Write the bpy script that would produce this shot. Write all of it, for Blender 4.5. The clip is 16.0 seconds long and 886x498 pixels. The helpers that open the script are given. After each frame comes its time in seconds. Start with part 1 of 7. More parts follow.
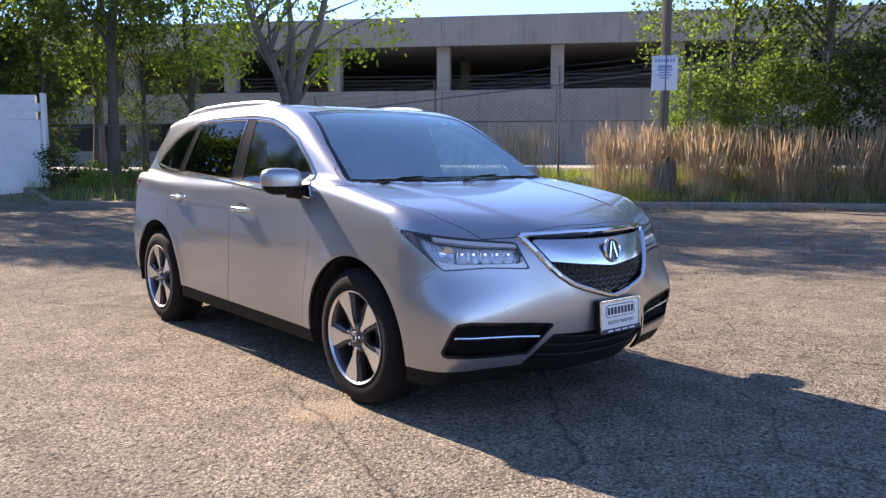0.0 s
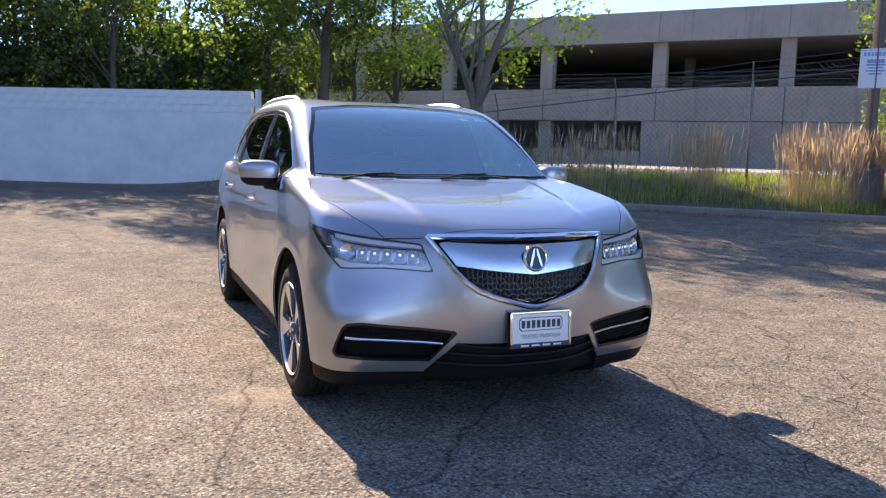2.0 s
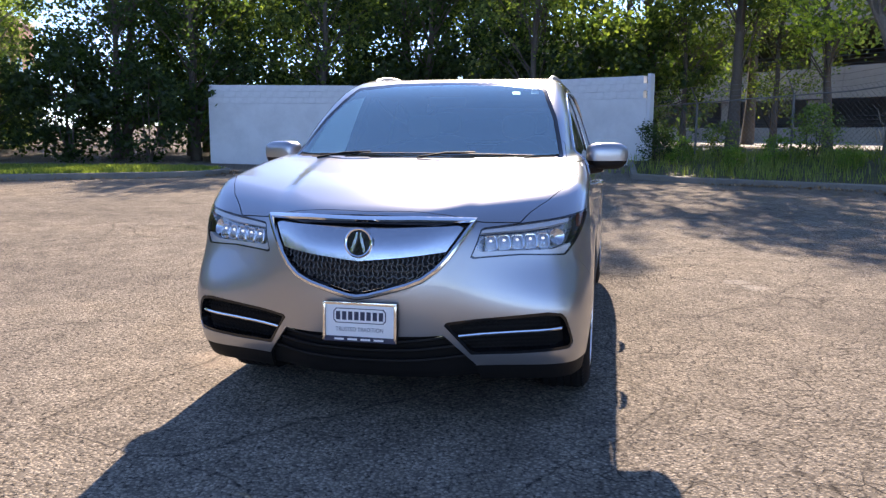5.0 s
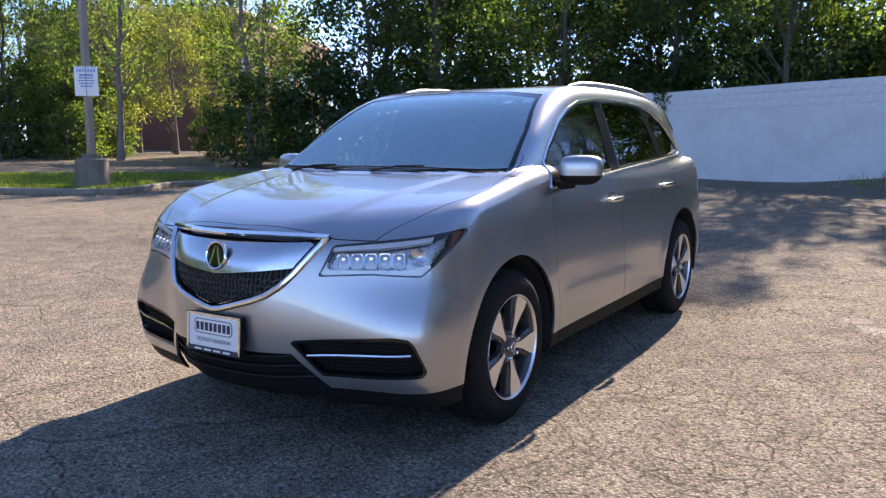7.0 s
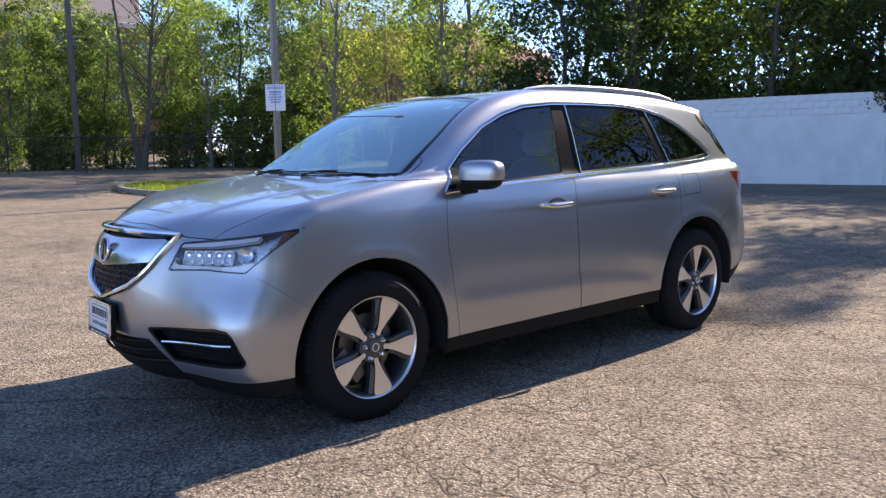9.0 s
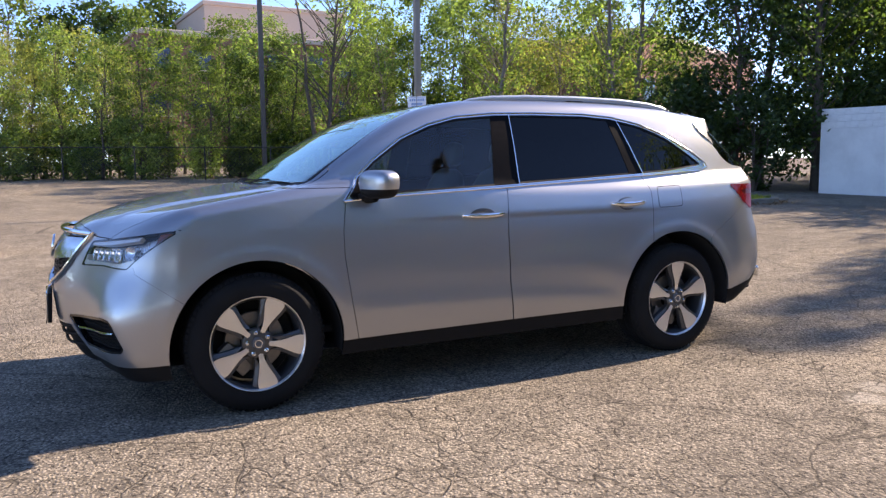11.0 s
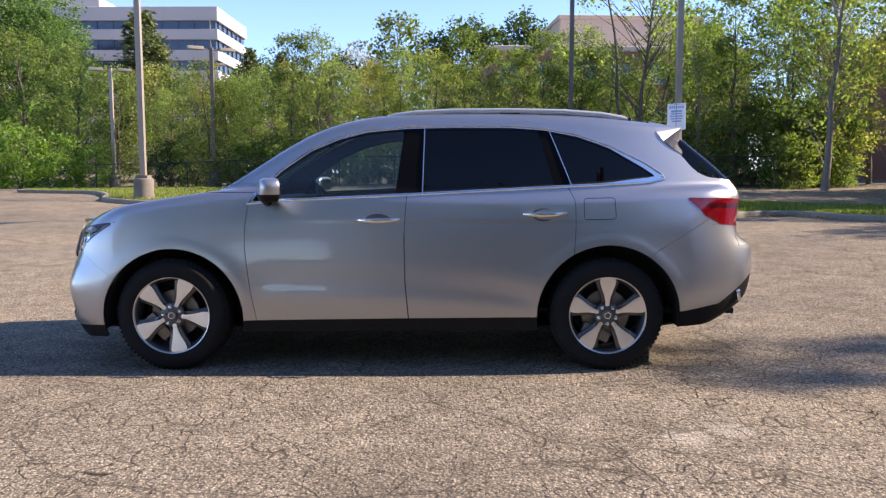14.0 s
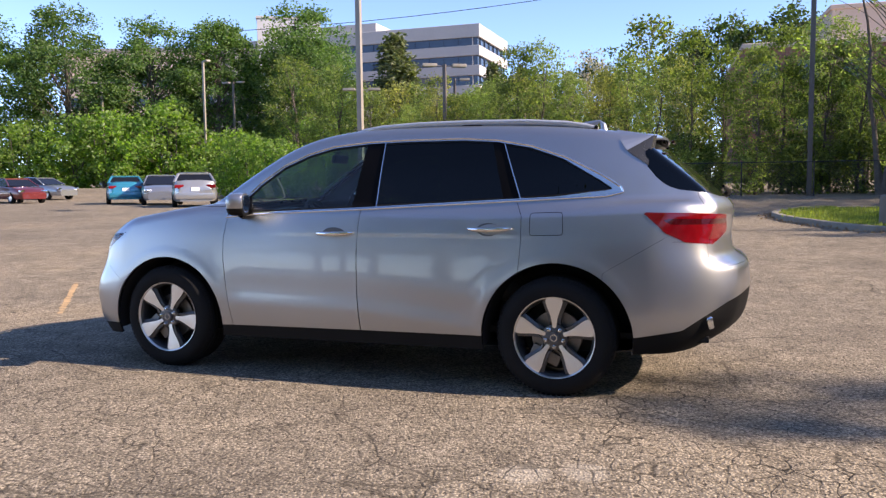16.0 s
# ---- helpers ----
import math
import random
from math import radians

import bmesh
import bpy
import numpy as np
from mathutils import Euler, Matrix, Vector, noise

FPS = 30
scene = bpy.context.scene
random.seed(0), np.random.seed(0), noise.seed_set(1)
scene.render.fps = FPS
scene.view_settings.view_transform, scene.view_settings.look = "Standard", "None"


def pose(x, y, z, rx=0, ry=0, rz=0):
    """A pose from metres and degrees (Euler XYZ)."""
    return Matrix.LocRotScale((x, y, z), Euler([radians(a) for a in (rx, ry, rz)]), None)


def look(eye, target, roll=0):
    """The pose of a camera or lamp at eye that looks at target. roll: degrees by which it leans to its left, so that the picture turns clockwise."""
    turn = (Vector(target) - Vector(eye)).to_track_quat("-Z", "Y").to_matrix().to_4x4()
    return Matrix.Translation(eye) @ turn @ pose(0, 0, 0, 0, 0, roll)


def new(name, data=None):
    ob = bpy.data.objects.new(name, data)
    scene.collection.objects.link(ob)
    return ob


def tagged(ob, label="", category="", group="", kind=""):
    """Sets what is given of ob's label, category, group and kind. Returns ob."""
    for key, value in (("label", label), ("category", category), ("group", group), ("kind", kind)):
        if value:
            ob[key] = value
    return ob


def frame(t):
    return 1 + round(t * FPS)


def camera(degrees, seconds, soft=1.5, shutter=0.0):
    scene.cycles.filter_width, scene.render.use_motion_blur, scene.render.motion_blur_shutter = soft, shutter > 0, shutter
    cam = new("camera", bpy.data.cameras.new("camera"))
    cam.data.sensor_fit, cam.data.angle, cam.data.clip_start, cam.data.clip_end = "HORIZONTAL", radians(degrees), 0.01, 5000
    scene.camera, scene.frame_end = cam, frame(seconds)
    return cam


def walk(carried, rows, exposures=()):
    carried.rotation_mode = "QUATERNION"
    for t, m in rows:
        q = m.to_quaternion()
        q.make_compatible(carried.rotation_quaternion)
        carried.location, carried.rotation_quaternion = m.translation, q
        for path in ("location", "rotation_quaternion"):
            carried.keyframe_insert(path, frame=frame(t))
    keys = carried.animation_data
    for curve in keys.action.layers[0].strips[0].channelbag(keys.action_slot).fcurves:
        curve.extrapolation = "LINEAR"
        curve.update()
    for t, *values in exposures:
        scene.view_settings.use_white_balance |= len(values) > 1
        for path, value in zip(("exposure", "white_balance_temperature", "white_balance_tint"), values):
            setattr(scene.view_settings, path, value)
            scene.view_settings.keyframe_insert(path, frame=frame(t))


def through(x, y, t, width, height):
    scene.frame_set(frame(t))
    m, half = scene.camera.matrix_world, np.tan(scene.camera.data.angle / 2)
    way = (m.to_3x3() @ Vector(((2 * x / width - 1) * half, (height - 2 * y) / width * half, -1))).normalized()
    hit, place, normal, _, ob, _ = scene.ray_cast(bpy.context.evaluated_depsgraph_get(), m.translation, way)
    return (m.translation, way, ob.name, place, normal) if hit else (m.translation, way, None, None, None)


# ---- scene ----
cam = camera(58.5, 16.0, 1.35)
PATH = [
    (0, (4.875, -3.227, 1.32), (3.348, -1.957, 1.087), -0.0),
    (0.5, (5.139, -3.003, 1.315), (3.545, -1.817, 1.083), 0.1),
    (1, (5.277, -2.648, 1.311), (3.599, -1.585, 1.072), 0.2),
    (1.5, (5.426, -2.28, 1.327), (3.68, -1.335, 1.088), 0.5),
    (2, (5.58, -1.826, 1.335), (3.749, -1.059, 1.089), 1.5),
    (2.5, (5.688, -1.411, 1.368), (3.791, -0.834, 1.106), 1.3),
    (3, (5.803, -0.916, 1.364), (3.858, -0.546, 1.087), 1.2),
    (3.5, (5.776, -0.472, 1.384), (3.803, -0.311, 1.099), 0.9),
    (4, (5.783, 0.085, 1.379), (3.806, 0.006, 1.085), 0.7),
    (4.2, (5.738, 0.282, 1.361), (3.766, 0.132, 1.065), 0.6),
    (6.3, (5.03, 2.067, 1.298), (3.238, 1.222, 1.024), -0.5),
    (6.5, (4.918, 2.191, 1.317), (3.159, 1.277, 1.045), -0.6),
    (7, (4.673, 2.624, 1.331), (2.996, 1.568, 1.06), -0.2),
    (7.5, (4.418, 2.949, 1.317), (2.814, 1.783, 1.055), 0.1),
    (8, (4.16, 3.363, 1.318), (2.652, 2.074, 1.063), 0.0),
    (8.5, (3.916, 3.677, 1.299), (2.479, 2.308, 1.05), -0.2),
    (9, (3.591, 4.012, 1.299), (2.299, 2.505, 1.054), -0.8),
    (9.2, (3.471, 4.164, 1.304), (2.223, 2.62, 1.063), -0.8),
    (11.3, (2.091, 5.165, 1.283), (1.298, 3.342, 1.068), -0.6),
    (11.5, (1.931, 5.291, 1.29), (1.196, 3.443, 1.075), -0.6),
    (12, (1.478, 5.523, 1.285), (0.894, 3.622, 1.08), -0.6),
    (12.5, (1.047, 5.742, 1.292), (0.605, 3.802, 1.088), -0.7),
    (13, (0.564, 5.882, 1.288), (0.32, 3.907, 1.087), -0.7),
    (13.5, (0.113, 5.988, 1.281), (0.021, 3.999, 1.086), -0.3),
    (14, (-0.397, 6.014, 1.276), (-0.379, 4.023, 1.087), -0.1),
    (14.5, (-0.849, 6.001, 1.295), (-0.666, 4.016, 1.127), -0.0),
    (15, (-1.367, 5.94, 1.29), (-1.002, 3.98, 1.132), -0.2),
    (15.5, (-1.854, 5.818, 1.297), (-1.347, 3.89, 1.135), -0.5),
    (16, (-2.366, 5.632, 1.297), (-1.7, 3.754, 1.134), -0.6),
]
walk(cam, [(t, look(eye, target, roll)) for t, eye, target, roll in PATH], [(0, 1.33, 6680, 22.5), (4, 1.34, 6650, 22), (9, 1.30, 6600, 21), (11.5, 1.34, 6800, 22), (14, 1.28, 6800, 22), (16, 1.17, 6850, 22)])


# ---- world, sun and exposure ----
SUN_TO = Vector((-1.60, -0.17, 1.0)).normalized()
world = bpy.data.worlds.new("world")
scene.world = world
world.use_nodes = True
wn = world.node_tree
wn.nodes.clear()
sky = wn.nodes.new("ShaderNodeTexSky")
sky.sky_type, sky.sun_disc = "NISHITA", False
sky.sun_elevation = math.asin(SUN_TO.z)
sky.sun_rotation = math.atan2(SUN_TO.x, SUN_TO.y)
sky.altitude = 2600
sky.air_density, sky.dust_density, sky.ozone_density = 0.9, 0.05, 4.2
back = wn.nodes.new("ShaderNodeBackground")
back.inputs["Strength"].default_value = 0.15
wout = wn.nodes.new("ShaderNodeOutputWorld")
wn.links.new(sky.outputs["Color"], back.inputs["Color"])
wn.links.new(back.outputs["Background"], wout.inputs["Surface"])
sun = new("sun", bpy.data.lights.new("sun", "SUN"))
sun.data.energy, sun.data.angle, sun.data.color = 4.9, radians(0.53), (1.0, 0.88, 0.70)
sun.matrix_world = look(SUN_TO * 60, (0, 0, 0))


# ---- materials ----
def material(name):
    m = bpy.data.materials.new(name)
    m.use_nodes = True
    nt = m.node_tree
    return m, nt, nt.nodes["Principled BSDF"]


def node(nt, kind, **inputs):
    n = nt.nodes.new("ShaderNode" + kind)
    for key, value in inputs.items():
        n.inputs[key.replace("_", " ")].default_value = value
    return n


def place(nt, world_space=False):
    return nt.nodes.new("ShaderNodeNewGeometry").outputs["Position"] if world_space else nt.nodes.new("ShaderNodeTexCoord").outputs["Object"]


def noise_at(nt, at, scale, detail=4.0, rough=0.55):
    n = node(nt, "TexNoise", Scale=scale, Detail=detail, Roughness=rough)
    nt.links.new(at, n.inputs["Vector"])
    return n.outputs["Fac"]


def ramped(nt, fac, *stops):
    r = nt.nodes.new("ShaderNodeValToRGB")
    while len(r.color_ramp.elements) < len(stops):
        r.color_ramp.elements.new(0.5)
    for e, (at, c) in zip(r.color_ramp.elements, stops):
        e.position, e.color = at, (*c, 1) if len(c) == 3 else c
    nt.links.new(fac, r.inputs["Fac"])
    return r.outputs["Color"]


def grey(v):
    return (v, v, v)


def mixed(nt, fac, a, b, kind="MIX"):
    m = nt.nodes.new("ShaderNodeMix")
    m.data_type, m.blend_type = "RGBA", kind
    for value, socket in ((fac, m.inputs["Factor"]), (a, m.inputs["A"]), (b, m.inputs["B"])):
        if isinstance(value, bpy.types.NodeSocket):
            nt.links.new(value, socket)
        elif isinstance(value, (int, float)):
            socket.default_value = value
        else:
            socket.default_value = (*value, 1)
    return m.outputs["Result"]


def bumped(nt, p, height, strength=0.3, distance=0.01):
    b = node(nt, "Bump", Strength=strength, Distance=distance)
    nt.links.new(height, b.inputs["Height"])
    nt.links.new(b.outputs["Normal"], p.inputs["Normal"])


def plain(name, colour, rough=0.5, metal=0.0, spread=0.12, scale=30.0, bump=0.0, coat=0.0, spec=None):
    """A surface with a faint grain and slow drift of tone."""
    m, nt, p = material(name)
    at = place(nt)
    fine, slow = noise_at(nt, at, scale), noise_at(nt, at, scale / 12, 2)
    dark, light = tuple(c * (1 - spread) for c in colour), tuple(min(1, c * (1 + spread)) for c in colour)
    c = mixed(nt, 0.5, ramped(nt, fine, (0.3, dark), (0.7, light)), ramped(nt, slow, (0.3, dark), (0.7, light)))
    nt.links.new(c, p.inputs["Base Color"])
    nt.links.new(ramped(nt, fine, (0.2, grey(max(0.02, rough - 0.06))), (0.8, grey(min(1, rough + 0.06)))), p.inputs["Roughness"])
    p.inputs["Metallic"].default_value = metal
    p.inputs["Coat Weight"].default_value = coat
    if spec is not None:
        p.inputs["Specular IOR Level"].default_value = spec
    if bump:
        bumped(nt, p, fine, bump)
    return m


def car_paint(name, colour, metal=0.75, rough=0.30, flake=0.015):
    """Metallic paint under clear coat, with fine flakes and thin dust."""
    m, nt, p = material(name)
    at = place(nt)
    v = node(nt, "TexVoronoi", Scale=900.0)
    nt.links.new(at, v.inputs["Vector"])
    f = ramped(nt, v.outputs["Distance"], (0.1, tuple(c * (1 + flake) for c in colour)), (0.6, tuple(c * (1 - flake) for c in colour)))
    nt.links.new(mixed(nt, ramped(nt, noise_at(nt, at, 1.2, 2), (0.40, grey(0)), (0.8, grey(0.025))), f, (0.42, 0.38, 0.33)), p.inputs["Base Color"])
    p.inputs["Metallic"].default_value = metal
    nt.links.new(ramped(nt, noise_at(nt, at, 0.8, 1), (0.3, grey(rough - 0.01)), (0.8, grey(rough + 0.01))), p.inputs["Roughness"])
    p.inputs["Coat Weight"].default_value = 1.0
    p.inputs["Coat Roughness"].default_value = 0.035
    return m


def glass(name, tint, rough=0.0, ior=1.5, dust=0.02, gloss_tint=(1, 1, 1)):
    """A thin pane: tinted see-through with mirror gloss that grows at a glance."""
    m = bpy.data.materials.new(name)
    m.use_nodes = True
    nt = m.node_tree
    nt.nodes.clear()
    out = node(nt, "OutputMaterial")
    clear, gloss, fres = node(nt, "BsdfTransparent", Color=(*tint, 1)), node(nt, "BsdfGlossy", Roughness=rough, Color=(*gloss_tint, 1)), node(nt, "LayerWeight", Blend=0.5)
    # pale film for dust, and on the windshield also for painted haze
    film = node(nt, "BsdfDiffuse", Color=(0.55, 0.53, 0.5, 1))
    mix, dusty = node(nt, "MixShader"), node(nt, "MixShader")
    power, part_of = nt.nodes.new("ShaderNodeMath"), nt.nodes.new("ShaderNodeMath")
    power.operation, part_of.operation = "POWER", "MULTIPLY_ADD"
    power.inputs[1].default_value = 5.0
    r0 = ((ior - 1) / (ior + 1)) ** 2
    part_of.inputs[1].default_value, part_of.inputs[2].default_value = 1 - 2 * r0, 2 * r0
    nt.links.new(fres.outputs["Facing"], power.inputs[0])
    nt.links.new(power.outputs[0], part_of.inputs[0])
    nt.links.new(part_of.outputs[0], mix.inputs[0])
    nt.links.new(clear.outputs[0], mix.inputs[1])
    nt.links.new(gloss.outputs[0], mix.inputs[2])
    nt.links.new(ramped(nt, noise_at(nt, place(nt), 6), (0.3, grey(dust * 0.4)), (0.8, grey(dust))), dusty.inputs[0])
    nt.links.new(mix.outputs[0], dusty.inputs[1])
    nt.links.new(film.outputs[0], dusty.inputs[2])
    nt.links.new(dusty.outputs[0], out.inputs["Surface"])
    return m


def leaf_material(name, dark, light, through=0.5, glow=(1.65, 1.95, 0.66)):
    """Leaves with their own tones; light shines through them."""
    m = bpy.data.materials.new(name)
    m.use_nodes = True
    nt = m.node_tree
    nt.nodes.clear()
    out = node(nt, "OutputMaterial")
    geo = nt.nodes.new("ShaderNodeNewGeometry")
    c = ramped(nt, geo.outputs["Random Per Island"], (0.0, dark), (0.6, tuple((a + b) / 2 for a, b in zip(dark, light))), (1.0, light))
    info = nt.nodes.new("ShaderNodeObjectInfo")
    hsv = node(nt, "HueSaturation")
    nt.links.new(c, hsv.inputs["Color"])
    nt.links.new(ramped(nt, info.outputs["Random"], (0.0, grey(0.82)), (1.0, grey(1.0))), hsv.inputs["Value"])
    d, t, g, add = node(nt, "BsdfDiffuse"), node(nt, "BsdfTranslucent"), node(nt, "BsdfGlossy", Roughness=0.5), node(nt, "MixShader", Fac=through)
    warm = mixed(nt, 1.0, hsv.outputs["Color"], glow, "MULTIPLY")
    nt.links.new(hsv.outputs["Color"], d.inputs["Color"])
    nt.links.new(warm, t.inputs["Color"])
    nt.links.new(d.outputs[0], add.inputs[1])
    nt.links.new(t.outputs[0], add.inputs[2])
    top = node(nt, "MixShader", Fac=0.025)
    nt.links.new(add.outputs[0], top.inputs[1])
    nt.links.new(g.outputs[0], top.inputs[2])
    nt.links.new(top.outputs[0], out.inputs["Surface"])
    return m


SILVER = car_paint("silver_paint", (0.41, 0.42, 0.445), 0.88, 0.34)
CHROME = plain("chrome", (0.80, 0.81, 0.82), 0.10, 1.0, 0.03, 40)
SATIN = plain("satin_chrome", (0.66, 0.67, 0.69), 0.22, 1.0, 0.04, 60)
RAIL = plain("satin_rail", (0.62, 0.63, 0.65), 0.32, 0.55, 0.05, 60)
BLACK_TRIM = plain("black_trim", (0.008, 0.008, 0.0085), 0.6, 0, 0.2, 90, 0.05, 0, 0.18)
MESH_BLACK = plain("mesh_black", (0.03, 0.03, 0.033), 0.28, 0, 0.1, 60)
FIN_GREY = plain("fin_grey", (0.035, 0.037, 0.042), 0.25, 0, 0.1, 60)
GLOSS_BLACK = plain("gloss_black", (0.008, 0.008, 0.009), 0.08, 0, 0.1, 60)
TRIM = plain("window_chrome", (0.74, 0.75, 0.77), 0.14, 1.0, 0.04, 50)
PILLAR = plain("satin_black", (0.006, 0.006, 0.007), 0.35, 0, 0.1, 60, 0, 0, 0.05)
LINING = plain("dark_lining", (0.014, 0.014, 0.015), 0.8, 0, 0.2, 60)
UNDER = plain("underbody_grey", (0.03, 0.03, 0.03), 0.8, 0.2, 0.3, 20)
RUBBER = plain("tyre_rubber", (0.009, 0.009, 0.0095), 0.82, 0, 0.3, 70, 0.15, 0, 0.25)
ALLOY = plain("machined_alloy", (0.82, 0.82, 0.83), 0.34, 1.0, 0.05, 120)
ALLOY_DARK = plain("painted_alloy_grey", (0.10, 0.103, 0.11), 0.38, 0.7, 0.1, 80)
BRAKE = plain("brake_steel", (0.20, 0.19, 0.18), 0.42, 0.8, 0.2, 60)
LEATHER = plain("black_leather", (0.035, 0.033, 0.032), 0.55, 0, 0.15, 160, 0.1)
GREY_PLASTIC = plain("grey_plastic", (0.10, 0.10, 0.105), 0.6, 0, 0.12, 120, 0.05)
# strong pale film and teal gloss imitate a hazy sky reflection
WINDSHIELD = glass("windshield_glass", (0.56, 0.78, 0.78), 0, 2.5, 0.10, (0.78, 1.0, 0.98))
FRONT_GLASS = glass("front_door_glass", (0.70, 0.82, 0.80), 0, 1.42, 0.003)
PRIVACY = glass("privacy_glass", (0.007, 0.008, 0.010), 0, 1.26, 0.001)
BEZEL = plain("silver_bezel", (0.62, 0.63, 0.65), 0.35, 0.35, 0.05, 60)
HOUSING = plain("lamp_housing_silver", (0.50, 0.51, 0.53), 0.28, 0.75, 0.1, 60)
LENS = glass("clear_lens", (0.93, 0.94, 0.95), 0, 1.45, 0.015)
RED_LENS = plain("red_lens", (0.17, 0.002, 0.005), 0.10, 0, 0.35, 25, 0, 0.6)
RED_DARK = plain("deep_red_lens", (0.055, 0.002, 0.004), 0.07, 0, 0.15, 25, 0, 1.0)
AMBER = plain("amber_reflector", (0.16, 0.045, 0.03), 0.12, 0, 0.15, 60)
REFLECTOR = plain("lamp_reflector", (0.72, 0.74, 0.77), 0.16, 1.0, 0.05, 60)
CELL = plain("lamp_cell", (0.34, 0.35, 0.365), 0.25, 0.9, 0.05, 60)
WHITE_PLASTIC = plain("white_plate", (0.78, 0.78, 0.78), 0.35, 0, 0.03, 30)
INK = plain("dark_blue_ink", (0.03, 0.035, 0.07), 0.5)
INK_GREY = plain("grey_ink", (0.25, 0.26, 0.28), 0.5)


def led_material():
    m, nt, p = material("led_lens")
    p.inputs["Base Color"].default_value = (0.8, 0.83, 0.88, 1)
    p.inputs["Roughness"].default_value = 0.08
    p.inputs["Emission Color"].default_value = (0.93, 0.96, 1.0, 1)
    p.inputs["Emission Strength"].default_value = 0.5
    return m


LED = led_material()

# ---- mesh tools ----
def mesh_of(name, points, faces, mats, smooth=False, normals=None):
    me = bpy.data.meshes.new(name)
    me.from_pydata([tuple(p) for p in points], [], [tuple(f) for f in faces])
    for m in mats if isinstance(mats, (list, tuple)) else [mats]:
        me.materials.append(m)
    if smooth:
        me.polygons.foreach_set("use_smooth", [True] * len(me.polygons))
    if normals is not None:
        me.normals_split_custom_set_from_vertices([tuple(n) for n in normals])
    return me


def empty(name, m=Matrix(), **tags):
    ob = new(name)
    ob.matrix_world = m
    ob.empty_display_size = 0.2
    return tagged(ob, **tags)


def under(ob, parent, label=""):
    ob.parent = parent
    return tagged(ob, label=label)


def part(name, bm, mat, parent, label="", smooth=True, at=None):
    """Links a bmesh as one mesh object under a thing or a part."""
    me = bpy.data.meshes.new(name)
    bm.to_mesh(me)
    bm.free()
    for m in mat if isinstance(mat, (list, tuple)) else [mat]:
        me.materials.append(m)
    if smooth:
        me.polygons.foreach_set("use_smooth", [True] * len(me.polygons))
        me.set_sharp_from_angle(angle=radians(38))
    ob = new(name, me)
    if at is not None:
        ob.matrix_local = at
    if parent is not None:
        ob.parent = parent
    return tagged(ob, label=label)


def box(bm, size, m=Matrix(), bevel=0.0, segments=2):
    got = bmesh.ops.create_cube(bm, size=1.0, matrix=m @ Matrix.Diagonal((*size, 1)))
    if bevel:
        vs = set(got["verts"])
        es = [e for e in bm.edges if e.verts[0] in vs and e.verts[1] in vs]
        bmesh.ops.bevel(bm, geom=es, offset=bevel, segments=segments, profile=0.7, affect="EDGES")
    return bm


def boxed(size, m=Matrix(), bevel=0.0, segments=2):
    return box(bmesh.new(), size, m, bevel, segments)


def tube(bm, path, radii, sides=8, cap=True, squash=1.0):
    """A tapered tube along the points."""
    path = [Vector(p) for p in path]
    rings, side = [], None
    for i, p in enumerate(path):
        d = (path[min(i + 1, len(path) - 1)] - path[max(i - 1, 0)]).normalized()
        if side is None:
            side = d.orthogonal().normalized()
        side = (side - d * side.dot(d)).normalized()
        up = d.cross(side)
        r = radii[i] if isinstance(radii, (list, tuple)) else radii
        rings.append([bm.verts.new(p + (side * math.cos(a) + up * math.sin(a) * squash) * r) for a in (2 * math.pi * k / sides for k in range(sides))])
    for a, b in zip(rings, rings[1:]):
        for k in range(sides):
            bm.faces.new((a[k], a[(k + 1) % sides], b[(k + 1) % sides], b[k]))
    if cap:
        bm.faces.new(rings[0][::-1])
        bm.faces.new(rings[-1])
    return bm


def lathe(bm, profile, steps=48, m=Matrix(), closed=False):
    """Turns (radius, height) points round the z axis."""
    rings = []
    for r, h in profile:
        rings.append([bm.verts.new(m @ Vector((r * math.cos(a), r * math.sin(a), h))) for a in (2 * math.pi * k / steps for k in range(steps))])
    pairs = list(zip(rings, rings[1:])) + ([(rings[-1], rings[0])] if closed else [])
    for a, b in pairs:
        for k in range(steps):
            bm.faces.new((a[k], a[(k + 1) % steps], b[(k + 1) % steps], b[k]))
    return bm


def disc(bm, r, h, m=Matrix(), steps=32):
    vs = [bm.verts.new(m @ Vector((r * math.cos(a), r * math.sin(a), h))) for a in (2 * math.pi * k / steps for k in range(steps))]
    bm.faces.new(vs)
    return bm


def blob(bm, size, m=Matrix(), power=2.6, seg=20, rings=12):
    """A rounded pillow (super-ellipsoid)."""
    def sp(v):
        return math.copysign(abs(v) ** (2 / power), v)
    grid = []
    for i in range(1, rings):
        t = math.pi * i / rings - math.pi / 2
        grid.append([bm.verts.new(m @ Vector((size[0] * sp(math.cos(t)) * sp(math.cos(a)), size[1] * sp(math.cos(t)) * sp(math.sin(a)), size[2] * sp(math.sin(t)))))
                     for a in (2 * math.pi * k / seg for k in range(seg))])
    for a, b in zip(grid, grid[1:]):
        for k in range(seg):
            bm.faces.new((a[k], a[(k + 1) % seg], b[(k + 1) % seg], b[k]))
    lo, hi = bm.verts.new(m @ Vector((0, 0, -size[2]))), bm.verts.new(m @ Vector((0, 0, size[2])))
    for k in range(seg):
        bm.faces.new((grid[0][(k + 1) % seg], grid[0][k], lo))
        bm.faces.new((grid[-1][k], grid[-1][(k + 1) % seg], hi))
    return bm


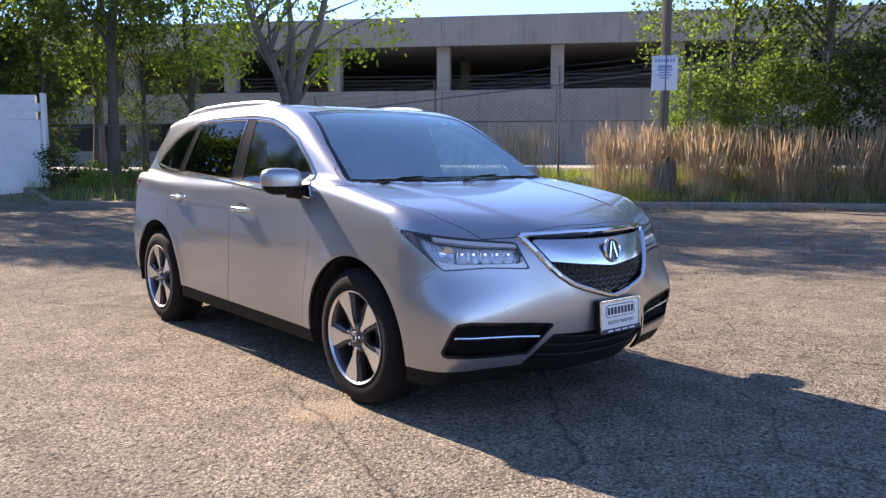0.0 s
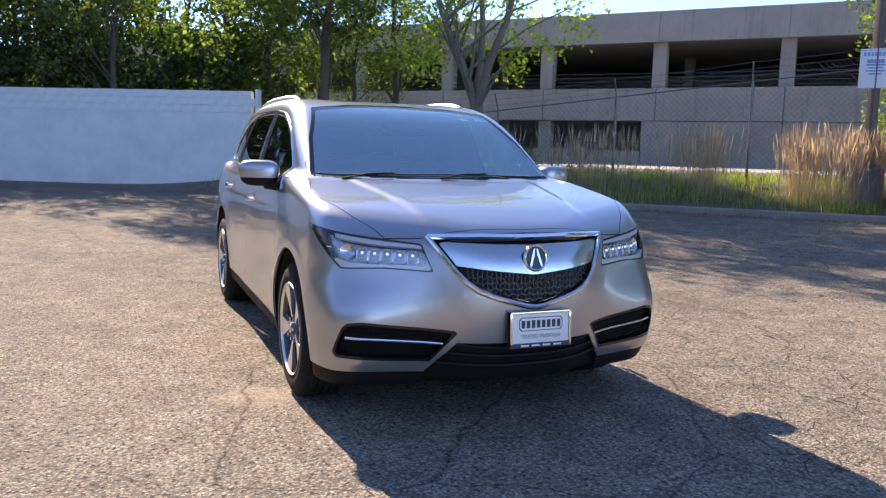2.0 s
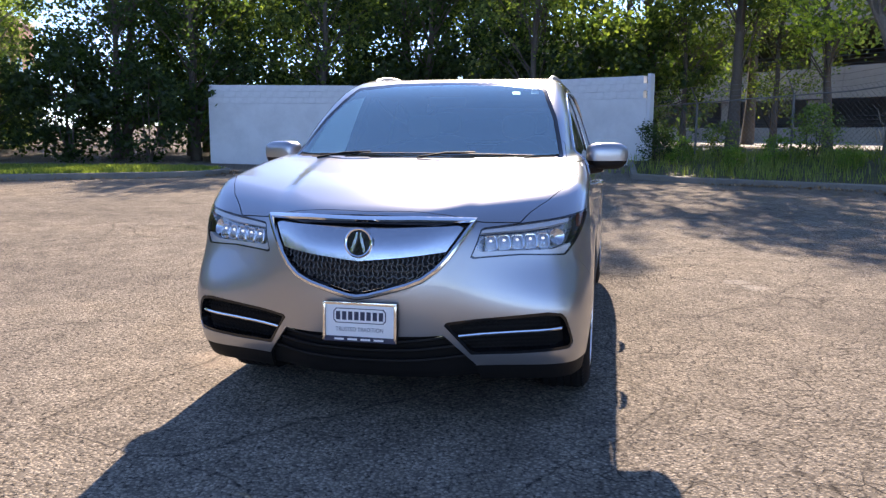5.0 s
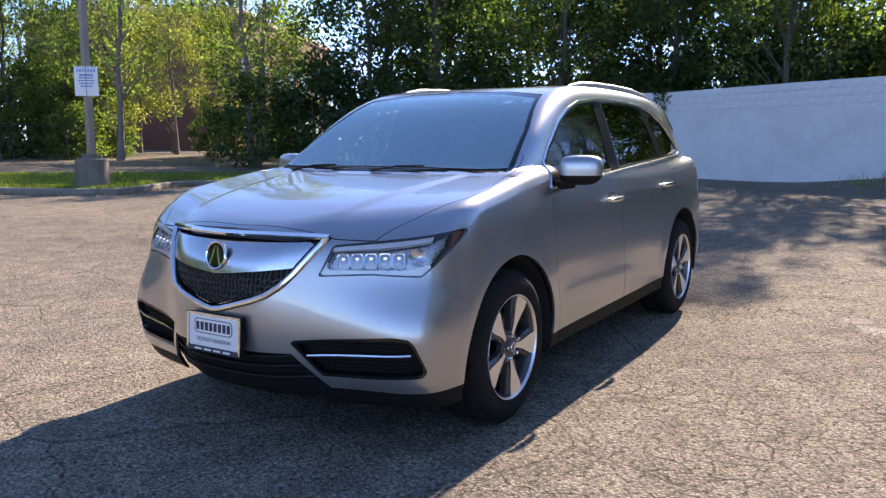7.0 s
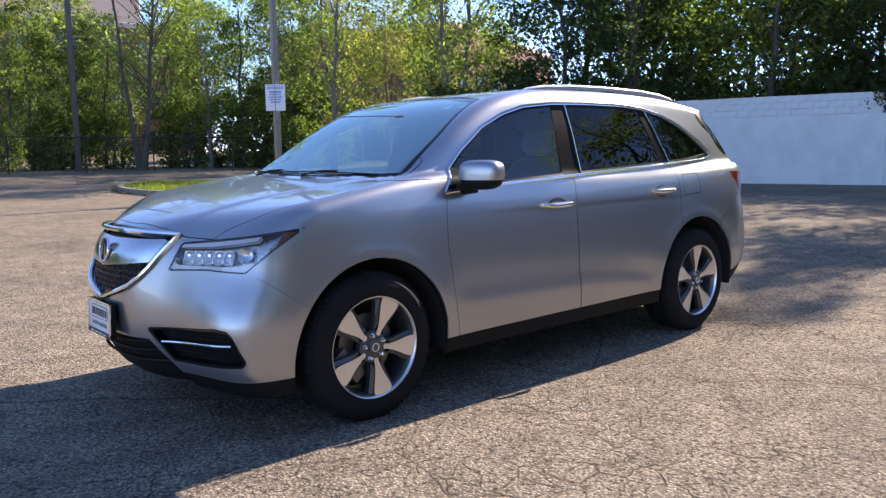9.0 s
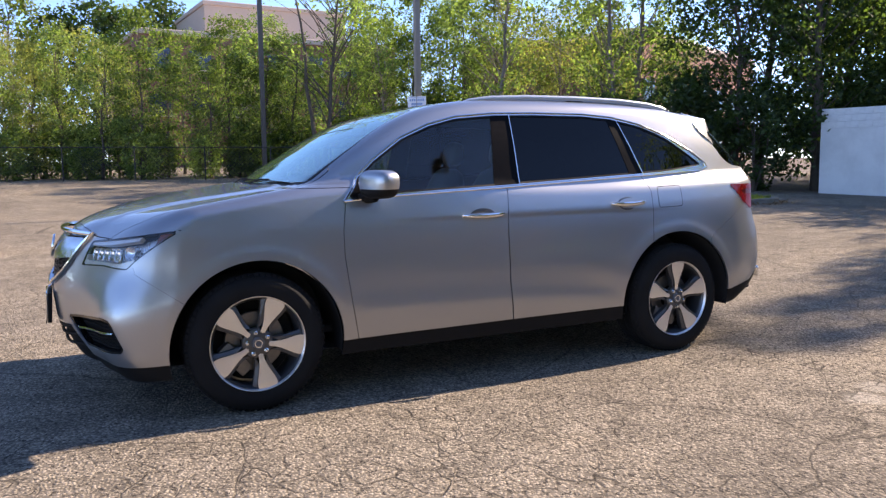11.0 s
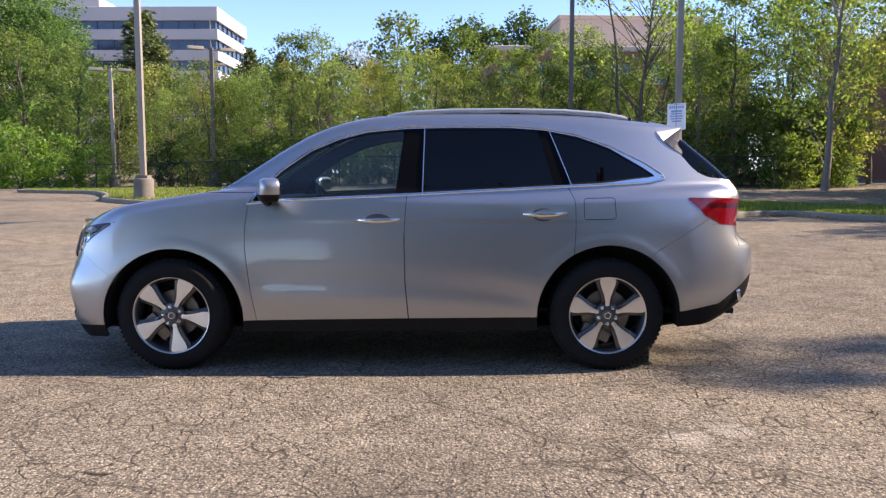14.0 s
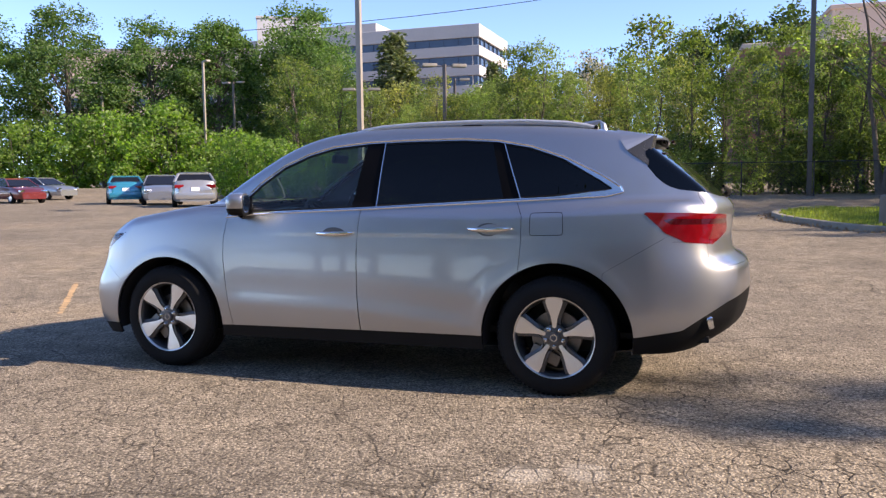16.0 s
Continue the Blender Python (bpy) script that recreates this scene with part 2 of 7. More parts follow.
def extruded(bm, outline, depth, m=Matrix()):
    """A flat outline in x, y pushed up by depth."""
    lo = [bm.verts.new(m @ Vector((x, y, 0))) for x, y in outline]
    hi = [bm.verts.new(m @ Vector((x, y, depth))) for x, y in outline]
    bm.faces.new(lo[::-1])
    bm.faces.new(hi)
    for k in range(len(lo)):
        j = (k + 1) % len(lo)
        bm.faces.new((lo[k], lo[j], hi[j], hi[k]))
    return bm


def written(text, size, mat, parent, m, name="lettering", depth=0.0006, width=None):
    cu = bpy.data.curves.new(name, "FONT")
    cu.body, cu.size, cu.extrude = text, size, depth
    cu.align_x, cu.align_y = "CENTER", "CENTER"
    tmp = bpy.data.objects.new(name, cu)
    scene.collection.objects.link(tmp)
    me = bpy.data.meshes.new_from_object(tmp.evaluated_get(bpy.context.evaluated_depsgraph_get()))
    bpy.data.objects.remove(tmp)
    bpy.data.curves.remove(cu)
    if width:
        xs = [v.co.x for v in me.vertices]
        k = width / (max(xs) - min(xs))
        for v in me.vertices:
            v.co.x *= k
    me.materials.clear()
    me.materials.append(mat)
    ob = new(name, me)
    ob.matrix_local = m
    ob.parent = parent
    return ob

# ---- car shape: smooth fields for the body shell ----
def spline(*pts):
    """Natural cubic spline through the points, continued as straight lines."""
    px, py = np.array(sorted(pts), float).T
    n, h = len(px), np.diff(px)
    A, r = np.eye(n), np.zeros(n)
    for i in range(1, n - 1):
        A[i, i - 1 : i + 2] = h[i - 1], 2 * (h[i - 1] + h[i]), h[i]
        r[i] = 6 * ((py[i + 1] - py[i]) / h[i] - (py[i] - py[i - 1]) / h[i - 1])
    m = np.linalg.solve(A, r)

    def value(x):
        x = np.asarray(x, float)
        c = np.clip(x, px[0], px[-1])
        i = np.clip(np.searchsorted(px, c) - 1, 0, n - 2)
        a, b, k = px[i + 1] - c, c - px[i], h[i]
        out = (m[i] * a**3 + m[i + 1] * b**3) / (6 * k) + (py[i] / k - m[i] * k / 6) * a + (py[i + 1] / k - m[i + 1] * k / 6) * b
        s0 = (py[1] - py[0]) / h[0] - h[0] * m[1] / 6
        s1 = (py[-1] - py[-2]) / h[-1] + h[-1] * m[-2] / 6
        return out + np.where(x < px[0], (x - px[0]) * s0, 0) + np.where(x > px[-1], (x - px[-1]) * s1, 0)

    return value


def smax(a, b, k):
    t = np.maximum(k - np.abs(a - b), 0) / k
    return np.maximum(a, b) + t * t * k / 4


def smin(a, b, k):
    return -smax(-a, -b, k)


def ramp(x, lo, hi):
    t = np.clip((np.asarray(x, float) - lo) / (hi - lo), 0, 1)
    return t * t * (3 - 2 * t)


SIDE = spline((0.18, 0.925), (0.33, 0.950), (0.45, 0.962), (0.57, 0.967), (0.75, 0.958), (0.97, 0.938), (1.1, 0.912), (1.2, 0.882), (1.32, 0.84))
PLAN = spline((-2.5, -0.16), (-2.2, -0.055), (-1.9, -0.012), (-1.42, 0.006), (-0.9, 0.0), (0, 0.0), (0.9, -0.002), (1.4, 0.012), (1.75, 0.004), (2.0, -0.010), (2.3, -0.045))
HOOD = spline((2.40, 0.84), (2.30, 0.912), (2.226, 0.962), (2.126, 1.004), (2.03, 1.030), (1.926, 1.053), (1.726, 1.089), (1.466, 1.124), (1.28, 1.147), (0.9, 1.180), (0.0, 1.19), (-1.2, 1.215), (-2.1, 1.235), (-2.6, 1.20))
HOOD_CROWN = spline((-2.5, 0.06), (-0.5, 0.06), (0.6, -0.01), (1.2, -0.020), (1.6, -0.004), (1.9, 0.015), (2.1, 0.045), (2.3, 0.05))
NOSE = spline((0.15, 2.16), (0.22, 2.25), (0.3, 2.30), (0.4, 2.335), (0.5, 2.35), (0.62, 2.36), (0.75, 2.352), (0.85, 2.33), (0.93, 2.29), (1.02, 2.2))
SWEEP = spline((0, 0), (0.12, 0.004), (0.2, 0.013), (0.3, 0.042), (0.4, 0.092), (0.5, 0.138), (0.6, 0.172), (0.7, 0.203), (0.8, 0.238), (0.87, 0.282), (0.94, 0.37), (1.0, 0.54))
TAIL = spline((0.2, -2.15), (0.3, -2.33), (0.4, -2.47), (0.52, -2.53), (0.65, -2.545), (0.75, -2.537), (0.80, -2.515), (0.845, -2.455), (0.9, -2.43), (1.0, -2.425), (1.1, -2.435), (1.18, -2.425), (1.27, -2.36))
TAIL_SIDE = spline((0.2, -2.15), (0.3, -2.33), (0.4, -2.455), (0.52, -2.505), (0.65, -2.512), (0.75, -2.497), (0.85, -2.465), (0.95, -2.436), (1.1, -2.435), (1.18, -2.425), (1.27, -2.36))
TAIL_SWEEP = spline((0, 0), (0.3, 0.012), (0.5, 0.05), (0.7, 0.12), (0.8, 0.19), (0.88, 0.29), (0.96, 0.46))
CABIN = spline((0.95, 0.930), (1.12, 0.890), (1.25, 0.849), (1.4, 0.799), (1.52, 0.752), (1.65, 0.691), (1.75, 0.62))
CABIN_PLAN = spline((-2.4, -0.20), (-2.0, -0.095), (-1.6, -0.03), (-1.1, -0.002), (-0.5, 0.0), (0.1, -0.002), (0.5, -0.015), (0.9, -0.05), (1.2, -0.09))
ROOF = spline((1.6, 0.915), (1.176, 1.180), (0.97, 1.308), (0.726, 1.457), (0.6, 1.525), (0.486, 1.575), (0.3, 1.632), (0.176, 1.656), (-0.27, 1.688), (-1.04, 1.682), (-1.41, 1.660), (-1.75, 1.622), (-2.1, 1.57))
PLAN_BOW = 0.08  # how far hood and windshield sweep back towards the sides
BACK = spline((0.95, -2.36), (1.05, -2.375), (1.12, -2.39), (1.19, -2.37), (1.3, -2.27), (1.42, -2.125), (1.535, -1.985), (1.65, -1.85))


def front_x(a, z):
    """How far forward the front face stands at half-width a and height z; the bumper is fuller than the lamps."""
    lip = 0.006 * np.exp(-(((z - 0.335) / 0.035) ** 2)) * ramp(a, 0.42, 0.55)
    return NOSE(z) - SWEEP(a) + a * a * (0.05 - 0.125 * ramp(z, 0.5, 0.8)) + lip


ARCHES = ((1.400, 0.345, 0.455), (-1.420, 0.355, 0.464))


def body_field(x, y, z):
    """Bumper to bumper below the belt line: negative inside, about in metres."""
    a = np.abs(y)
    flare = 0.0
    for cx, cz, r in ARCHES:
        d = np.hypot(x - cx, z - cz)
        flare = flare + 0.005 * np.exp(-(((d - r) / 0.10) ** 2)) + 0.002 * (1 - ramp(d - r, 0.030, 0.085))
    fold = np.interp(x, (-1.05, -0.6, -0.1, 0.9), (0.45, 0.515, 0.555, 0.575))
    ledge = 0.006 * (1 - ramp(z, fold - 0.10, fold + 0.01)) - 0.004 * np.exp(-(((z - fold - 0.04) / 0.075) ** 2))
    ledge = ledge * ramp(x, -1.08, -0.75) * (1 - ramp(x, 0.75, 1.0))
    side = a - (SIDE(z) + PLAN(x) + flare + ledge)
    s = PLAN_BOW * a * a * ramp(x, -0.1, 0.7)
    crease = np.interp(x, (0.9, 2.15), (0.62, 0.43))
    top = (z - HOOD(x + s) + HOOD_CROWN(x) * a * a - 0.009 * (1 - ramp(a, crease - 0.035, crease + 0.035)) * ramp(x, 0.8, 1.1) * (1 - ramp(x, 1.9, 2.2)) + 0.004) / 1.04
    front = (x - front_x(a, z)) / np.sqrt(1 + (0.25 + 1.2 * np.maximum(a - 0.6, 0)) ** 2)
    tail = TAIL(z) + (TAIL_SIDE(z) - TAIL(z)) * ramp(a, 0.58, 0.86)
    rear = (tail + TAIL_SWEEP(a) - x) / np.sqrt(1 + (0.1 + 1.6 * np.maximum(a - 0.5, 0)) ** 2)
    body = smax(smax(smax(side, top, 0.065), front, 0.075), rear, 0.10)
    return smax(body, 0.185 - z, 0.03)


def cabin_field(x, y, z):
    a = np.abs(y)
    s = PLAN_BOW * a * a * ramp(x, -0.1, 0.7)
    cside = (a - CABIN(z) - CABIN_PLAN(x)) / 1.08
    ctop = (z - ROOF(x + s) + 0.02 * a * a) / (1 + 0.17 * ramp(x, 0.1, 0.7))
    cback = (BACK(z) + 0.14 * a * a - x) / 1.5
    return smax(smax(smax(cside, ctop, 0.07), cback, 0.05), 0.99 - z, 0.02)


def car_field(x, y, z):
    return smin(body_field(x, y, z), cabin_field(x, y, z), 0.035)


def car_normals(p):
    e, g = 1e-3, np.empty_like(p)
    for k in range(3):
        d = np.zeros(3)
        d[k] = e
        g[:, k] = (car_field(*(p + d).T) - car_field(*(p - d).T)) / (2 * e)
    return g


def shell_mesh(step=0.02):
    """The whole closed shell as points, outward normals and triangles."""
    axes = [np.arange(lo, hi + step / 2, step) for lo, hi in ((-2.62, 2.46), (-1.06, 1.06), (0.14, 1.78))]
    gx, gy, gz = np.meshgrid(*axes, indexing="ij")
    half = len(axes[1]) // 2
    F = np.empty(gx.shape)
    F[:, half:] = car_field(gx[:, half:], gy[:, half:], gz[:, half:])
    F[:, : half + 1] = F[:, half:][:, ::-1]
    inside = F < 0
    shape = np.array(F.shape) - 1
    total, weight = np.zeros((*shape, 3)), np.zeros(tuple(shape))
    corner = np.stack([gx, gy, gz], -1)

    def cut(a, k):
        return tuple(slice(None, -1) if (a >> b) & 1 == 0 else slice(1, None) for b in range(3))

    for k in range(3):
        for a in range(8):
            if (a >> k) & 1:
                continue
            i, j = cut(a, 0), cut(a | (1 << k), 0)
            fi, fj = F[i], F[j]
            m = inside[i] != inside[j]
            t = np.where(m, fi / np.where(m, fi - fj, 1), 0)[..., None]
            total += np.where(m[..., None], corner[i] * (1 - t) + corner[j] * t, 0)
            weight += m
    on = weight > 0
    index = np.full(tuple(shape), -1)
    index[on] = np.arange(on.sum())
    p = total[on] / weight[on][:, None]
    quads = []
    for k in range(3):
        o = [b for b in range(3) if b != k]
        i = [slice(1, -1)] * 3
        i[k] = slice(None, -1)
        j = list(i)
        j[k] = slice(1, None)
        m = inside[tuple(i)] != inside[tuple(j)]
        at = np.argwhere(m)
        at[:, o[0]] += 1
        at[:, o[1]] += 1
        flip = inside[tuple(i)][m]
        c = []
        for da, db in ((0, 0), (1, 0), (1, 1), (0, 1)):
            q = at.copy()
            q[:, o[0]] -= 1 - da
            q[:, o[1]] -= 1 - db
            c.append(index[tuple(q.T)])
        c = np.array(c).T
        if k == 1:
            flip = ~flip
        quads.append(np.where(flip[:, None], c, c[:, ::-1]))
    quads = np.concatenate(quads)
    for _ in range(4):
        g = car_normals(p)
        p = p - np.clip(car_field(*p.T) / np.maximum((g * g).sum(1), 0.2), -0.01, 0.01)[:, None] * g
    n = car_normals(p)
    n /= np.linalg.norm(n, axis=1)[:, None]
    d0 = np.linalg.norm(p[quads[:, 0]] - p[quads[:, 2]], axis=1)
    d1 = np.linalg.norm(p[quads[:, 1]] - p[quads[:, 3]], axis=1)
    tris = np.where((d0 < d1)[:, None, None], quads[:, [[0, 1, 2], [0, 2, 3]]], quads[:, [[0, 1, 3], [1, 2, 3]]]).reshape(-1, 3)
    return p, n, tris

# ---- cutting the shell into panels ----
class Sheet:
    """Triangles with outward normals."""

    def __init__(self, p, n, t):
        self.p, self.n, self.t = p, n, t

    def pick(self, keep):
        used, t = np.unique(self.t[keep], return_inverse=True)
        return Sheet(self.p[used], self.n[used], t.reshape(-1, 3))

    def split(self, f):
        """The parts with f < 0 and f >= 0, cut along f = 0."""
        f = np.where(np.abs(f) < 1e-7, 1e-7, f)
        neg = f[self.t] < 0
        count = neg.sum(1)
        mixed_t = self.t[(count == 1) | (count == 2)]
        odd = np.where((f[mixed_t] < 0).sum(1) == 1, np.argmax(f[mixed_t] < 0, 1), np.argmin(f[mixed_t] < 0, 1))
        row = np.arange(len(mixed_t))
        a, b, c = mixed_t[row, odd], mixed_t[row, (odd + 1) % 3], mixed_t[row, (odd + 2) % 3]
        edges = np.sort(np.concatenate([np.stack([a, b], 1), np.stack([a, c], 1)]), 1)
        uniq, inv = np.unique(edges, axis=0, return_inverse=True)
        inv = inv.ravel()
        u, v = uniq[:, 0], uniq[:, 1]
        w = (f[u] / (f[u] - f[v]))[:, None]
        p = np.concatenate([self.p, self.p[u] * (1 - w) + self.p[v] * w])
        n = np.concatenate([self.n, self.n[u] * (1 - w) + self.n[v] * w])
        n /= np.maximum(np.linalg.norm(n, axis=1), 1e-9)[:, None]
        ab, ac = len(self.p) + inv[: len(a)], len(self.p) + inv[len(a) :]
        one = np.stack([a, ab, ac], 1)
        two = np.concatenate([np.stack([ab, b, c], 1), np.stack([ab, c, ac], 1)])
        low = f[a] < 0
        inner = [self.t[count == 3], one[low], two[np.tile(~low, 2)]]
        outer = [self.t[count == 0], one[~low], two[np.tile(low, 2)]]
        return [Sheet(p, n, np.concatenate(q)).pick(slice(None)) for q in (inner, outer)]

    def border(self):
        e = np.concatenate([self.t[:, [0, 1]], self.t[:, [1, 2]], self.t[:, [2, 0]]])
        key = np.sort(e, 1) @ np.array([len(self.p), 1])
        _, first, count = np.unique(key, return_index=True, return_counts=True)
        return e[first[count == 1]]

    def moved(self, d):
        return Sheet(self.p - self.n * d, self.n, self.t)

    def rimmed(self, d):
        """With an edge turned in by d, so that a panel shows its thickness."""
        e = self.border()
        a, b = self.p[e[:, 0]], self.p[e[:, 1]]
        q = np.concatenate([a, b, b - self.n[e[:, 1]] * d, a - self.n[e[:, 0]] * d])
        m = len(e)
        k = np.arange(m) + len(self.p)
        fn = np.cross(q[2 * m :][:m] - a, b - a)
        fn /= np.maximum(np.linalg.norm(fn, axis=1), 1e-9)[:, None]
        t = np.concatenate([np.stack([k + m, k, k + 3 * m], 1), np.stack([k + m, k + 3 * m, k + 2 * m], 1)])
        return Sheet(np.concatenate([self.p, q]), np.concatenate([self.n, np.tile(fn, (4, 1))]), np.concatenate([self.t, t]))

    def __len__(self):
        return len(self.t)


def sheet_part(name, s, mat, parent, label="", rim=0.012):
    if rim:
        s = s.rimmed(rim)
    ob = new(name, mesh_of(name, s.p, s.t, mat, True, s.n))
    ob.parent = parent
    return tagged(ob, label=label)


def away(px, py, poly):
    """Signed distance to a closed polygon, negative inside."""
    poly = np.array(poly, float)
    d, inside = np.full(px.shape, 1e9), np.zeros(px.shape, bool)
    for (x0, y0), (x1, y1) in zip(poly, np.roll(poly, -1, 0)):
        ex, ey = x1 - x0, y1 - y0
        t = np.clip(((px - x0) * ex + (py - y0) * ey) / (ex * ex + ey * ey), 0, 1)
        d = np.minimum(d, np.hypot(px - x0 - t * ex, py - y0 - t * ey))
        inside ^= ((y0 > py) != (y1 > py)) & (px < (x1 - x0) * (py - y0) / (y1 - y0 + 1e-12) + x0)
    return np.where(inside, -d, d)


def only(f, *conditions):
    for c in conditions:
        f = np.where(c, f, 1.0)
    return f


DLO = ((0.915, 1.085), (0.697, 1.104), (-0.118, 1.139), (-1.161, 1.191), (-1.70, 1.217), (-1.80, 1.240), (-1.785, 1.272), (-1.672, 1.345), (-1.451, 1.456), (-1.23, 1.533),
       (-1.008, 1.575), (-0.784, 1.591), (-0.41, 1.593), (-0.111, 1.586), (0.151, 1.562), (0.337, 1.514), (0.521, 1.437), (0.704, 1.313), (0.813, 1.217))
LAMP = ((-0.815, 0.973), (-1.12, 0.944), (-1.41, 0.920), (-1.655, 0.902), (-1.757, 0.772), (-1.45, 0.784), (-1.17, 0.777), (-1.01, 0.868))
FOG = ((-1.938, 0.503), (-1.60, 0.524), (-1.36, 0.543), (-1.27, 0.535), (-1.235, 0.510), (-1.155, 0.392), (-1.185, 0.368), (-1.50, 0.350), (-1.74, 0.347))
GRILLE = ((-0.487, 0.938), (-0.25, 0.951), (0, 0.955), (0.25, 0.951), (0.487, 0.938), (0.422, 0.838), (0.385, 0.782), (0.342, 0.732), (0.287, 0.690), (0.22, 0.662), (0.13, 0.634), (0.05, 0.611), (0, 0.604), (-0.05, 0.611), (-0.13, 0.634), (-0.22, 0.662), (-0.287, 0.690), (-0.342, 0.732), (-0.385, 0.782), (-0.422, 0.838))
MESH = ((-0.40, 0.812), (-0.2, 0.789), (0, 0.769), (0.2, 0.789), (0.40, 0.812), (0.303, 0.722), (0.225, 0.692), (0, 0.634), (-0.225, 0.692), (-0.303, 0.722))
INTAKE = ((-0.36, 0.447), (0.36, 0.447), (0.485, 0.300), (0.52, 0.10), (-0.52, 0.10), (-0.485, 0.300))
TAIL_LAMP = ((-1.025, 1.121), (-1.35, 1.117), (-1.87, 1.098), (-1.94, 0.995), (-1.60, 0.929), (-1.30, 0.947), (-1.15, 1.003))
SCREEN = ((-0.80, 1.0), (0.80, 1.0), (0.785, 1.165), (0.715, 1.40), (0.615, 1.598), (0.35, 1.628), (0, 1.636), (-0.35, 1.628), (-0.615, 1.598), (-0.715, 1.40), (-0.785, 1.165))
HATCH_GLASS = ((0.60, 1.552), (0.688, 1.487), (0.708, 1.43), (0.722, 1.39), (0.733, 1.322), (0.735, 1.275), (0.726, 1.250), (0.695, 1.236), (0.4, 1.205), (-0.4, 1.205), (-0.695, 1.236), (-0.726, 1.250), (-0.735, 1.275), (-0.733, 1.322), (-0.722, 1.39), (-0.708, 1.43), (-0.688, 1.487), (-0.60, 1.552))
SPOILER_ROOM = ((-1.762, 1.60), (-1.782, 1.545), (-1.828, 1.489), (-1.94, 1.408), (-2.06, 1.42), (-2.06, 1.65), (-1.80, 1.65))
HOOD_EDGE = ((0.95, 0.78), (1.24, 0.818), (1.5, 0.878), (1.7, 0.868), (1.82, 0.82), (1.93, 0.765), (2.02, 0.697), (2.075, 0.66))
CLADDING = ((-2.6, 0.67), (-2.4, 0.59), (-2.27, 0.512), (-2.15, 0.432), (-1.9, 0.390), (-1.5, 0.357), (-0.13, 0.346), (0.87, 0.332), (1.6, 0.310), (2.0, 0.298), (2.4, 0.290))


def point_on(u, z, front=True):
    """The point of the shell at height z with |y| - x = u (front) or |y| + x = u (rear), on the left."""
    lo, hi = 0.0, 1.1
    for _ in range(40):
        a = (lo + hi) / 2
        if car_field(a - u if front else u - a, a, z) < 0:
            lo = a
        else:
            hi = a
    return Vector((a - u if front else u - a, a, z))


def side_at(x, z):
    """Half the car's width at x and z."""
    lo, hi = 0.0, 1.1
    for _ in range(40):
        a = (lo + hi) / 2
        lo, hi = (a, hi) if car_field(x, a, z) < 0 else (lo, a)
    return a


def normal_on(p):
    g = car_normals(np.array([tuple(p)]))[0]
    return Vector(g).normalized()


def wheel_arch(p):
    f = np.full(len(p), 1.0)
    for cx, cz, r in ARCHES:
        f = np.minimum(f, np.hypot(p[:, 0] - cx, p[:, 2] - cz) - r)
    return np.where(np.abs(p[:, 1]) > 0.45, f, 1.0)


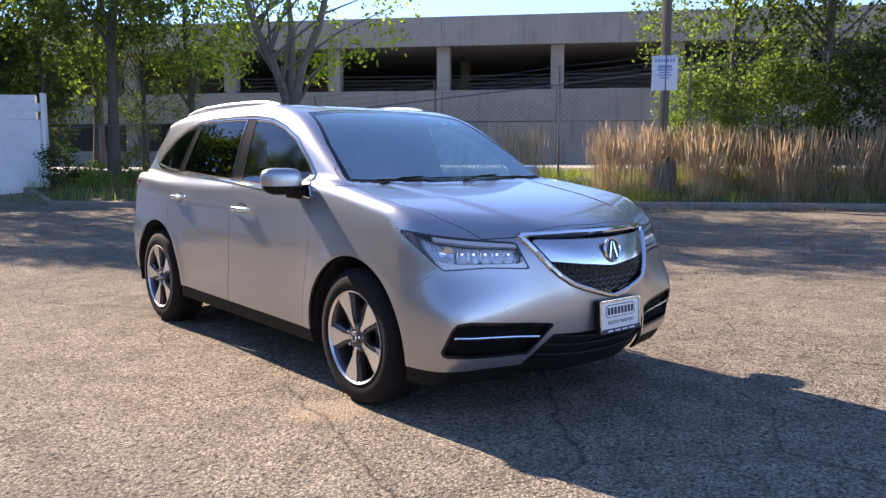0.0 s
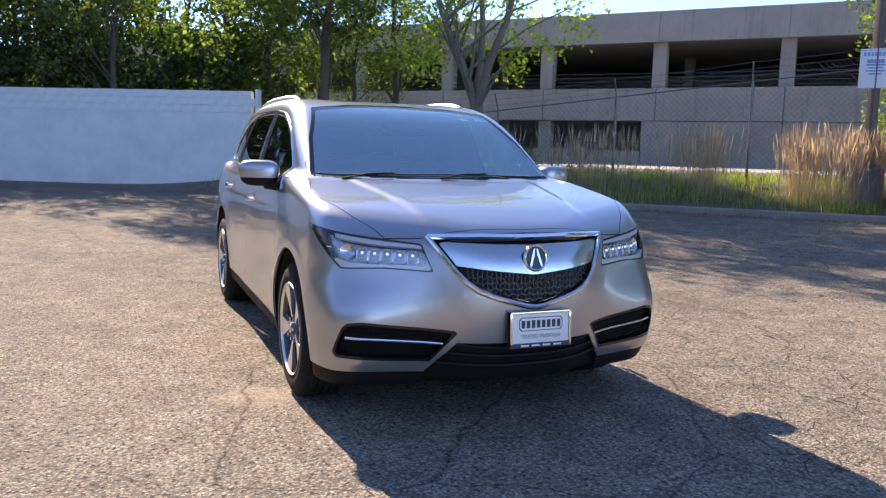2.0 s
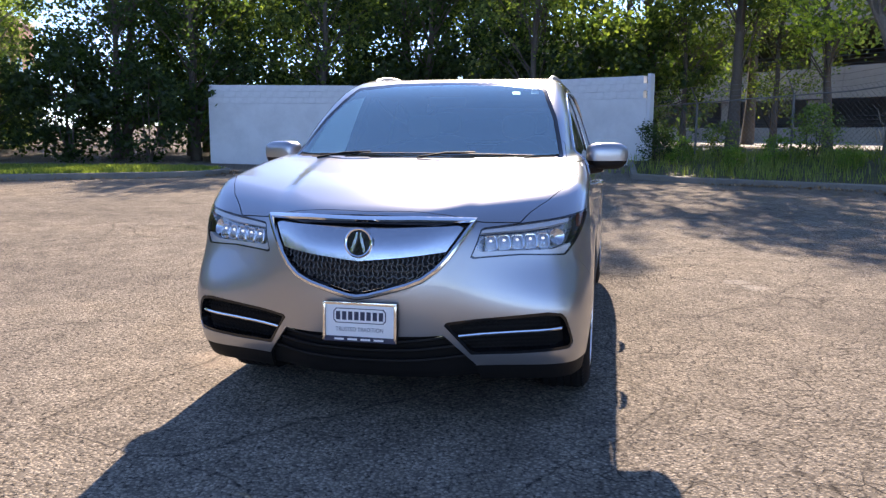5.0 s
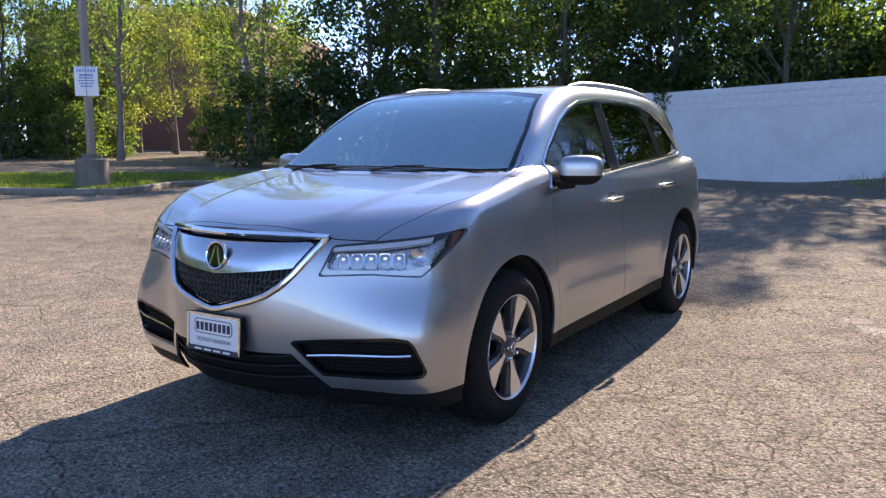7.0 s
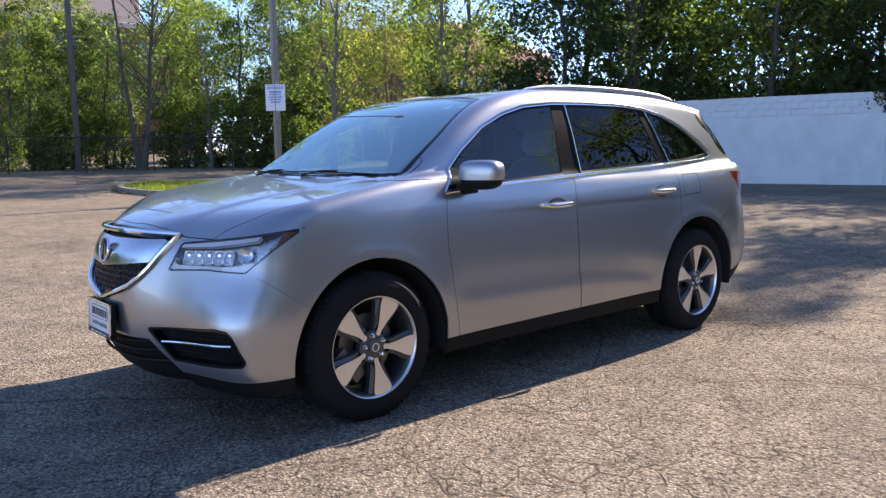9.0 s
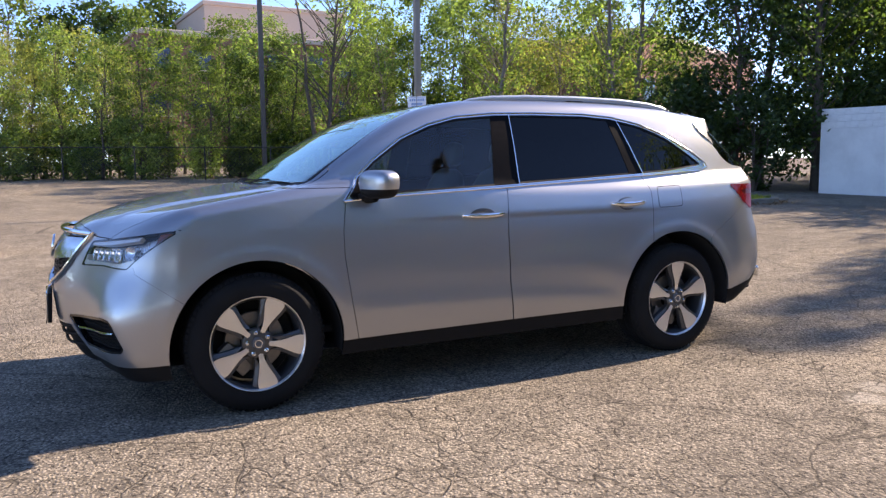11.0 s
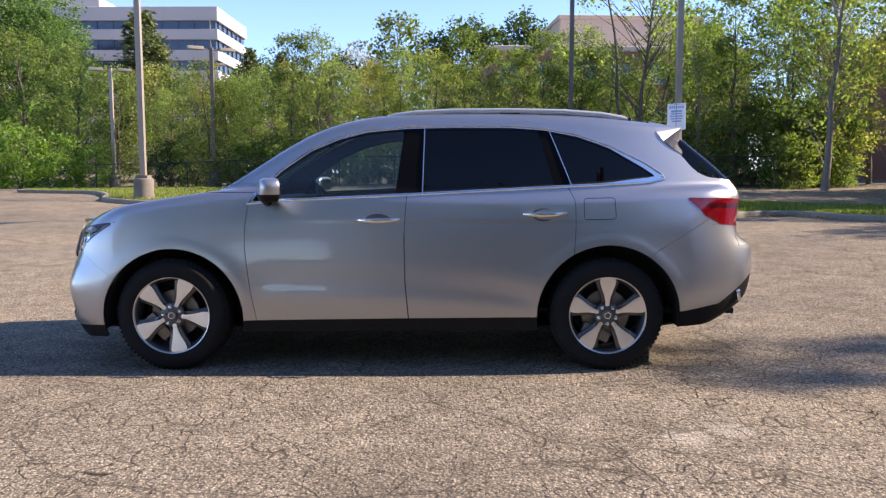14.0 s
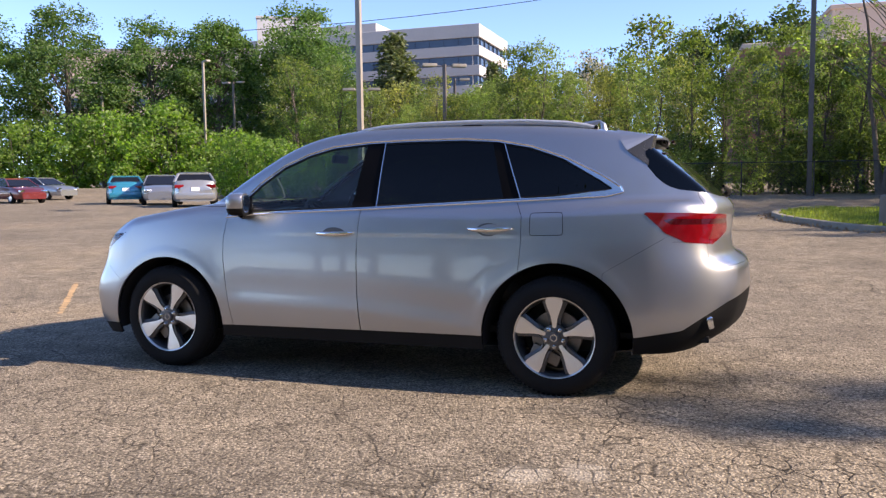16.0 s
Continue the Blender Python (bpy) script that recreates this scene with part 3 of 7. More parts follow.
def build_suv(car):
    shell = Sheet(*shell_mesh())
    flat = shell.split(shell.p[:, 2] - np.interp(shell.p[:, 0], (-2.2, -1.9, -1.0, -0.9, 0.9, 1.0, 1.8, 2.1), (0.28, 0.28, 0.265, 0.262, 0.250, 0.245, 0.225, 0.205)))
    shell, floor_pan = flat[1], flat[0]
    _, shell = shell.split(wheel_arch(shell.p))

    def cut(f):
        nonlocal shell
        inner, shell = shell.split(f(shell.p, np.abs(shell.p[:, 1])))
        return inner

    def sides(s):
        return [(s.pick(s.p[s.t[:, 0], 1] > 0), "left"), (s.pick(s.p[s.t[:, 0], 1] < 0), "right")]

    # dark lining inside the shell, open at the panes
    inner = shell.pick(slice(None))
    for f in (lambda p, a: only(away(p[:, 0], p[:, 2], DLO) + 0.01, a > 0.3),
              lambda p, a: only(away(p[:, 1], p[:, 2], SCREEN), p[:, 0] > 0.1, cabin_field(*p.T) < body_field(*p.T) + 0.005),
              lambda p, a: only(away(p[:, 1], p[:, 2], HATCH_GLASS), p[:, 0] < -1.8),
              lambda p, a: only(away(p[:, 1], p[:, 2], GRILLE), p[:, 0] > 1.9), lambda p, a: only(away(p[:, 1], p[:, 2], INTAKE), p[:, 0] > 1.9),
              lambda p, a: only(away(a - p[:, 0], p[:, 2], LAMP), p[:, 0] > 1.4), lambda p, a: only(away(a - p[:, 0], p[:, 2], FOG), p[:, 0] > 1.4)):
        _, inner = inner.split(f(inner.p, np.abs(inner.p[:, 1])))
    sheet_part("inner_lining", inner.moved(0.022), LINING, car, "dark inner lining of the body", 0)
    floor_pan = floor_pan.pick(floor_pan.n[floor_pan.t].mean(1)[:, 2] < -0.7)
    floor_pan.p = floor_pan.p * np.array((1, 0.93, 1)) + np.array((0, 0, 0.085))
    sheet_part("underbody", floor_pan, UNDER, car, "dark underbody", 0)

    # panes and their trim
    dlo = cut(lambda p, a: only(away(p[:, 0], p[:, 2], DLO), a > 0.3))
    trim, dlo = dlo.split(-0.013 - 0.020 * ramp(-dlo.p[:, 0], 1.35, 1.72) - away(dlo.p[:, 0], dlo.p[:, 2], DLO))
    for s, side in sides(trim):
        sheet_part("window_trim", s, TRIM, car, "chrome strip round the side windows", 0.01)
    ring = [Vector(q) for q in DLO]
    bead = [a.lerp(b, k / 6) for a, b in zip(ring, ring[1:] + ring[:1]) for k in range(6)]
    for sign in (1, -1):
        pts = [(q.x, sign * (side_at(q.x, q.y) + 0.001), q.y) for q in bead]
        part("window_bead", tube(bmesh.new(), pts + pts[:1], 0.0075, 8, cap=False), CHROME, car, "rounded chrome bead round the side windows")
    for name, (x0, z0), (x1, z1) in (("door_seam_trim", (-0.218, 1.14), (-0.232, 1.62)), ("quarter_seam_trim", (-1.190, 1.19), (-1.035, 1.60))):
        side_of = lambda s: ((s.p[:, 0] - x0) * (z1 - z0) - (s.p[:, 2] - z0) * (x1 - x0)) / math.hypot(x1 - x0, z1 - z0)
        near, rest = dlo.split(side_of(dlo) - 0.003)
        behind, strip = near.split(side_of(near) + 0.003)
        dlo = Sheet(np.concatenate([rest.p, behind.p]), np.concatenate([rest.n, behind.n]), np.concatenate([rest.t, behind.t + len(rest.p)]))
        for s, side in sides(strip):
            sheet_part(name, s, TRIM, car, "thin bright strip", 0.008)
    pillars = np.minimum(away(dlo.p[:, 0], dlo.p[:, 2], ((-0.035, 1.1), (-0.218, 1.1), (-0.232, 1.7), (-0.115, 1.7))),
                         away(dlo.p[:, 0], dlo.p[:, 2], ((-1.105, 1.1), (-1.225, 1.1), (-1.0, 1.7), (-0.935, 1.7))))
    pillars = np.minimum(pillars, away(dlo.p[:, 0], dlo.p[:, 2], ((0.70, 1.0), (1.1, 1.0), (1.1, 1.33), (0.80, 1.27), (0.72, 1.16))))
    pillar, dlo = dlo.split(pillars)
    for s, side in sides(pillar):
        mx = s.p[s.t].mean(1)[:, 0]
        for nm, lo, hi in (("middle_pillar", -0.6, 0.3), ("rear_pillar", -2, -0.6), ("mirror_sail", 0.3, 2)):
            got = s.pick((mx > lo) & (mx <= hi))
            if len(got):
                sheet_part(nm, got.moved(0.004), PILLAR, car, "satin black window pillar", 0.006)
    gasket, dlo = dlo.split(-0.025 - 0.016 * ramp(-dlo.p[:, 0], 1.35, 1.72) - away(dlo.p[:, 0], dlo.p[:, 2], DLO))
    for s, side in sides(gasket):
        sheet_part("window_gasket", s.moved(0.003), BLACK_TRIM, car, "black rubber window seal", 0.006)
    for s, side in sides(dlo.moved(0.007)):
        for name, lo, hi, mat, label in (("front_door_glass", -0.1, 1, FRONT_GLASS, "lightly tinted front door glass"), ("rear_door_glass", -1.12, -0.1, PRIVACY, "dark privacy glass"), ("quarter_glass", -2, -1.12, PRIVACY, "dark privacy glass")):
            x = s.p[s.t].mean(1)[:, 0]
            got = s.pick((x > lo) & (x <= hi))
            if len(got):
                pane = sheet_part(name, got, mat, car, label, 0)
                pane.visible_shadow = name != "front_door_glass"
    screen = cut(lambda p, a: only(away(p[:, 1], p[:, 2], SCREEN), p[:, 0] > 0.1, cabin_field(*p.T) < body_field(*p.T) + 0.006))
    frit, screen = screen.split(np.maximum(-0.022 - away(screen.p[:, 1], screen.p[:, 2], SCREEN), -1))
    sheet_part("windshield_border", frit.moved(0.002), GLOSS_BLACK, car, "black border of the windshield", 0.006)
    low, screen = screen.split(screen.p[:, 2] - HOOD(screen.p[:, 0] + PLAN_BOW * screen.p[:, 1] ** 2) + HOOD_CROWN(screen.p[:, 0]) * screen.p[:, 1] ** 2 - 0.020)
    if len(low):
        sheet_part("cowl_panel", low.moved(0.004), BLACK_TRIM, car, "black plastic cowl below the windshield", 0.01)
    sheet_part("windshield", screen.moved(0.002), WINDSHIELD, car, "tinted windshield reflecting the sky", 0)
    hatch = cut(lambda p, a: only(away(p[:, 1], p[:, 2], HATCH_GLASS), p[:, 0] < -1.8))
    sheet_part("rear_window", hatch.moved(0.004), PRIVACY, car, "dark rear window", 0)
    cut(lambda p, a: only(away(p[:, 0], p[:, 2], SPOILER_ROOM), a > 0.57, p[:, 0] < -1.7))
    roof_glass = cut(lambda p, a: only(away(p[:, 0], p[:, 1], ((0.12, -0.40), (0.12, 0.40), (-0.50, 0.40), (-0.50, -0.40))), p[:, 2] > 1.6))
    sheet_part("sunroof", roof_glass.moved(0.003), GLOSS_BLACK, car, "dark glass sunroof", 0.01)

    # front face
    grille = cut(lambda p, a: only(away(p[:, 1], p[:, 2], GRILLE), p[:, 0] > 1.9))
    ring, grille = grille.split(-0.026 - away(grille.p[:, 1], grille.p[:, 2], GRILLE))
    sheet_part("grille_surround", ring.moved(0.012), GLOSS_BLACK, car, "dark channel round the grille", 0.03)
    loop = []
    corner = [Vector(q) for q in GRILLE]
    middle = Vector((0, 0.80))
    corner = [q + (middle - q).normalized() * 0.013 for q in corner]
    for a, b in zip(corner, corner[1:] + corner[:1]):
        for k in range(5):
            q = a.lerp(b, k / 5)
            loop.append((front_x(abs(q.x), q.y) + 0.008, q.x, q.y))
    part("grille_frame", tube(bmesh.new(), loop + loop[:1], 0.0135, 8, cap=False), CHROME, car, "bright chrome grille frame")
    mesh, grille = grille.split(away(grille.p[:, 1], grille.p[:, 2], MESH))
    slot, grille = grille.split(away(grille.p[:, 1], grille.p[:, 2], ((-0.44, 0.928), (-0.38, 0.910), (0, 0.902), (0.38, 0.910), (0.44, 0.928))))
    gap, grille = grille.split(-0.032 - away(grille.p[:, 1], grille.p[:, 2], GRILLE))
    well = Sheet(np.concatenate([mesh.p, slot.p, gap.p]), np.concatenate([mesh.n, slot.n, gap.n]), np.concatenate([mesh.t, slot.t + len(mesh.p), gap.t + len(mesh.p) + len(slot.p)]))
    sheet_part("grille_back", well.moved(0.035), LINING, car, "black backing behind the grille", 0)
    sheet_part("grille_bar", grille.moved(-0.004), SATIN, car, "wide satin chrome shield across the grille", 0.03)
    net = bmesh.new()
    for row in range(6):
        z = 0.650 + row * 0.026
        half = float(np.interp(z, (0.634, 0.692, 0.722, 0.812), (0.01, 0.225, 0.303, 0.40))) - 0.012
        pts = []
        k = max(2, int(half / 0.02))
        for i in range(-k, k + 1):
            y = half * i / k
            zz = z + (0.006 if i % 2 else -0.006)
            pts.append((front_x(abs(y), zz) - 0.014, y, zz))
        if z < 0.79 - 0.02 * (1 - half):
            tube(net, pts, 0.0042, 5)
    for i in range(-19, 20):
        y = i * 0.021
        lo = float(np.interp(abs(y), (0, 0.225, 0.303, 0.40), (0.634, 0.692, 0.722, 0.812)))
        hi = float(np.interp(abs(y), (0, 0.2, 0.40), (0.769, 0.789, 0.812)))
        if hi - lo > 0.02:
            tube(net, [(front_x(abs(y), z) - 0.017, y + (0.004 if j % 2 else -0.004), z) for j, z in enumerate(np.linspace(lo, hi, 7))], 0.0036, 5)
    part("grille_mesh", net, MESH_BLACK, car, "black honeycomb grille mesh")
    intake = cut(lambda p, a: only(away(p[:, 1], p[:, 2], INTAKE), p[:, 0] > 1.9))
    sheet_part("lower_intake", intake.moved(0.03), BLACK_TRIM, car, "black lower air intake", 0)
    slats = bmesh.new()
    for z, w in ((0.415, 0.36), (0.375, 0.42), (0.325, 0.48)):
        tube(slats, [(front_x(abs(y), z) - 0.012, y, z + 0.02 * (abs(y) / w) ** 2) for y in np.linspace(-w, w, 17)], 0.010, 6, squash=0.8)
    part("intake_slats", slats, BLACK_TRIM, car, "black intake slats")

    # lamps
    lamp = cut(lambda p, a: only(away(a - p[:, 0], p[:, 2], LAMP), p[:, 0] > 1.4))
    for s, side in sides(lamp):
        sign = 1 if side == "left" else -1
        head = empty("headlight", label="clear headlight with five square lenses")
        head.parent = car
        sheet_part("lens", s.moved(-0.002), LENS, head, "clear lens", 0).visible_shadow = False
        d = away(np.abs(s.p[:, 1]) - s.p[:, 0], s.p[:, 2], LAMP)
        edge, back_s = s.split(-0.007 - d)
        sheet_part("lamp_seal", edge.moved(0.001), BLACK_TRIM, head, "black edge", 0.02)
        u = np.abs(back_s.p[:, 1]) - back_s.p[:, 0]
        tip, back_s = back_s.split(away(u, back_s.p[:, 2], ((-0.7, 1.0), (-0.93, 1.0), (-0.99, 0.86), (-0.95, 0.7), (-0.7, 0.7))))
        sheet_part("side_marker", tip.moved(0.014), AMBER, head, "amber side marker", 0.02)
        u = np.abs(back_s.p[:, 1]) - back_s.p[:, 0]
        bezel, back_s = back_s.split(np.minimum(away(u, back_s.p[:, 2], ((-1.0, 0.70), (-1.9, 0.70), (-1.9, 0.98), (-1.695, 0.98), (-1.70, 0.802), (-1.25, 0.806), (-1.12, 0.828))),
                                                away(u, back_s.p[:, 2], ((-1.0, 1.02), (-1.9, 1.02), (-1.9, 0.870), (-1.4, 0.893), (-1.1, 0.922)))))
        sheet_part("bezel", bezel.moved(0.007), BEZEL, head, "silver bezel", 0.03)
        sheet_part("housing", back_s.moved(0.055), HOUSING, head, "silver lamp housing", 0)
        q = point_on(-1.19, 0.862)
        nrm = normal_on(q)
        m = Matrix.Translation(q - nrm * 0.035) @ nrm.to_track_quat("Z", "Y").to_matrix().to_4x4()
        if sign < 0:
            m = Matrix.Diagonal((1, -1, 1, 1)) @ m
        bm = lathe(bmesh.new(), ((0.001, -0.012), (0.024, -0.006), (0.034, 0.006), (0.037, 0.008)), 24, m)
        part("turn_reflector", bm, REFLECTOR, head, "round mirror reflector")
        for i in range(5):
            uu = -1.30 - i * 0.078
            q = point_on(uu, 0.846 - 0.0022 * i)
            nrm = normal_on(q)
            xx = Vector((-nrm.y, nrm.x, 0)).normalized()
            rot = Matrix((xx, nrm.cross(xx), nrm)).transposed().to_4x4()
            m = Matrix.Translation(q - nrm * 0.030) @ rot
            flip = Matrix.Diagonal((1, sign, 1, 1))
            cell = part("led_cell", boxed((0.054, 0.066, 0.022), flip @ m, 0.008), CELL, head, "square mirror cell")
            ring = [flip @ m @ Vector((0.026 * math.copysign(abs(math.cos(a)) ** 0.5, math.cos(a)), 0.032 * math.copysign(abs(math.sin(a)) ** 0.5, math.sin(a)), 0.012)) for a in np.linspace(0, 2 * math.pi, 29)]
            part("led_rim", tube(bmesh.new(), ring, 0.0035, 6, cap=False), CHROME, cell, "thin chrome rim")
            part("led_lens", blob(bmesh.new(), (0.024, 0.030, 0.016), flip @ m @ pose(0, 0, 0.012), 3.2, 14, 8), LENS, cell, "clear block lens").visible_shadow = False
            part("led", blob(bmesh.new(), (0.007, 0.006, 0.006), flip @ m @ pose(0, 0.012, 0.012), 2.6, 12, 7), LED, cell, "lit white light source")
    fog = cut(lambda p, a: only(away(a - p[:, 0], p[:, 2], FOG), p[:, 0] > 1.4))
    for s, side in sides(fog):
        vent = empty("bumper_vent", label="black bumper vent with a chrome strip")
        vent.parent = car
        d = away(np.abs(s.p[:, 1]) - s.p[:, 0], s.p[:, 2], FOG)
        edge, back_s = s.split(-0.014 - d)
        sheet_part("vent_frame", edge.moved(0.003), GLOSS_BLACK, vent, "gloss black frame", 0.05)
        sheet_part("vent_back", back_s.moved(0.05), BLACK_TRIM, vent, "black mesh backing", 0)
        sign = 1 if side == "left" else -1
        strip, net = bmesh.new(), bmesh.new()
        pts = []
        for u in np.linspace(-1.83, -1.255, 15):
            q = point_on(u, 0.436 + 0.028 * (u + 1.83) / 0.57)
            q -= normal_on(q) * 0.012
            pts.append((q.x, q.y * sign, q.z))
        tube(strip, pts, 0.0075, 8)
        part("chrome_strip", strip, CHROME, vent, "slim chrome strip")
        for z in (0.375, 0.392, 0.410, 0.428, 0.472, 0.490, 0.508):
            pts = []
            for i, u in enumerate(np.linspace(-1.80, -1.25, 41)):
                q = point_on(u, z + (0.004 if i % 2 else -0.004) + 0.02 * (u + 1.48) / 0.7)
                q -= normal_on(q) * 0.035
                pts.append((q.x, q.y * sign, q.z))
            tube(net, pts, 0.004, 5)
        part("vent_mesh", net, BLACK_TRIM, vent, "black mesh")
    tail = cut(lambda p, a: only(away(a + p[:, 0], p[:, 2], TAIL_LAMP), p[:, 0] < -1.6))
    for s, side in sides(tail):
        lamp_ob = empty("tail_light", label="red wraparound tail light")
        lamp_ob.parent = car
        v = np.abs(s.p[:, 1]) + s.p[:, 0]
        band, rest = s.split(away(v, s.p[:, 2], ((-1.12, 1.085), (-1.9, 1.075), (-1.9, 1.045), (-1.2, 1.05))))
        sheet_part("upper_lens", band.moved(-0.001), RED_DARK, lamp_ob, "deep red band", 0.03)
        v = np.abs(rest.p[:, 1]) + rest.p[:, 0]
        low, rest = rest.split(rest.p[:, 2] - 1.05)
        sheet_part("lower_lens", low.moved(-0.002), RED_LENS, lamp_ob, "glossy red lens", 0.03)
        sheet_part("top_lens", rest.moved(-0.002), RED_LENS, lamp_ob, "glossy red lens", 0.03)

    # panels, each with a shut line round it
    dark = cut(lambda p, a: only(p[:, 2] - np.interp(p[:, 0], *zip(*CLADDING))))
    sheet_part("lower_cladding", dark.moved(0.006), BLACK_TRIM, car, "matt black lower cladding", 0.012)
    lids = cut(lambda p, a: only(away(p[:, 0], p[:, 2], ((-1.275, 1.10), (-1.44, 1.105), (-1.445, 1.003), (-1.275, 0.998))) - 0.019, p[:, 1] > 0.5))
    ring, lid = lids.split(-0.004 - (away(lids.p[:, 0], lids.p[:, 2], ((-1.275, 1.10), (-1.44, 1.105), (-1.445, 1.003), (-1.275, 0.998))) - 0.019))
    sheet_part("fuel_lid_seam", ring.moved(0.006), BLACK_TRIM, car, "dark seam", 0)
    sheet_part("fuel_lid", lid, SILVER, car, "silver fuel filler lid", 0.01)

    def trimmed(f, gap=0.0034):
        got = cut(f)
        return got.split(f(got.p, np.abs(got.p[:, 1])) + gap)[0]

    def take(name, label, f):
        for s, side in sides(trimmed(f)):
            if len(s):
                sheet_part(name, s, SILVER, car, label, 0.012)

    take("front_door", "silver front door", lambda p, a: only(away(p[:, 0], p[:, 2], ((0.80, 1.20), (0.900, 1.115), (0.914, 1.04), (0.930, 0.93), (0.930, 0.80), (0.913, 0.655), (0.893, 0.51), (0.855, 0.30), (-0.131, 0.30), (-0.106, 0.572), (-0.100, 0.867), (-0.120, 1.17))), a > 0.5))
    take("rear_door", "silver rear door", lambda p, a: only(away(p[:, 0], p[:, 2], ((-0.120, 1.17), (-0.101, 1.0), (-0.100, 0.80), (-0.106, 0.572), (-0.131, 0.30), (-1.3, 0.30), (-1.190, 0.70), (-1.207, 0.947), (-1.205, 1.10), (-1.161, 1.195))), a > 0.5))
    lead = ((2.075, 0.66), (2.14, 0.49), (2.185, 0.3), (2.208, 0.0))
    half = HOOD_EDGE[:-1] + lead
    hood_s = trimmed(lambda p, a: only(away(p[:, 0], a, half + ((2.205, -0.5), (0.95, -0.5))), p[:, 2] > 0.88))
    sheet_part("hood", hood_s, SILVER, car, "long silver hood", 0.012)
    front = trimmed(lambda p, a: only(np.maximum(1.55 - p[:, 0], (p[:, 2] - 0.768) - (p[:, 0] - 2.0) * 0.72 - np.where((p[:, 0] > 2.08) | ((p[:, 0] > 2.0) & (p[:, 2] < 0.86)), 1, 0)), p[:, 0] > 1.5), 0.0016)
    sheet_part("front_bumper", front, SILVER, car, "silver front bumper", 0.012)
    take("front_fender", "silver front fender", lambda p, a: only(np.maximum(0.85 - p[:, 0], p[:, 2] - 1.16), p[:, 0] > 0.8))
    rear = trimmed(lambda p, a: only(np.maximum(p[:, 0] + 1.70, np.where(p[:, 0] > -2.08, p[:, 2] - 0.80 - (-1.76 - p[:, 0]) * 0.6, p[:, 2] - np.where(a + p[:, 0] > -1.5, 0.95, 0.80))), p[:, 0] < -1.6), 0.0018)
    sheet_part("rear_bumper", rear, SILVER, car, "silver rear bumper", 0.012)
    gate = trimmed(lambda p, a: only(np.maximum(p[:, 0] + 2.1, a + p[:, 0] + 1.52), p[:, 2] < 1.24))
    if len(gate):
        sheet_part("tailgate", gate, SILVER, car, "silver tailgate", 0.012)
    for s, side in sides(cut(lambda p, a: only(p[:, 2] - 1.235, p[:, 0] < -0.9))):
        sheet_part("rear_quarter", s, SILVER, car, "silver rear quarter panel", 0)
    sheet_part("roof", shell, SILVER, car, "silver roof with its pillars", 0)
    print("suv panels done")


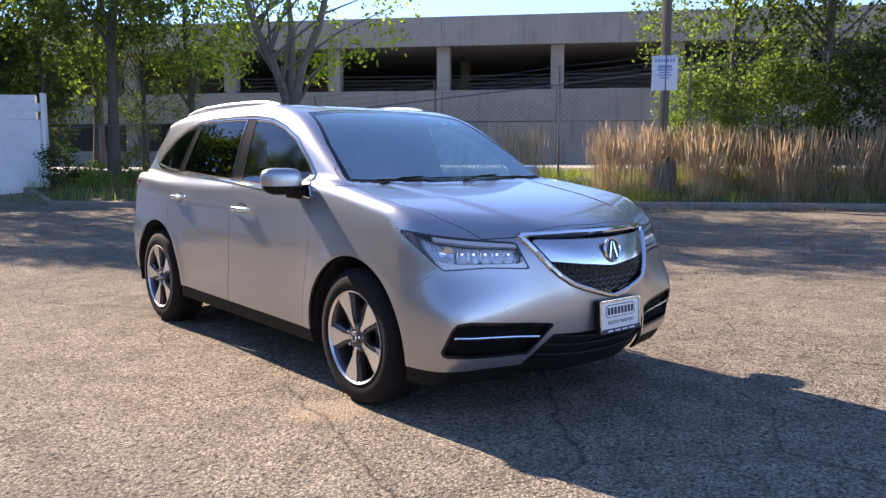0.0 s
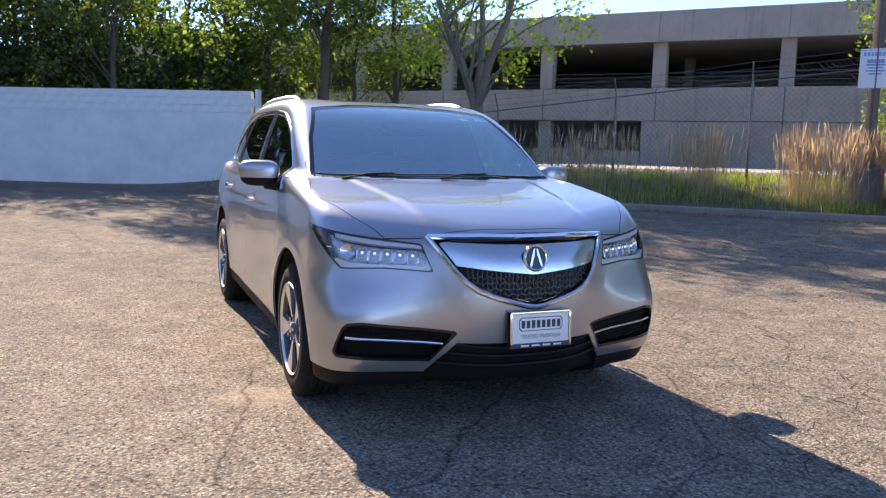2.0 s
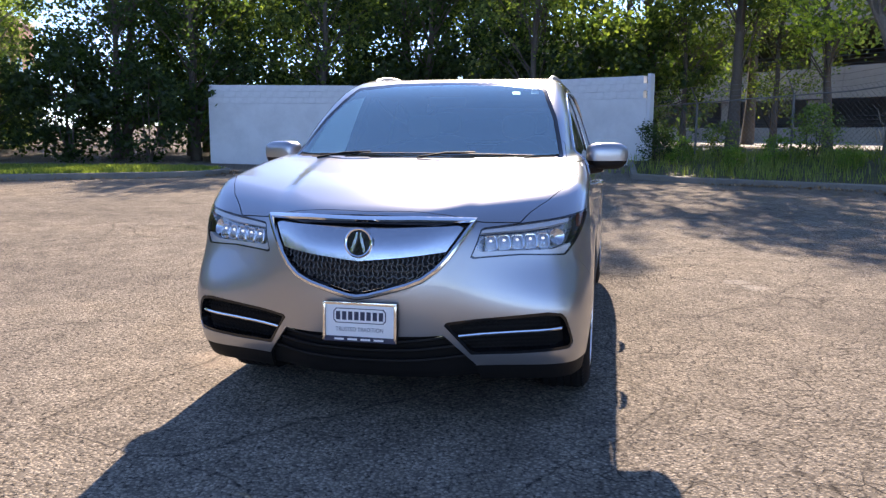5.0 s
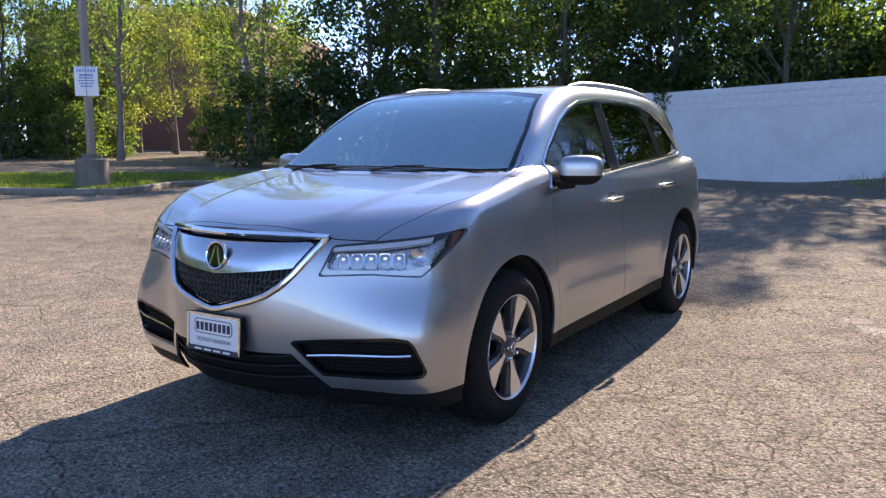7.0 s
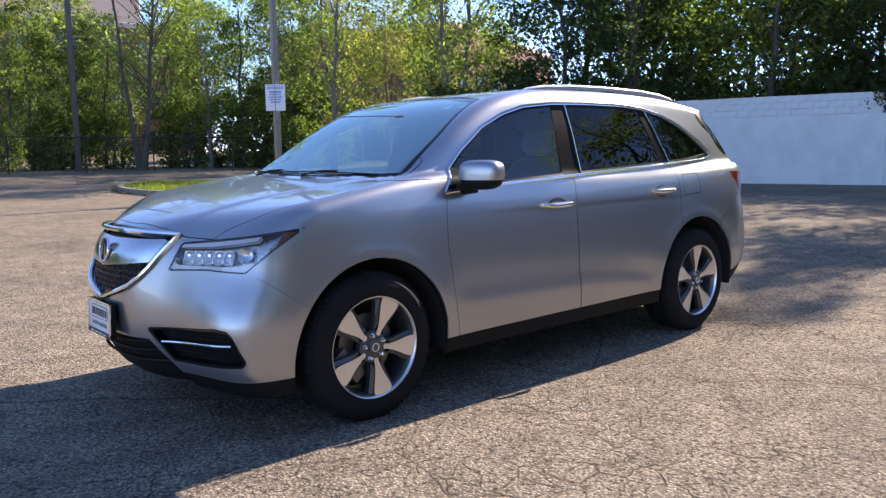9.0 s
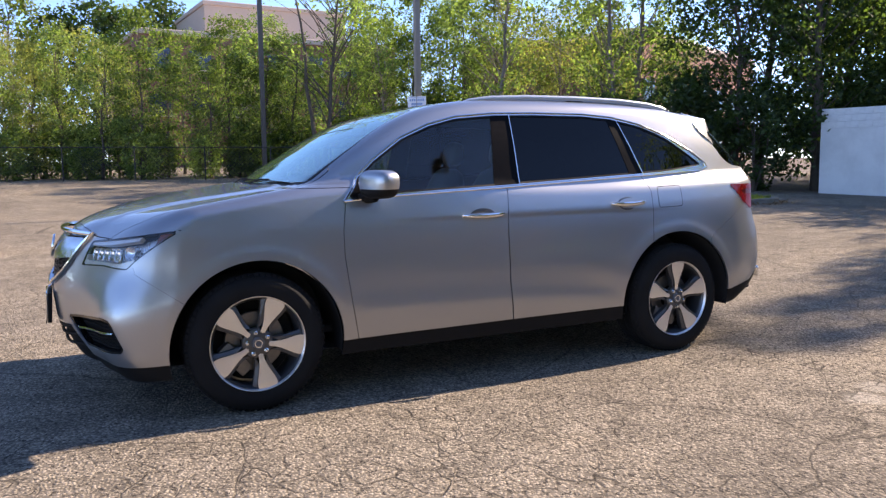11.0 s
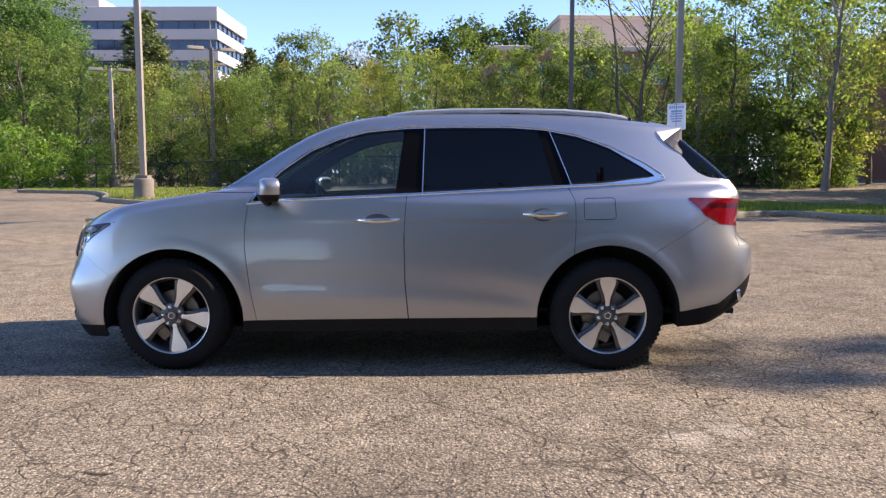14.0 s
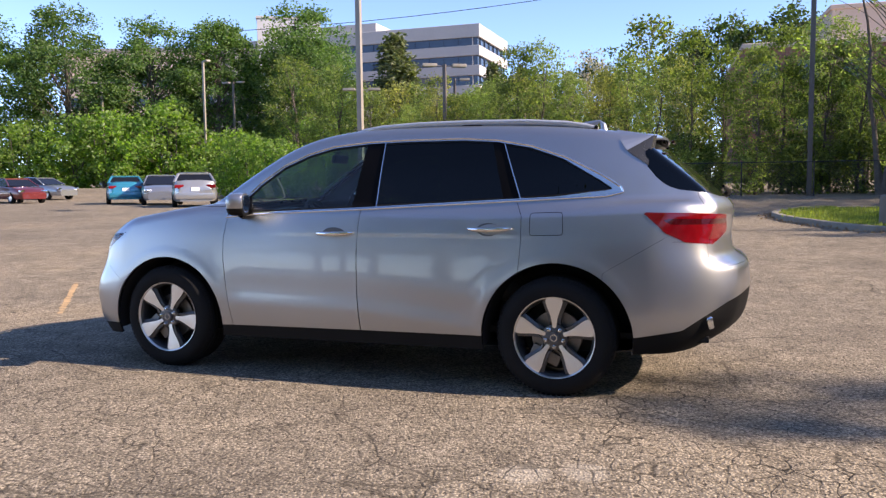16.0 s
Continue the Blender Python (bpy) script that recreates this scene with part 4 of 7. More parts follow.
def add_suv_fittings(car):
    for sign in (1, -1):
        flip = Matrix.Diagonal((1, sign, 1, 1))
        # mirrors
        mirror = empty("door_mirror", label="silver door mirror with a dark base")
        mirror.parent = car
        m = flip @ pose(0.745, 1.010, 1.176, 0, 0, 20)
        cap = blob(bmesh.new(), (0.076, 0.120, 0.078), m, 3.4, 28, 18)
        for v in cap.verts:
            w = m.inverted() @ v.co
            if w.x < -0.045:
                w.x = -0.045 - 0.12 * (-0.045 - w.x)
            w.y *= 1 - 0.18 * max(0, -w.z / 0.09)
            v.co = m @ w
        upper = cap.copy()
        bmesh.ops.bisect_plane(upper, geom=list(upper.verts) + list(upper.edges) + list(upper.faces), plane_co=m @ Vector((0, 0, -0.026)), plane_no=(0, 0, 1), clear_inner=True)
        bmesh.ops.bisect_plane(cap, geom=list(cap.verts) + list(cap.edges) + list(cap.faces), plane_co=m @ Vector((0, 0, -0.0262)), plane_no=(0, 0, 1), clear_outer=True)
        part("mirror_cap", upper, SILVER, mirror, "silver cap")
        part("mirror_base", cap, BLACK_TRIM, mirror, "dark lower shell")
        part("mirror_glass", blob(bmesh.new(), (0.004, 0.098, 0.060), m @ pose(-0.052, 0, 0.002), 3.4, 24, 12), CHROME, mirror, "mirror glass")
        arm = bmesh.new()
        tube(arm, [(flip @ Vector(p)) for p in ((0.76, 0.985, 1.105), (0.79, 0.92, 1.097), (0.81, 0.865, 1.095))], [0.030, 0.034, 0.042], 12, squash=0.55)
        part("mirror_arm", arm, BLACK_TRIM, mirror, "black arm")
        # door handles
        for x, z in ((0.063, 0.974), (-1.005, 1.011)):
            handle = empty("door_handle", label="chrome door handle over a dark dish painted as shade")
            handle.parent = car
            y0 = SIDE(z) + PLAN(x)
            pts = []
            for i in range(15):
                k = i / 14 * 2 - 1
                pts.append(flip @ Vector((x + 0.138 * k, y0 + 0.010 + 0.026 * (1 - k**4), z + 0.006 * k * k + 0.004 - 0.0025 * k)))
            part("grip", tube(bmesh.new(), pts, [0.007 + 0.011 * (1 - (abs(i - 7) / 7) ** 3) for i in range(15)], 10, squash=0.9), CHROME, handle, "chrome grip")
            nrm = normal_on((x, y0, z))
            rot = Matrix(((1, 0, 0), tuple(nrm.cross(Vector((1, 0, 0))).normalized()), tuple(nrm))).transposed().to_4x4()
            # no recess is cut: the dish's dark grey paints in its shade
            dish = bmesh.new()
            lathe(dish, ((0.001, -0.001), (0.5, 0.0005), (0.9, 0.002), (1.0, 0.0)), 28, flip @ Matrix.Translation((x + 0.005, y0, z + 0.004)) @ rot @ Matrix.Diagonal((0.085, 0.043, 1, 1)))
            part("hollow", dish, ALLOY_DARK, handle, "dark grey dish painted as the shade behind the grip")
        # roof rail
        rail = empty("roof_rail", label="silver roof rail")
        rail.parent = car
        path = [(flip @ Vector((x, 0.612 - 0.02 * ramp(-x, 1.0, 1.7), z))) for x, z in ((0.06, 1.642), (-0.02, 1.664), (-0.16, 1.682), (-0.42, 1.694), (-0.8, 1.696), (-1.17, 1.688), (-1.42, 1.670), (-1.55, 1.650), (-1.62, 1.632))]
        part("rail_bar", tube(bmesh.new(), path, [0.014, 0.020, 0.022, 0.022, 0.022, 0.022, 0.022, 0.020, 0.014], 12, squash=0.8), RAIL, rail, "satin silver bar")
        for k in (1, 4, 7):
            foot = path[k] - Vector((0, sign * 0.002, 0.022))
            part("rail_foot", boxed((0.14, 0.03, 0.05), Matrix.Translation(foot), 0.01), BLACK_TRIM, rail, "black foot")
        # wiper, exhaust tip, mud flap
        part("exhaust_tip", boxed((0.04, 0.17, 0.075), flip @ pose(-2.264, 0.750, 0.474, 0, 14, 36), 0.018, 3), CHROME, car, "chrome exhaust finisher")
        part("wheel_well_liner", well_liner(flip, 0), LINING, car, "black wheel well")
        part("wheel_well_liner", well_liner(flip, 1), LINING, car, "black wheel well")
    for y0, y1, x0, x1 in ((0.62, -0.02, 1.04, 1.165), (0.02, -0.62, 1.17, 1.05)):
        wiper = empty("wiper", label="black windshield wiper")
        wiper.parent = car
        blade, arm = bmesh.new(), bmesh.new()
        pts = []
        for k in np.linspace(0, 1, 9):
            y = y0 + (y1 - y0) * k
            x = 1.165 - PLAN_BOW * y * y
            z = float(ROOF(x + PLAN_BOW * y * y) - 0.02 * y * y) + 0.006
            pts.append((x, y, z))
        tube(blade, pts, 0.0038, 6)
        part("blade", blade, BLACK_TRIM, wiper)
        tube(arm, [(pts[4][0] + 0.01, pts[4][1], pts[4][2] + 0.010), (pts[6][0] + 0.025, pts[6][1], pts[6][2] + 0.006), (pts[8][0] + 0.05, pts[8][1], pts[8][2] - 0.02)], 0.005, 6)
        part("arm", arm, BLACK_TRIM, wiper)
    # spoiler over the rear window
    spoiler = empty("rear_spoiler", label="silver roof spoiler with black side fins")
    spoiler.parent = car
    rows = []
    bm = bmesh.new()
    for x, z, w, th in ((-1.70, 1.636, 0.600, 0.012), (-1.80, 1.625, 0.612, 0.02), (-1.88, 1.613, 0.611, 0.03), (-1.945, 1.602, 0.603, 0.032), (-1.962, 1.584, 0.598, 0.012)):
        top = [bm.verts.new((x + 0.10 * (1 - (y / w) ** 2) * -0.5, y, z - 0.012 * (y / 0.6) ** 4 - 0.008 * (y / 0.6) ** 2)) for y in np.linspace(-w, w, 21)]
        bot = [bm.verts.new((v.co.x, v.co.y, v.co.z - th)) for v in top]
        rows.append((top, bot))
    for (t0, b0), (t1, b1) in zip(rows, rows[1:]):
        for k in range(20):
            bm.faces.new((t0[k], t0[k + 1], t1[k + 1], t1[k]))
            bm.faces.new((b0[k], b1[k], b1[k + 1], b0[k + 1]))
        for k, o in ((0, 0), (20, 1)):
            q = (t0[k], t1[k], b1[k], b0[k])
            bm.faces.new(q if o else q[::-1])
    for k in range(20):
        bm.faces.new((rows[-1][0][k], rows[-1][0][k + 1], rows[-1][1][k + 1], rows[-1][1][k]))
    part("blade", bm, SILVER, spoiler, "silver blade")
    part("brake_lamp", boxed((0.02, 0.34, 0.018), pose(-2.045, 0, 1.562), 0.004), RED_DARK, spoiler, "high red brake lamp")
    for sign in (1, -1):
        tip = (-1.960, 0.606, 1.584)
        seam = ((-1.735, 0.600, 1.624), (-1.748, 0.632, 1.606), (-1.757, 0.662, 1.585), (-1.769, 0.691, 1.551), (-1.79, 0.704, 1.520), (-1.812, 0.711, 1.492))
        foot = ((-1.812, 0.711, 1.490), (-1.845, 0.716, 1.466), (-1.885, 0.719, 1.437), (-1.936, 0.720, 1.399))
        for name, edge, mat, label in (("spoiler_side", seam, SILVER, "silver end of the spoiler"), ("side_fin", foot, FIN_GREY, "dark grey fin beside the rear window")):
            plate = bmesh.new()
            outer = [plate.verts.new((x, sign * y, z)) for x, y, z in (*edge, tip)]
            inner = [plate.verts.new((x - 0.015, sign * (y - 0.05), z)) for x, y, z in (*edge, tip)]
            n = len(outer)
            for k in range(n - 2):
                plate.faces.new((outer[n - 1], outer[k], outer[k + 1]))
                plate.faces.new((inner[n - 1], inner[k + 1], inner[k]))
            for k in range(n):
                plate.faces.new((outer[k], inner[k], inner[(k + 1) % n], outer[(k + 1) % n]))
            bmesh.ops.recalc_face_normals(plate, faces=list(plate.faces))
            part(name, plate, mat, spoiler, label, smooth=False)
    rw = bmesh.new()
    tube(rw, [(-2.39, 0.0, 1.215), (-2.40, 0.05, 1.235), (-2.365, 0.36, 1.268)], [0.022, 0.014, 0.008], 8)
    part("rear_wiper", rw, BLACK_TRIM, car, "black rear wiper")
    fin = bmesh.new()
    prof = [(-1.33, 0.0, 1.672), (-1.45, 0.0, 1.700), (-1.545, 0.0, 1.725), (-1.565, 0.0, 1.70), (-1.57, 0.0, 1.655)]
    tube(fin, prof, [0.012, 0.026, 0.010, 0.022, 0.030], 10)
    part("antenna_fin", fin, SILVER, car, "silver shark fin antenna")
    # emblem on the grille
    emblem = empty("emblem", label="round chrome emblem on a dark disc")
    emblem.parent = car
    em = Matrix.Translation((2.338, 0.004, 0.846)) @ Matrix.Rotation(radians(90 - 10), 4, "Y") @ Matrix.Rotation(radians(90), 4, "Z") @ Matrix.Diagonal((1.0, 1.04, 1, 1))
    part("disc", disc(bmesh.new(), 0.058, 0.004, em), GLOSS_BLACK, emblem, "dark disc")
    part("ring", lathe(bmesh.new(), ((0.050, 0.0), (0.052, 0.010), (0.057, 0.012), (0.062, 0.008), (0.063, 0.0)), 40, em), CHROME, emblem, "chrome ring")
    for sx in (1, -1):
        part("prong", extruded(bmesh.new(), [(sx * x, y) for x, y in ((0.004, 0.042), (0.010, 0.042), (0.034, -0.034), (0.026, -0.042), (0.008, 0.010))][::sx], 0.010, em), CHROME, emblem, "chrome prong")
    # dealer plate
    plate = empty("licence_plate", label="white dealer plate in a black and chrome frame")
    plate.parent = car
    pm = Matrix.Translation((2.392, 0.020, 0.515)) @ Matrix.Rotation(radians(90 - 3), 4, "Y") @ Matrix.Rotation(radians(90), 4, "Z")
    part("plate_bracket", boxed((0.325, 0.165, 0.022), pm @ pose(0, 0, -0.016), 0.006), BLACK_TRIM, plate, "black bracket")
    part("plate_sheet", boxed((0.300, 0.150, 0.003), pm @ pose(0, 0, -0.002), 0.001), WHITE_PLASTIC, plate, "white plate")
    for x, y, w, h in ((0, 0.0785, 0.325, 0.012), (-0.157, 0, 0.011, 0.169), (0.157, 0, 0.011, 0.169), (0, -0.074, 0.325, 0.022)):
        part("plate_frame", boxed((w, h, 0.007), pm @ pose(x, y, 0.002), 0.002), CHROME if y >= 0 else INK, plate, "plate frame")
    part("plate_badge", extruded(bmesh.new(), [(0.040 * c * 2.9, 0.032 * s2 + 0.026) for c, s2 in ((-1, 0.6), (-0.9, 1), (0.9, 1), (1, 0.6), (1, -0.6), (0.9, -1), (-0.9, -1), (-1, -0.6))][::-1], 0.001, pm), INK, plate, "dark badge outline")
    part("plate_badge_face", extruded(bmesh.new(), [(0.0385 * c * 2.9, 0.0285 * s2 + 0.026) for c, s2 in ((-1, 0.6), (-0.9, 1), (0.9, 1), (1, 0.6), (1, -0.6), (0.9, -1), (-0.9, -1), (-1, -0.6))][::-1], 0.0014, pm), WHITE_PLASTIC, plate, "white badge face")
    for i in range(8):
        part("name_bar", boxed((0.019, 0.036, 0.002), pm @ pose(-0.0945 + i * 0.027, 0.026, 0.0015)), INK, plate, "dark bar")
    written("TRUSTED TRADITION", 0.026, INK_GREY, plate, pm @ pose(0, -0.033, 0.0012), "slogan", width=0.21)
    for i in range(4):
        part("dealer_bar", boxed((0.042, 0.008, 0.002), pm @ pose(-0.088 + i * 0.058, -0.074, 0.0062)), WHITE_PLASTIC, plate, "pale bar")
    # interior
    part("dashboard", dash_mesh(), LEATHER, car, "black dashboard")
    for y in (0.36, -0.36):
        add_seat(car, 0.02, y, 0.52, "black leather front seat")
        add_seat(car, -0.88, y * 1.05, 0.56, "black leather rear seat")
    wheel = empty("steering_wheel", label="black steering wheel")
    wheel.parent = car
    wm = pose(0.46, 0.37, 1.02, 0, -64, 0)
    ringm = bmesh.new()
    tube(ringm, [wm @ Vector((0.185 * math.cos(a), 0.185 * math.sin(a), 0)) for a in np.linspace(0, 2 * math.pi, 33)], 0.016, 8, cap=False)
    part("rim", ringm, LEATHER, wheel, "leather rim")
    part("airbag_pad", blob(bmesh.new(), (0.085, 0.095, 0.03), wm, 2.6), LEATHER, wheel, "black pad")
    for a in (0.2, math.pi - 0.2, math.pi * 1.5):
        part("spoke", tube(bmesh.new(), [wm @ Vector((0.05 * math.cos(a), 0.05 * math.sin(a), 0)), wm @ Vector((0.18 * math.cos(a), 0.18 * math.sin(a), 0))], [0.022, 0.012], 6, squash=0.5), GREY_PLASTIC, wheel, "grey spoke")
    part("inner_mirror", boxed((0.03, 0.24, 0.065), pose(0.48, 0.0, 1.50, 0, -12), 0.018, 3), BLACK_TRIM, car, "black inside mirror")
    part("cabin_floor", boxed((3.6, 1.5, 0.04), pose(-0.5, 0, 0.36), 0.01), LINING, car, "dark carpeted floor")
    # stickers at the top of the windshield
    for y, x, w, h in ((0.555, 0.455, 0.05, 0.07), (0.44, 0.485, 0.05, 0.05)):
        z = float(ROOF(x + PLAN_BOW * y * y) - 0.02 * y * y)
        nrm = normal_on((x, y, z))
        m = Matrix.Translation(Vector((x, y, z)) - nrm * 0.012) @ nrm.to_track_quat("Z", "X").to_matrix().to_4x4()
        part("windshield_sticker", boxed((h, w, 0.001), m), WHITE_PLASTIC, car, "small pale sticker")


def well_liner(flip, k):
    cx, cz, r = ARCHES[k]
    bm = bmesh.new()
    n = 28
    prof = ((0.55, r + 0.002), (0.86, r + 0.004), (0.945, r - 0.006))
    rows = []
    for y, rr in prof:
        rows.append([bm.verts.new(flip @ Vector((cx + rr * math.cos(a), y, cz + rr * math.sin(a)))) for a in np.linspace(math.radians(-9), math.radians(189), n)])
    for a, b in zip(rows, rows[1:]):
        for i in range(n - 1):
            bm.faces.new((a[i], a[i + 1], b[i + 1], b[i]))
    hub = [bm.verts.new(flip @ Vector((cx + r * math.cos(a), 0.55, cz + r * math.sin(a)))) for a in np.linspace(math.radians(-9), math.radians(189), n)]
    bm.faces.new(hub)
    bmesh.ops.recalc_face_normals(bm, faces=list(bm.faces))
    return bm


def dash_mesh():
    bm = bmesh.new()
    rows = []
    for y in np.linspace(-0.74, 0.74, 17):
        bump = 0.045 * math.exp(-(((y - 0.37) / 0.16) ** 2))
        sweep = 0.30 * y * y
        pts = ((1.05 - sweep, 1.10), (0.80 - sweep * 0.6, 1.115 + bump * 0.4), (0.64, 1.095 + bump), (0.585, 1.04 + bump * 0.5), (0.60, 0.90), (0.66, 0.70), (0.72, 0.50))
        rows.append([bm.verts.new((x, y, z)) for x, z in pts])
    for a, b in zip(rows, rows[1:]):
        for i in range(len(a) - 1):
            bm.faces.new((a[i], a[i + 1], b[i + 1], b[i]))
    bmesh.ops.recalc_face_normals(bm, faces=list(bm.faces))
    return bm


def add_seat(car, x, y, z, label):
    seat = empty("car_seat", label=label)
    seat.parent = car
    part("cushion", blob(bmesh.new(), (0.27, 0.24, 0.10), pose(x, y, z + 0.05, 0, -6), 3.2), LEATHER, seat)
    part("backrest", blob(bmesh.new(), (0.085, 0.235, 0.34), pose(x - 0.29, y, z + 0.40, 0, -17), 3.2), LEATHER, seat)
    part("headrest", blob(bmesh.new(), (0.045, 0.13, 0.09), pose(x - 0.415, y, z + 0.83, 0, -10), 3.0), LEATHER, seat)


def wheel_mesh_parts(hub):
    """Tyre, rim, spokes, nuts and brake under the hub; its axis is local z, the face looks up."""
    R, W = 0.367, 0.245
    prof = [(0.250, 0.004), (0.262, 0.008), (0.285, 0.012), (0.315, 0.010), (0.340, -0.002), (0.356, -0.022), (0.3635, -0.042)]
    x = -0.042
    while x > -W + 0.048:
        prof += [(R, x - 0.004), (R, x - 0.030), (R - 0.009, x - 0.032), (R - 0.009, x - 0.037)]
        x -= 0.036
    prof += [(0.3635, -W + 0.03), (0.350, -W + 0.012), (0.315, -W), (0.25, -W + 0.012)]
    tyre = part("tyre", lathe(bmesh.new(), prof, 72), RUBBER, hub, "black rubber tyre")
    lugs = bmesh.new()
    for k in range(72):
        a = 2 * math.pi * k / 72
        for rr, h in ((0.3600, -0.030),):
            box(lugs, (0.014, 0.018, 0.028), Matrix.Rotation(a, 4, "Z") @ pose(rr - 0.0085, 0, h, 0, 35, 0))
    tagged(part("tread_edge", lugs, RUBBER, tyre, "tread blocks on the shoulder", smooth=False), kind="stuff")
    rim = part("rim", lathe(bmesh.new(), ((0.252, 0.004), (0.250, 0.010), (0.246, 0.008), (0.240, -0.002), (0.232, -0.012), (0.226, -0.030), (0.222, -0.10), (0.232, -0.20), (0.25, -0.235)), 64), ALLOY_DARK, hub, "dark grey alloy barrel")
    part("rim_lip", lathe(bmesh.new(), ((0.2515, 0.005), (0.2495, 0.0115), (0.2455, 0.0100), (0.2395, -0.001)), 64), ALLOY, rim, "bright rim edge")
    for k in range(5):
        a = 2 * math.pi * k / 5
        m = Matrix.Rotation(a, 4, "Z")
        spoke, pocket = bmesh.new(), bmesh.new()
        rows = []
        for r, w, h in ((0.050, 0.013, -0.012), (0.090, 0.015, -0.008), (0.125, 0.023, -0.006), (0.160, 0.036, -0.004), (0.195, 0.050, -0.001), (0.220, 0.056, 0.001), (0.242, 0.054, 0.002)):
            rows.append([spoke.verts.new(m @ Vector((r, s * w, h - d))) for s, d in ((-1, 0.045), (-1, 0.006), (-0.93, 0.0), (0, -0.0015), (0.93, 0.0), (1, 0.006), (1, 0.045))])
        for p, q in zip(rows, rows[1:]):
            for i in range(6):
                f = spoke.faces.new((p[i], q[i], q[i + 1], p[i + 1]))
                f.material_index = 0 if i in (2, 3) else 1
        part("spoke", spoke, [ALLOY, ALLOY_DARK], rim, "machined silver spoke face", smooth=True)
        # grey webs at both flanks of the spoke
        for s in (1, -1):
            web = [(0.070, 0.032, -0.013), (0.12, 0.040, -0.020), (0.17, 0.056, -0.024), (0.222, 0.078, -0.018), (0.232, 0.058, -0.008), (0.195, 0.0502, -0.009), (0.160, 0.0362, -0.010), (0.110, 0.0190, -0.012)]
            vs = [pocket.verts.new(m @ Vector((r, s * w, h))) for r, w, h in web]
            pocket.faces.new(vs if s < 0 else vs[::-1])
            lo = [pocket.verts.new(m @ Vector((r, s * w, h - 0.03))) for r, w, h in web]
            for i in range(8):
                q = (vs[i], vs[(i + 1) % 8], lo[(i + 1) % 8], lo[i])
                pocket.faces.new(q)
        bmesh.ops.recalc_face_normals(pocket, faces=list(pocket.faces))
        part("spoke_web", pocket, ALLOY_DARK, rim, "dark grey spoke flank", smooth=False)
    part("hub_disc", lathe(bmesh.new(), ((0.001, -0.010), (0.060, -0.010), (0.078, -0.016), (0.082, -0.040)), 40), ALLOY_DARK, hub, "grey hub face")
    for k in range(5):
        a = 2 * math.pi * (k + 0.5) / 5
        m = Matrix.Rotation(a, 4, "Z") @ pose(0.057, 0, -0.012)
        nut = lathe(bmesh.new(), ((0.012, 0.0), (0.012, 0.006), (0.0095, 0.007), (0.0095, 0.020), (0.007, 0.023), (0.0005, 0.024)), 6, m)
        part("wheel_nut", nut, CHROME, hub, "chrome wheel nut", smooth=False)
    cap = part("centre_cap", lathe(bmesh.new(), ((0.034, -0.010), (0.033, 0.002), (0.030, 0.005), (0.0005, 0.007)), 32), GREY_PLASTIC, hub, "grey centre cap")
    part("cap_ring", lathe(bmesh.new(), ((0.016, 0.0065), (0.017, 0.0085), (0.021, 0.0085), (0.022, 0.006)), 28), CHROME, cap, "small chrome ring")
    part("brake_disc", lathe(bmesh.new(), ((0.075, -0.080), (0.155, -0.080), (0.157, -0.084), (0.157, -0.104), (0.155, -0.107), (0.075, -0.107)), 40), BRAKE, hub, "steel brake disc")
    part("brake_caliper", boxed((0.075, 0.19, 0.07), pose(0.135, 0.02, -0.085, 0, 0, 12), 0.015), BRAKE, hub, "grey brake caliper")
    part("wheel_back", lathe(bmesh.new(), ((0.001, -0.150), (0.22, -0.150)), 32), LINING, hub, "dark inside of the wheel")


suv = empty("suv", label="silver five-door SUV with dark rear windows, standing on asphalt", category="car")
build_suv(suv)
add_suv_fittings(suv)
WHEELS = ((1.412, 1, 29), (-1.414, 1, 54), (1.412, -1, 44), (-1.414, -1, 33))
for wx, sign, turn in WHEELS:
    wheel_ob = empty("wheel", label="black tyre on a five-spoke machined alloy rim")
    wheel_ob.parent = suv
    wheel_ob.matrix_local = pose(wx, sign * 0.955, 0.364, -90 * sign, 0, 0) @ pose(0, 0, 0, 0, 0, turn)
    wheel_mesh_parts(wheel_ob)

# ---- setting ----
def ground_z(x, y):
    """The lot dips gently towards the middle and climbs to the woods."""
    r = np.hypot(x, y)
    west = 1 - 0.45 * ramp(-np.asarray(x, float) - np.abs(y), 4, 12)
    z = 0.25 * ramp(r, 3.5, 13) * west
    z = z + 0.52 * ramp(-np.asarray(y, float), 13, 30) * (1 - ramp(x, 4, 16))
    z = z + 0.80 * ramp(r, 46, 68) * ramp(-np.asarray(y, float), 10, 25)
    z = z + 0.24 * ramp(x, 6, 15) * ramp(-np.asarray(y, float), 11, 19)
    s = -0.658 * np.asarray(x, float) + 0.753 * np.asarray(y, float)
    return z + 0.45 * ramp(s, 11.4, 13.6) + 0.25 * ramp(s, 14, 20)


def gz(x, y):
    return float(ground_z(x, y))


def strip_at(along, d, z=None):
    """A point in the plan by the kerb's own axes: along it, and d from the car."""
    x, y = 0.753 * along - 0.658 * d, 0.658 * along + 0.753 * d
    return Vector((x, y, gz(x, y) if z is None else z))


STRIP_TURN = math.degrees(math.atan2(0.658, 0.753))


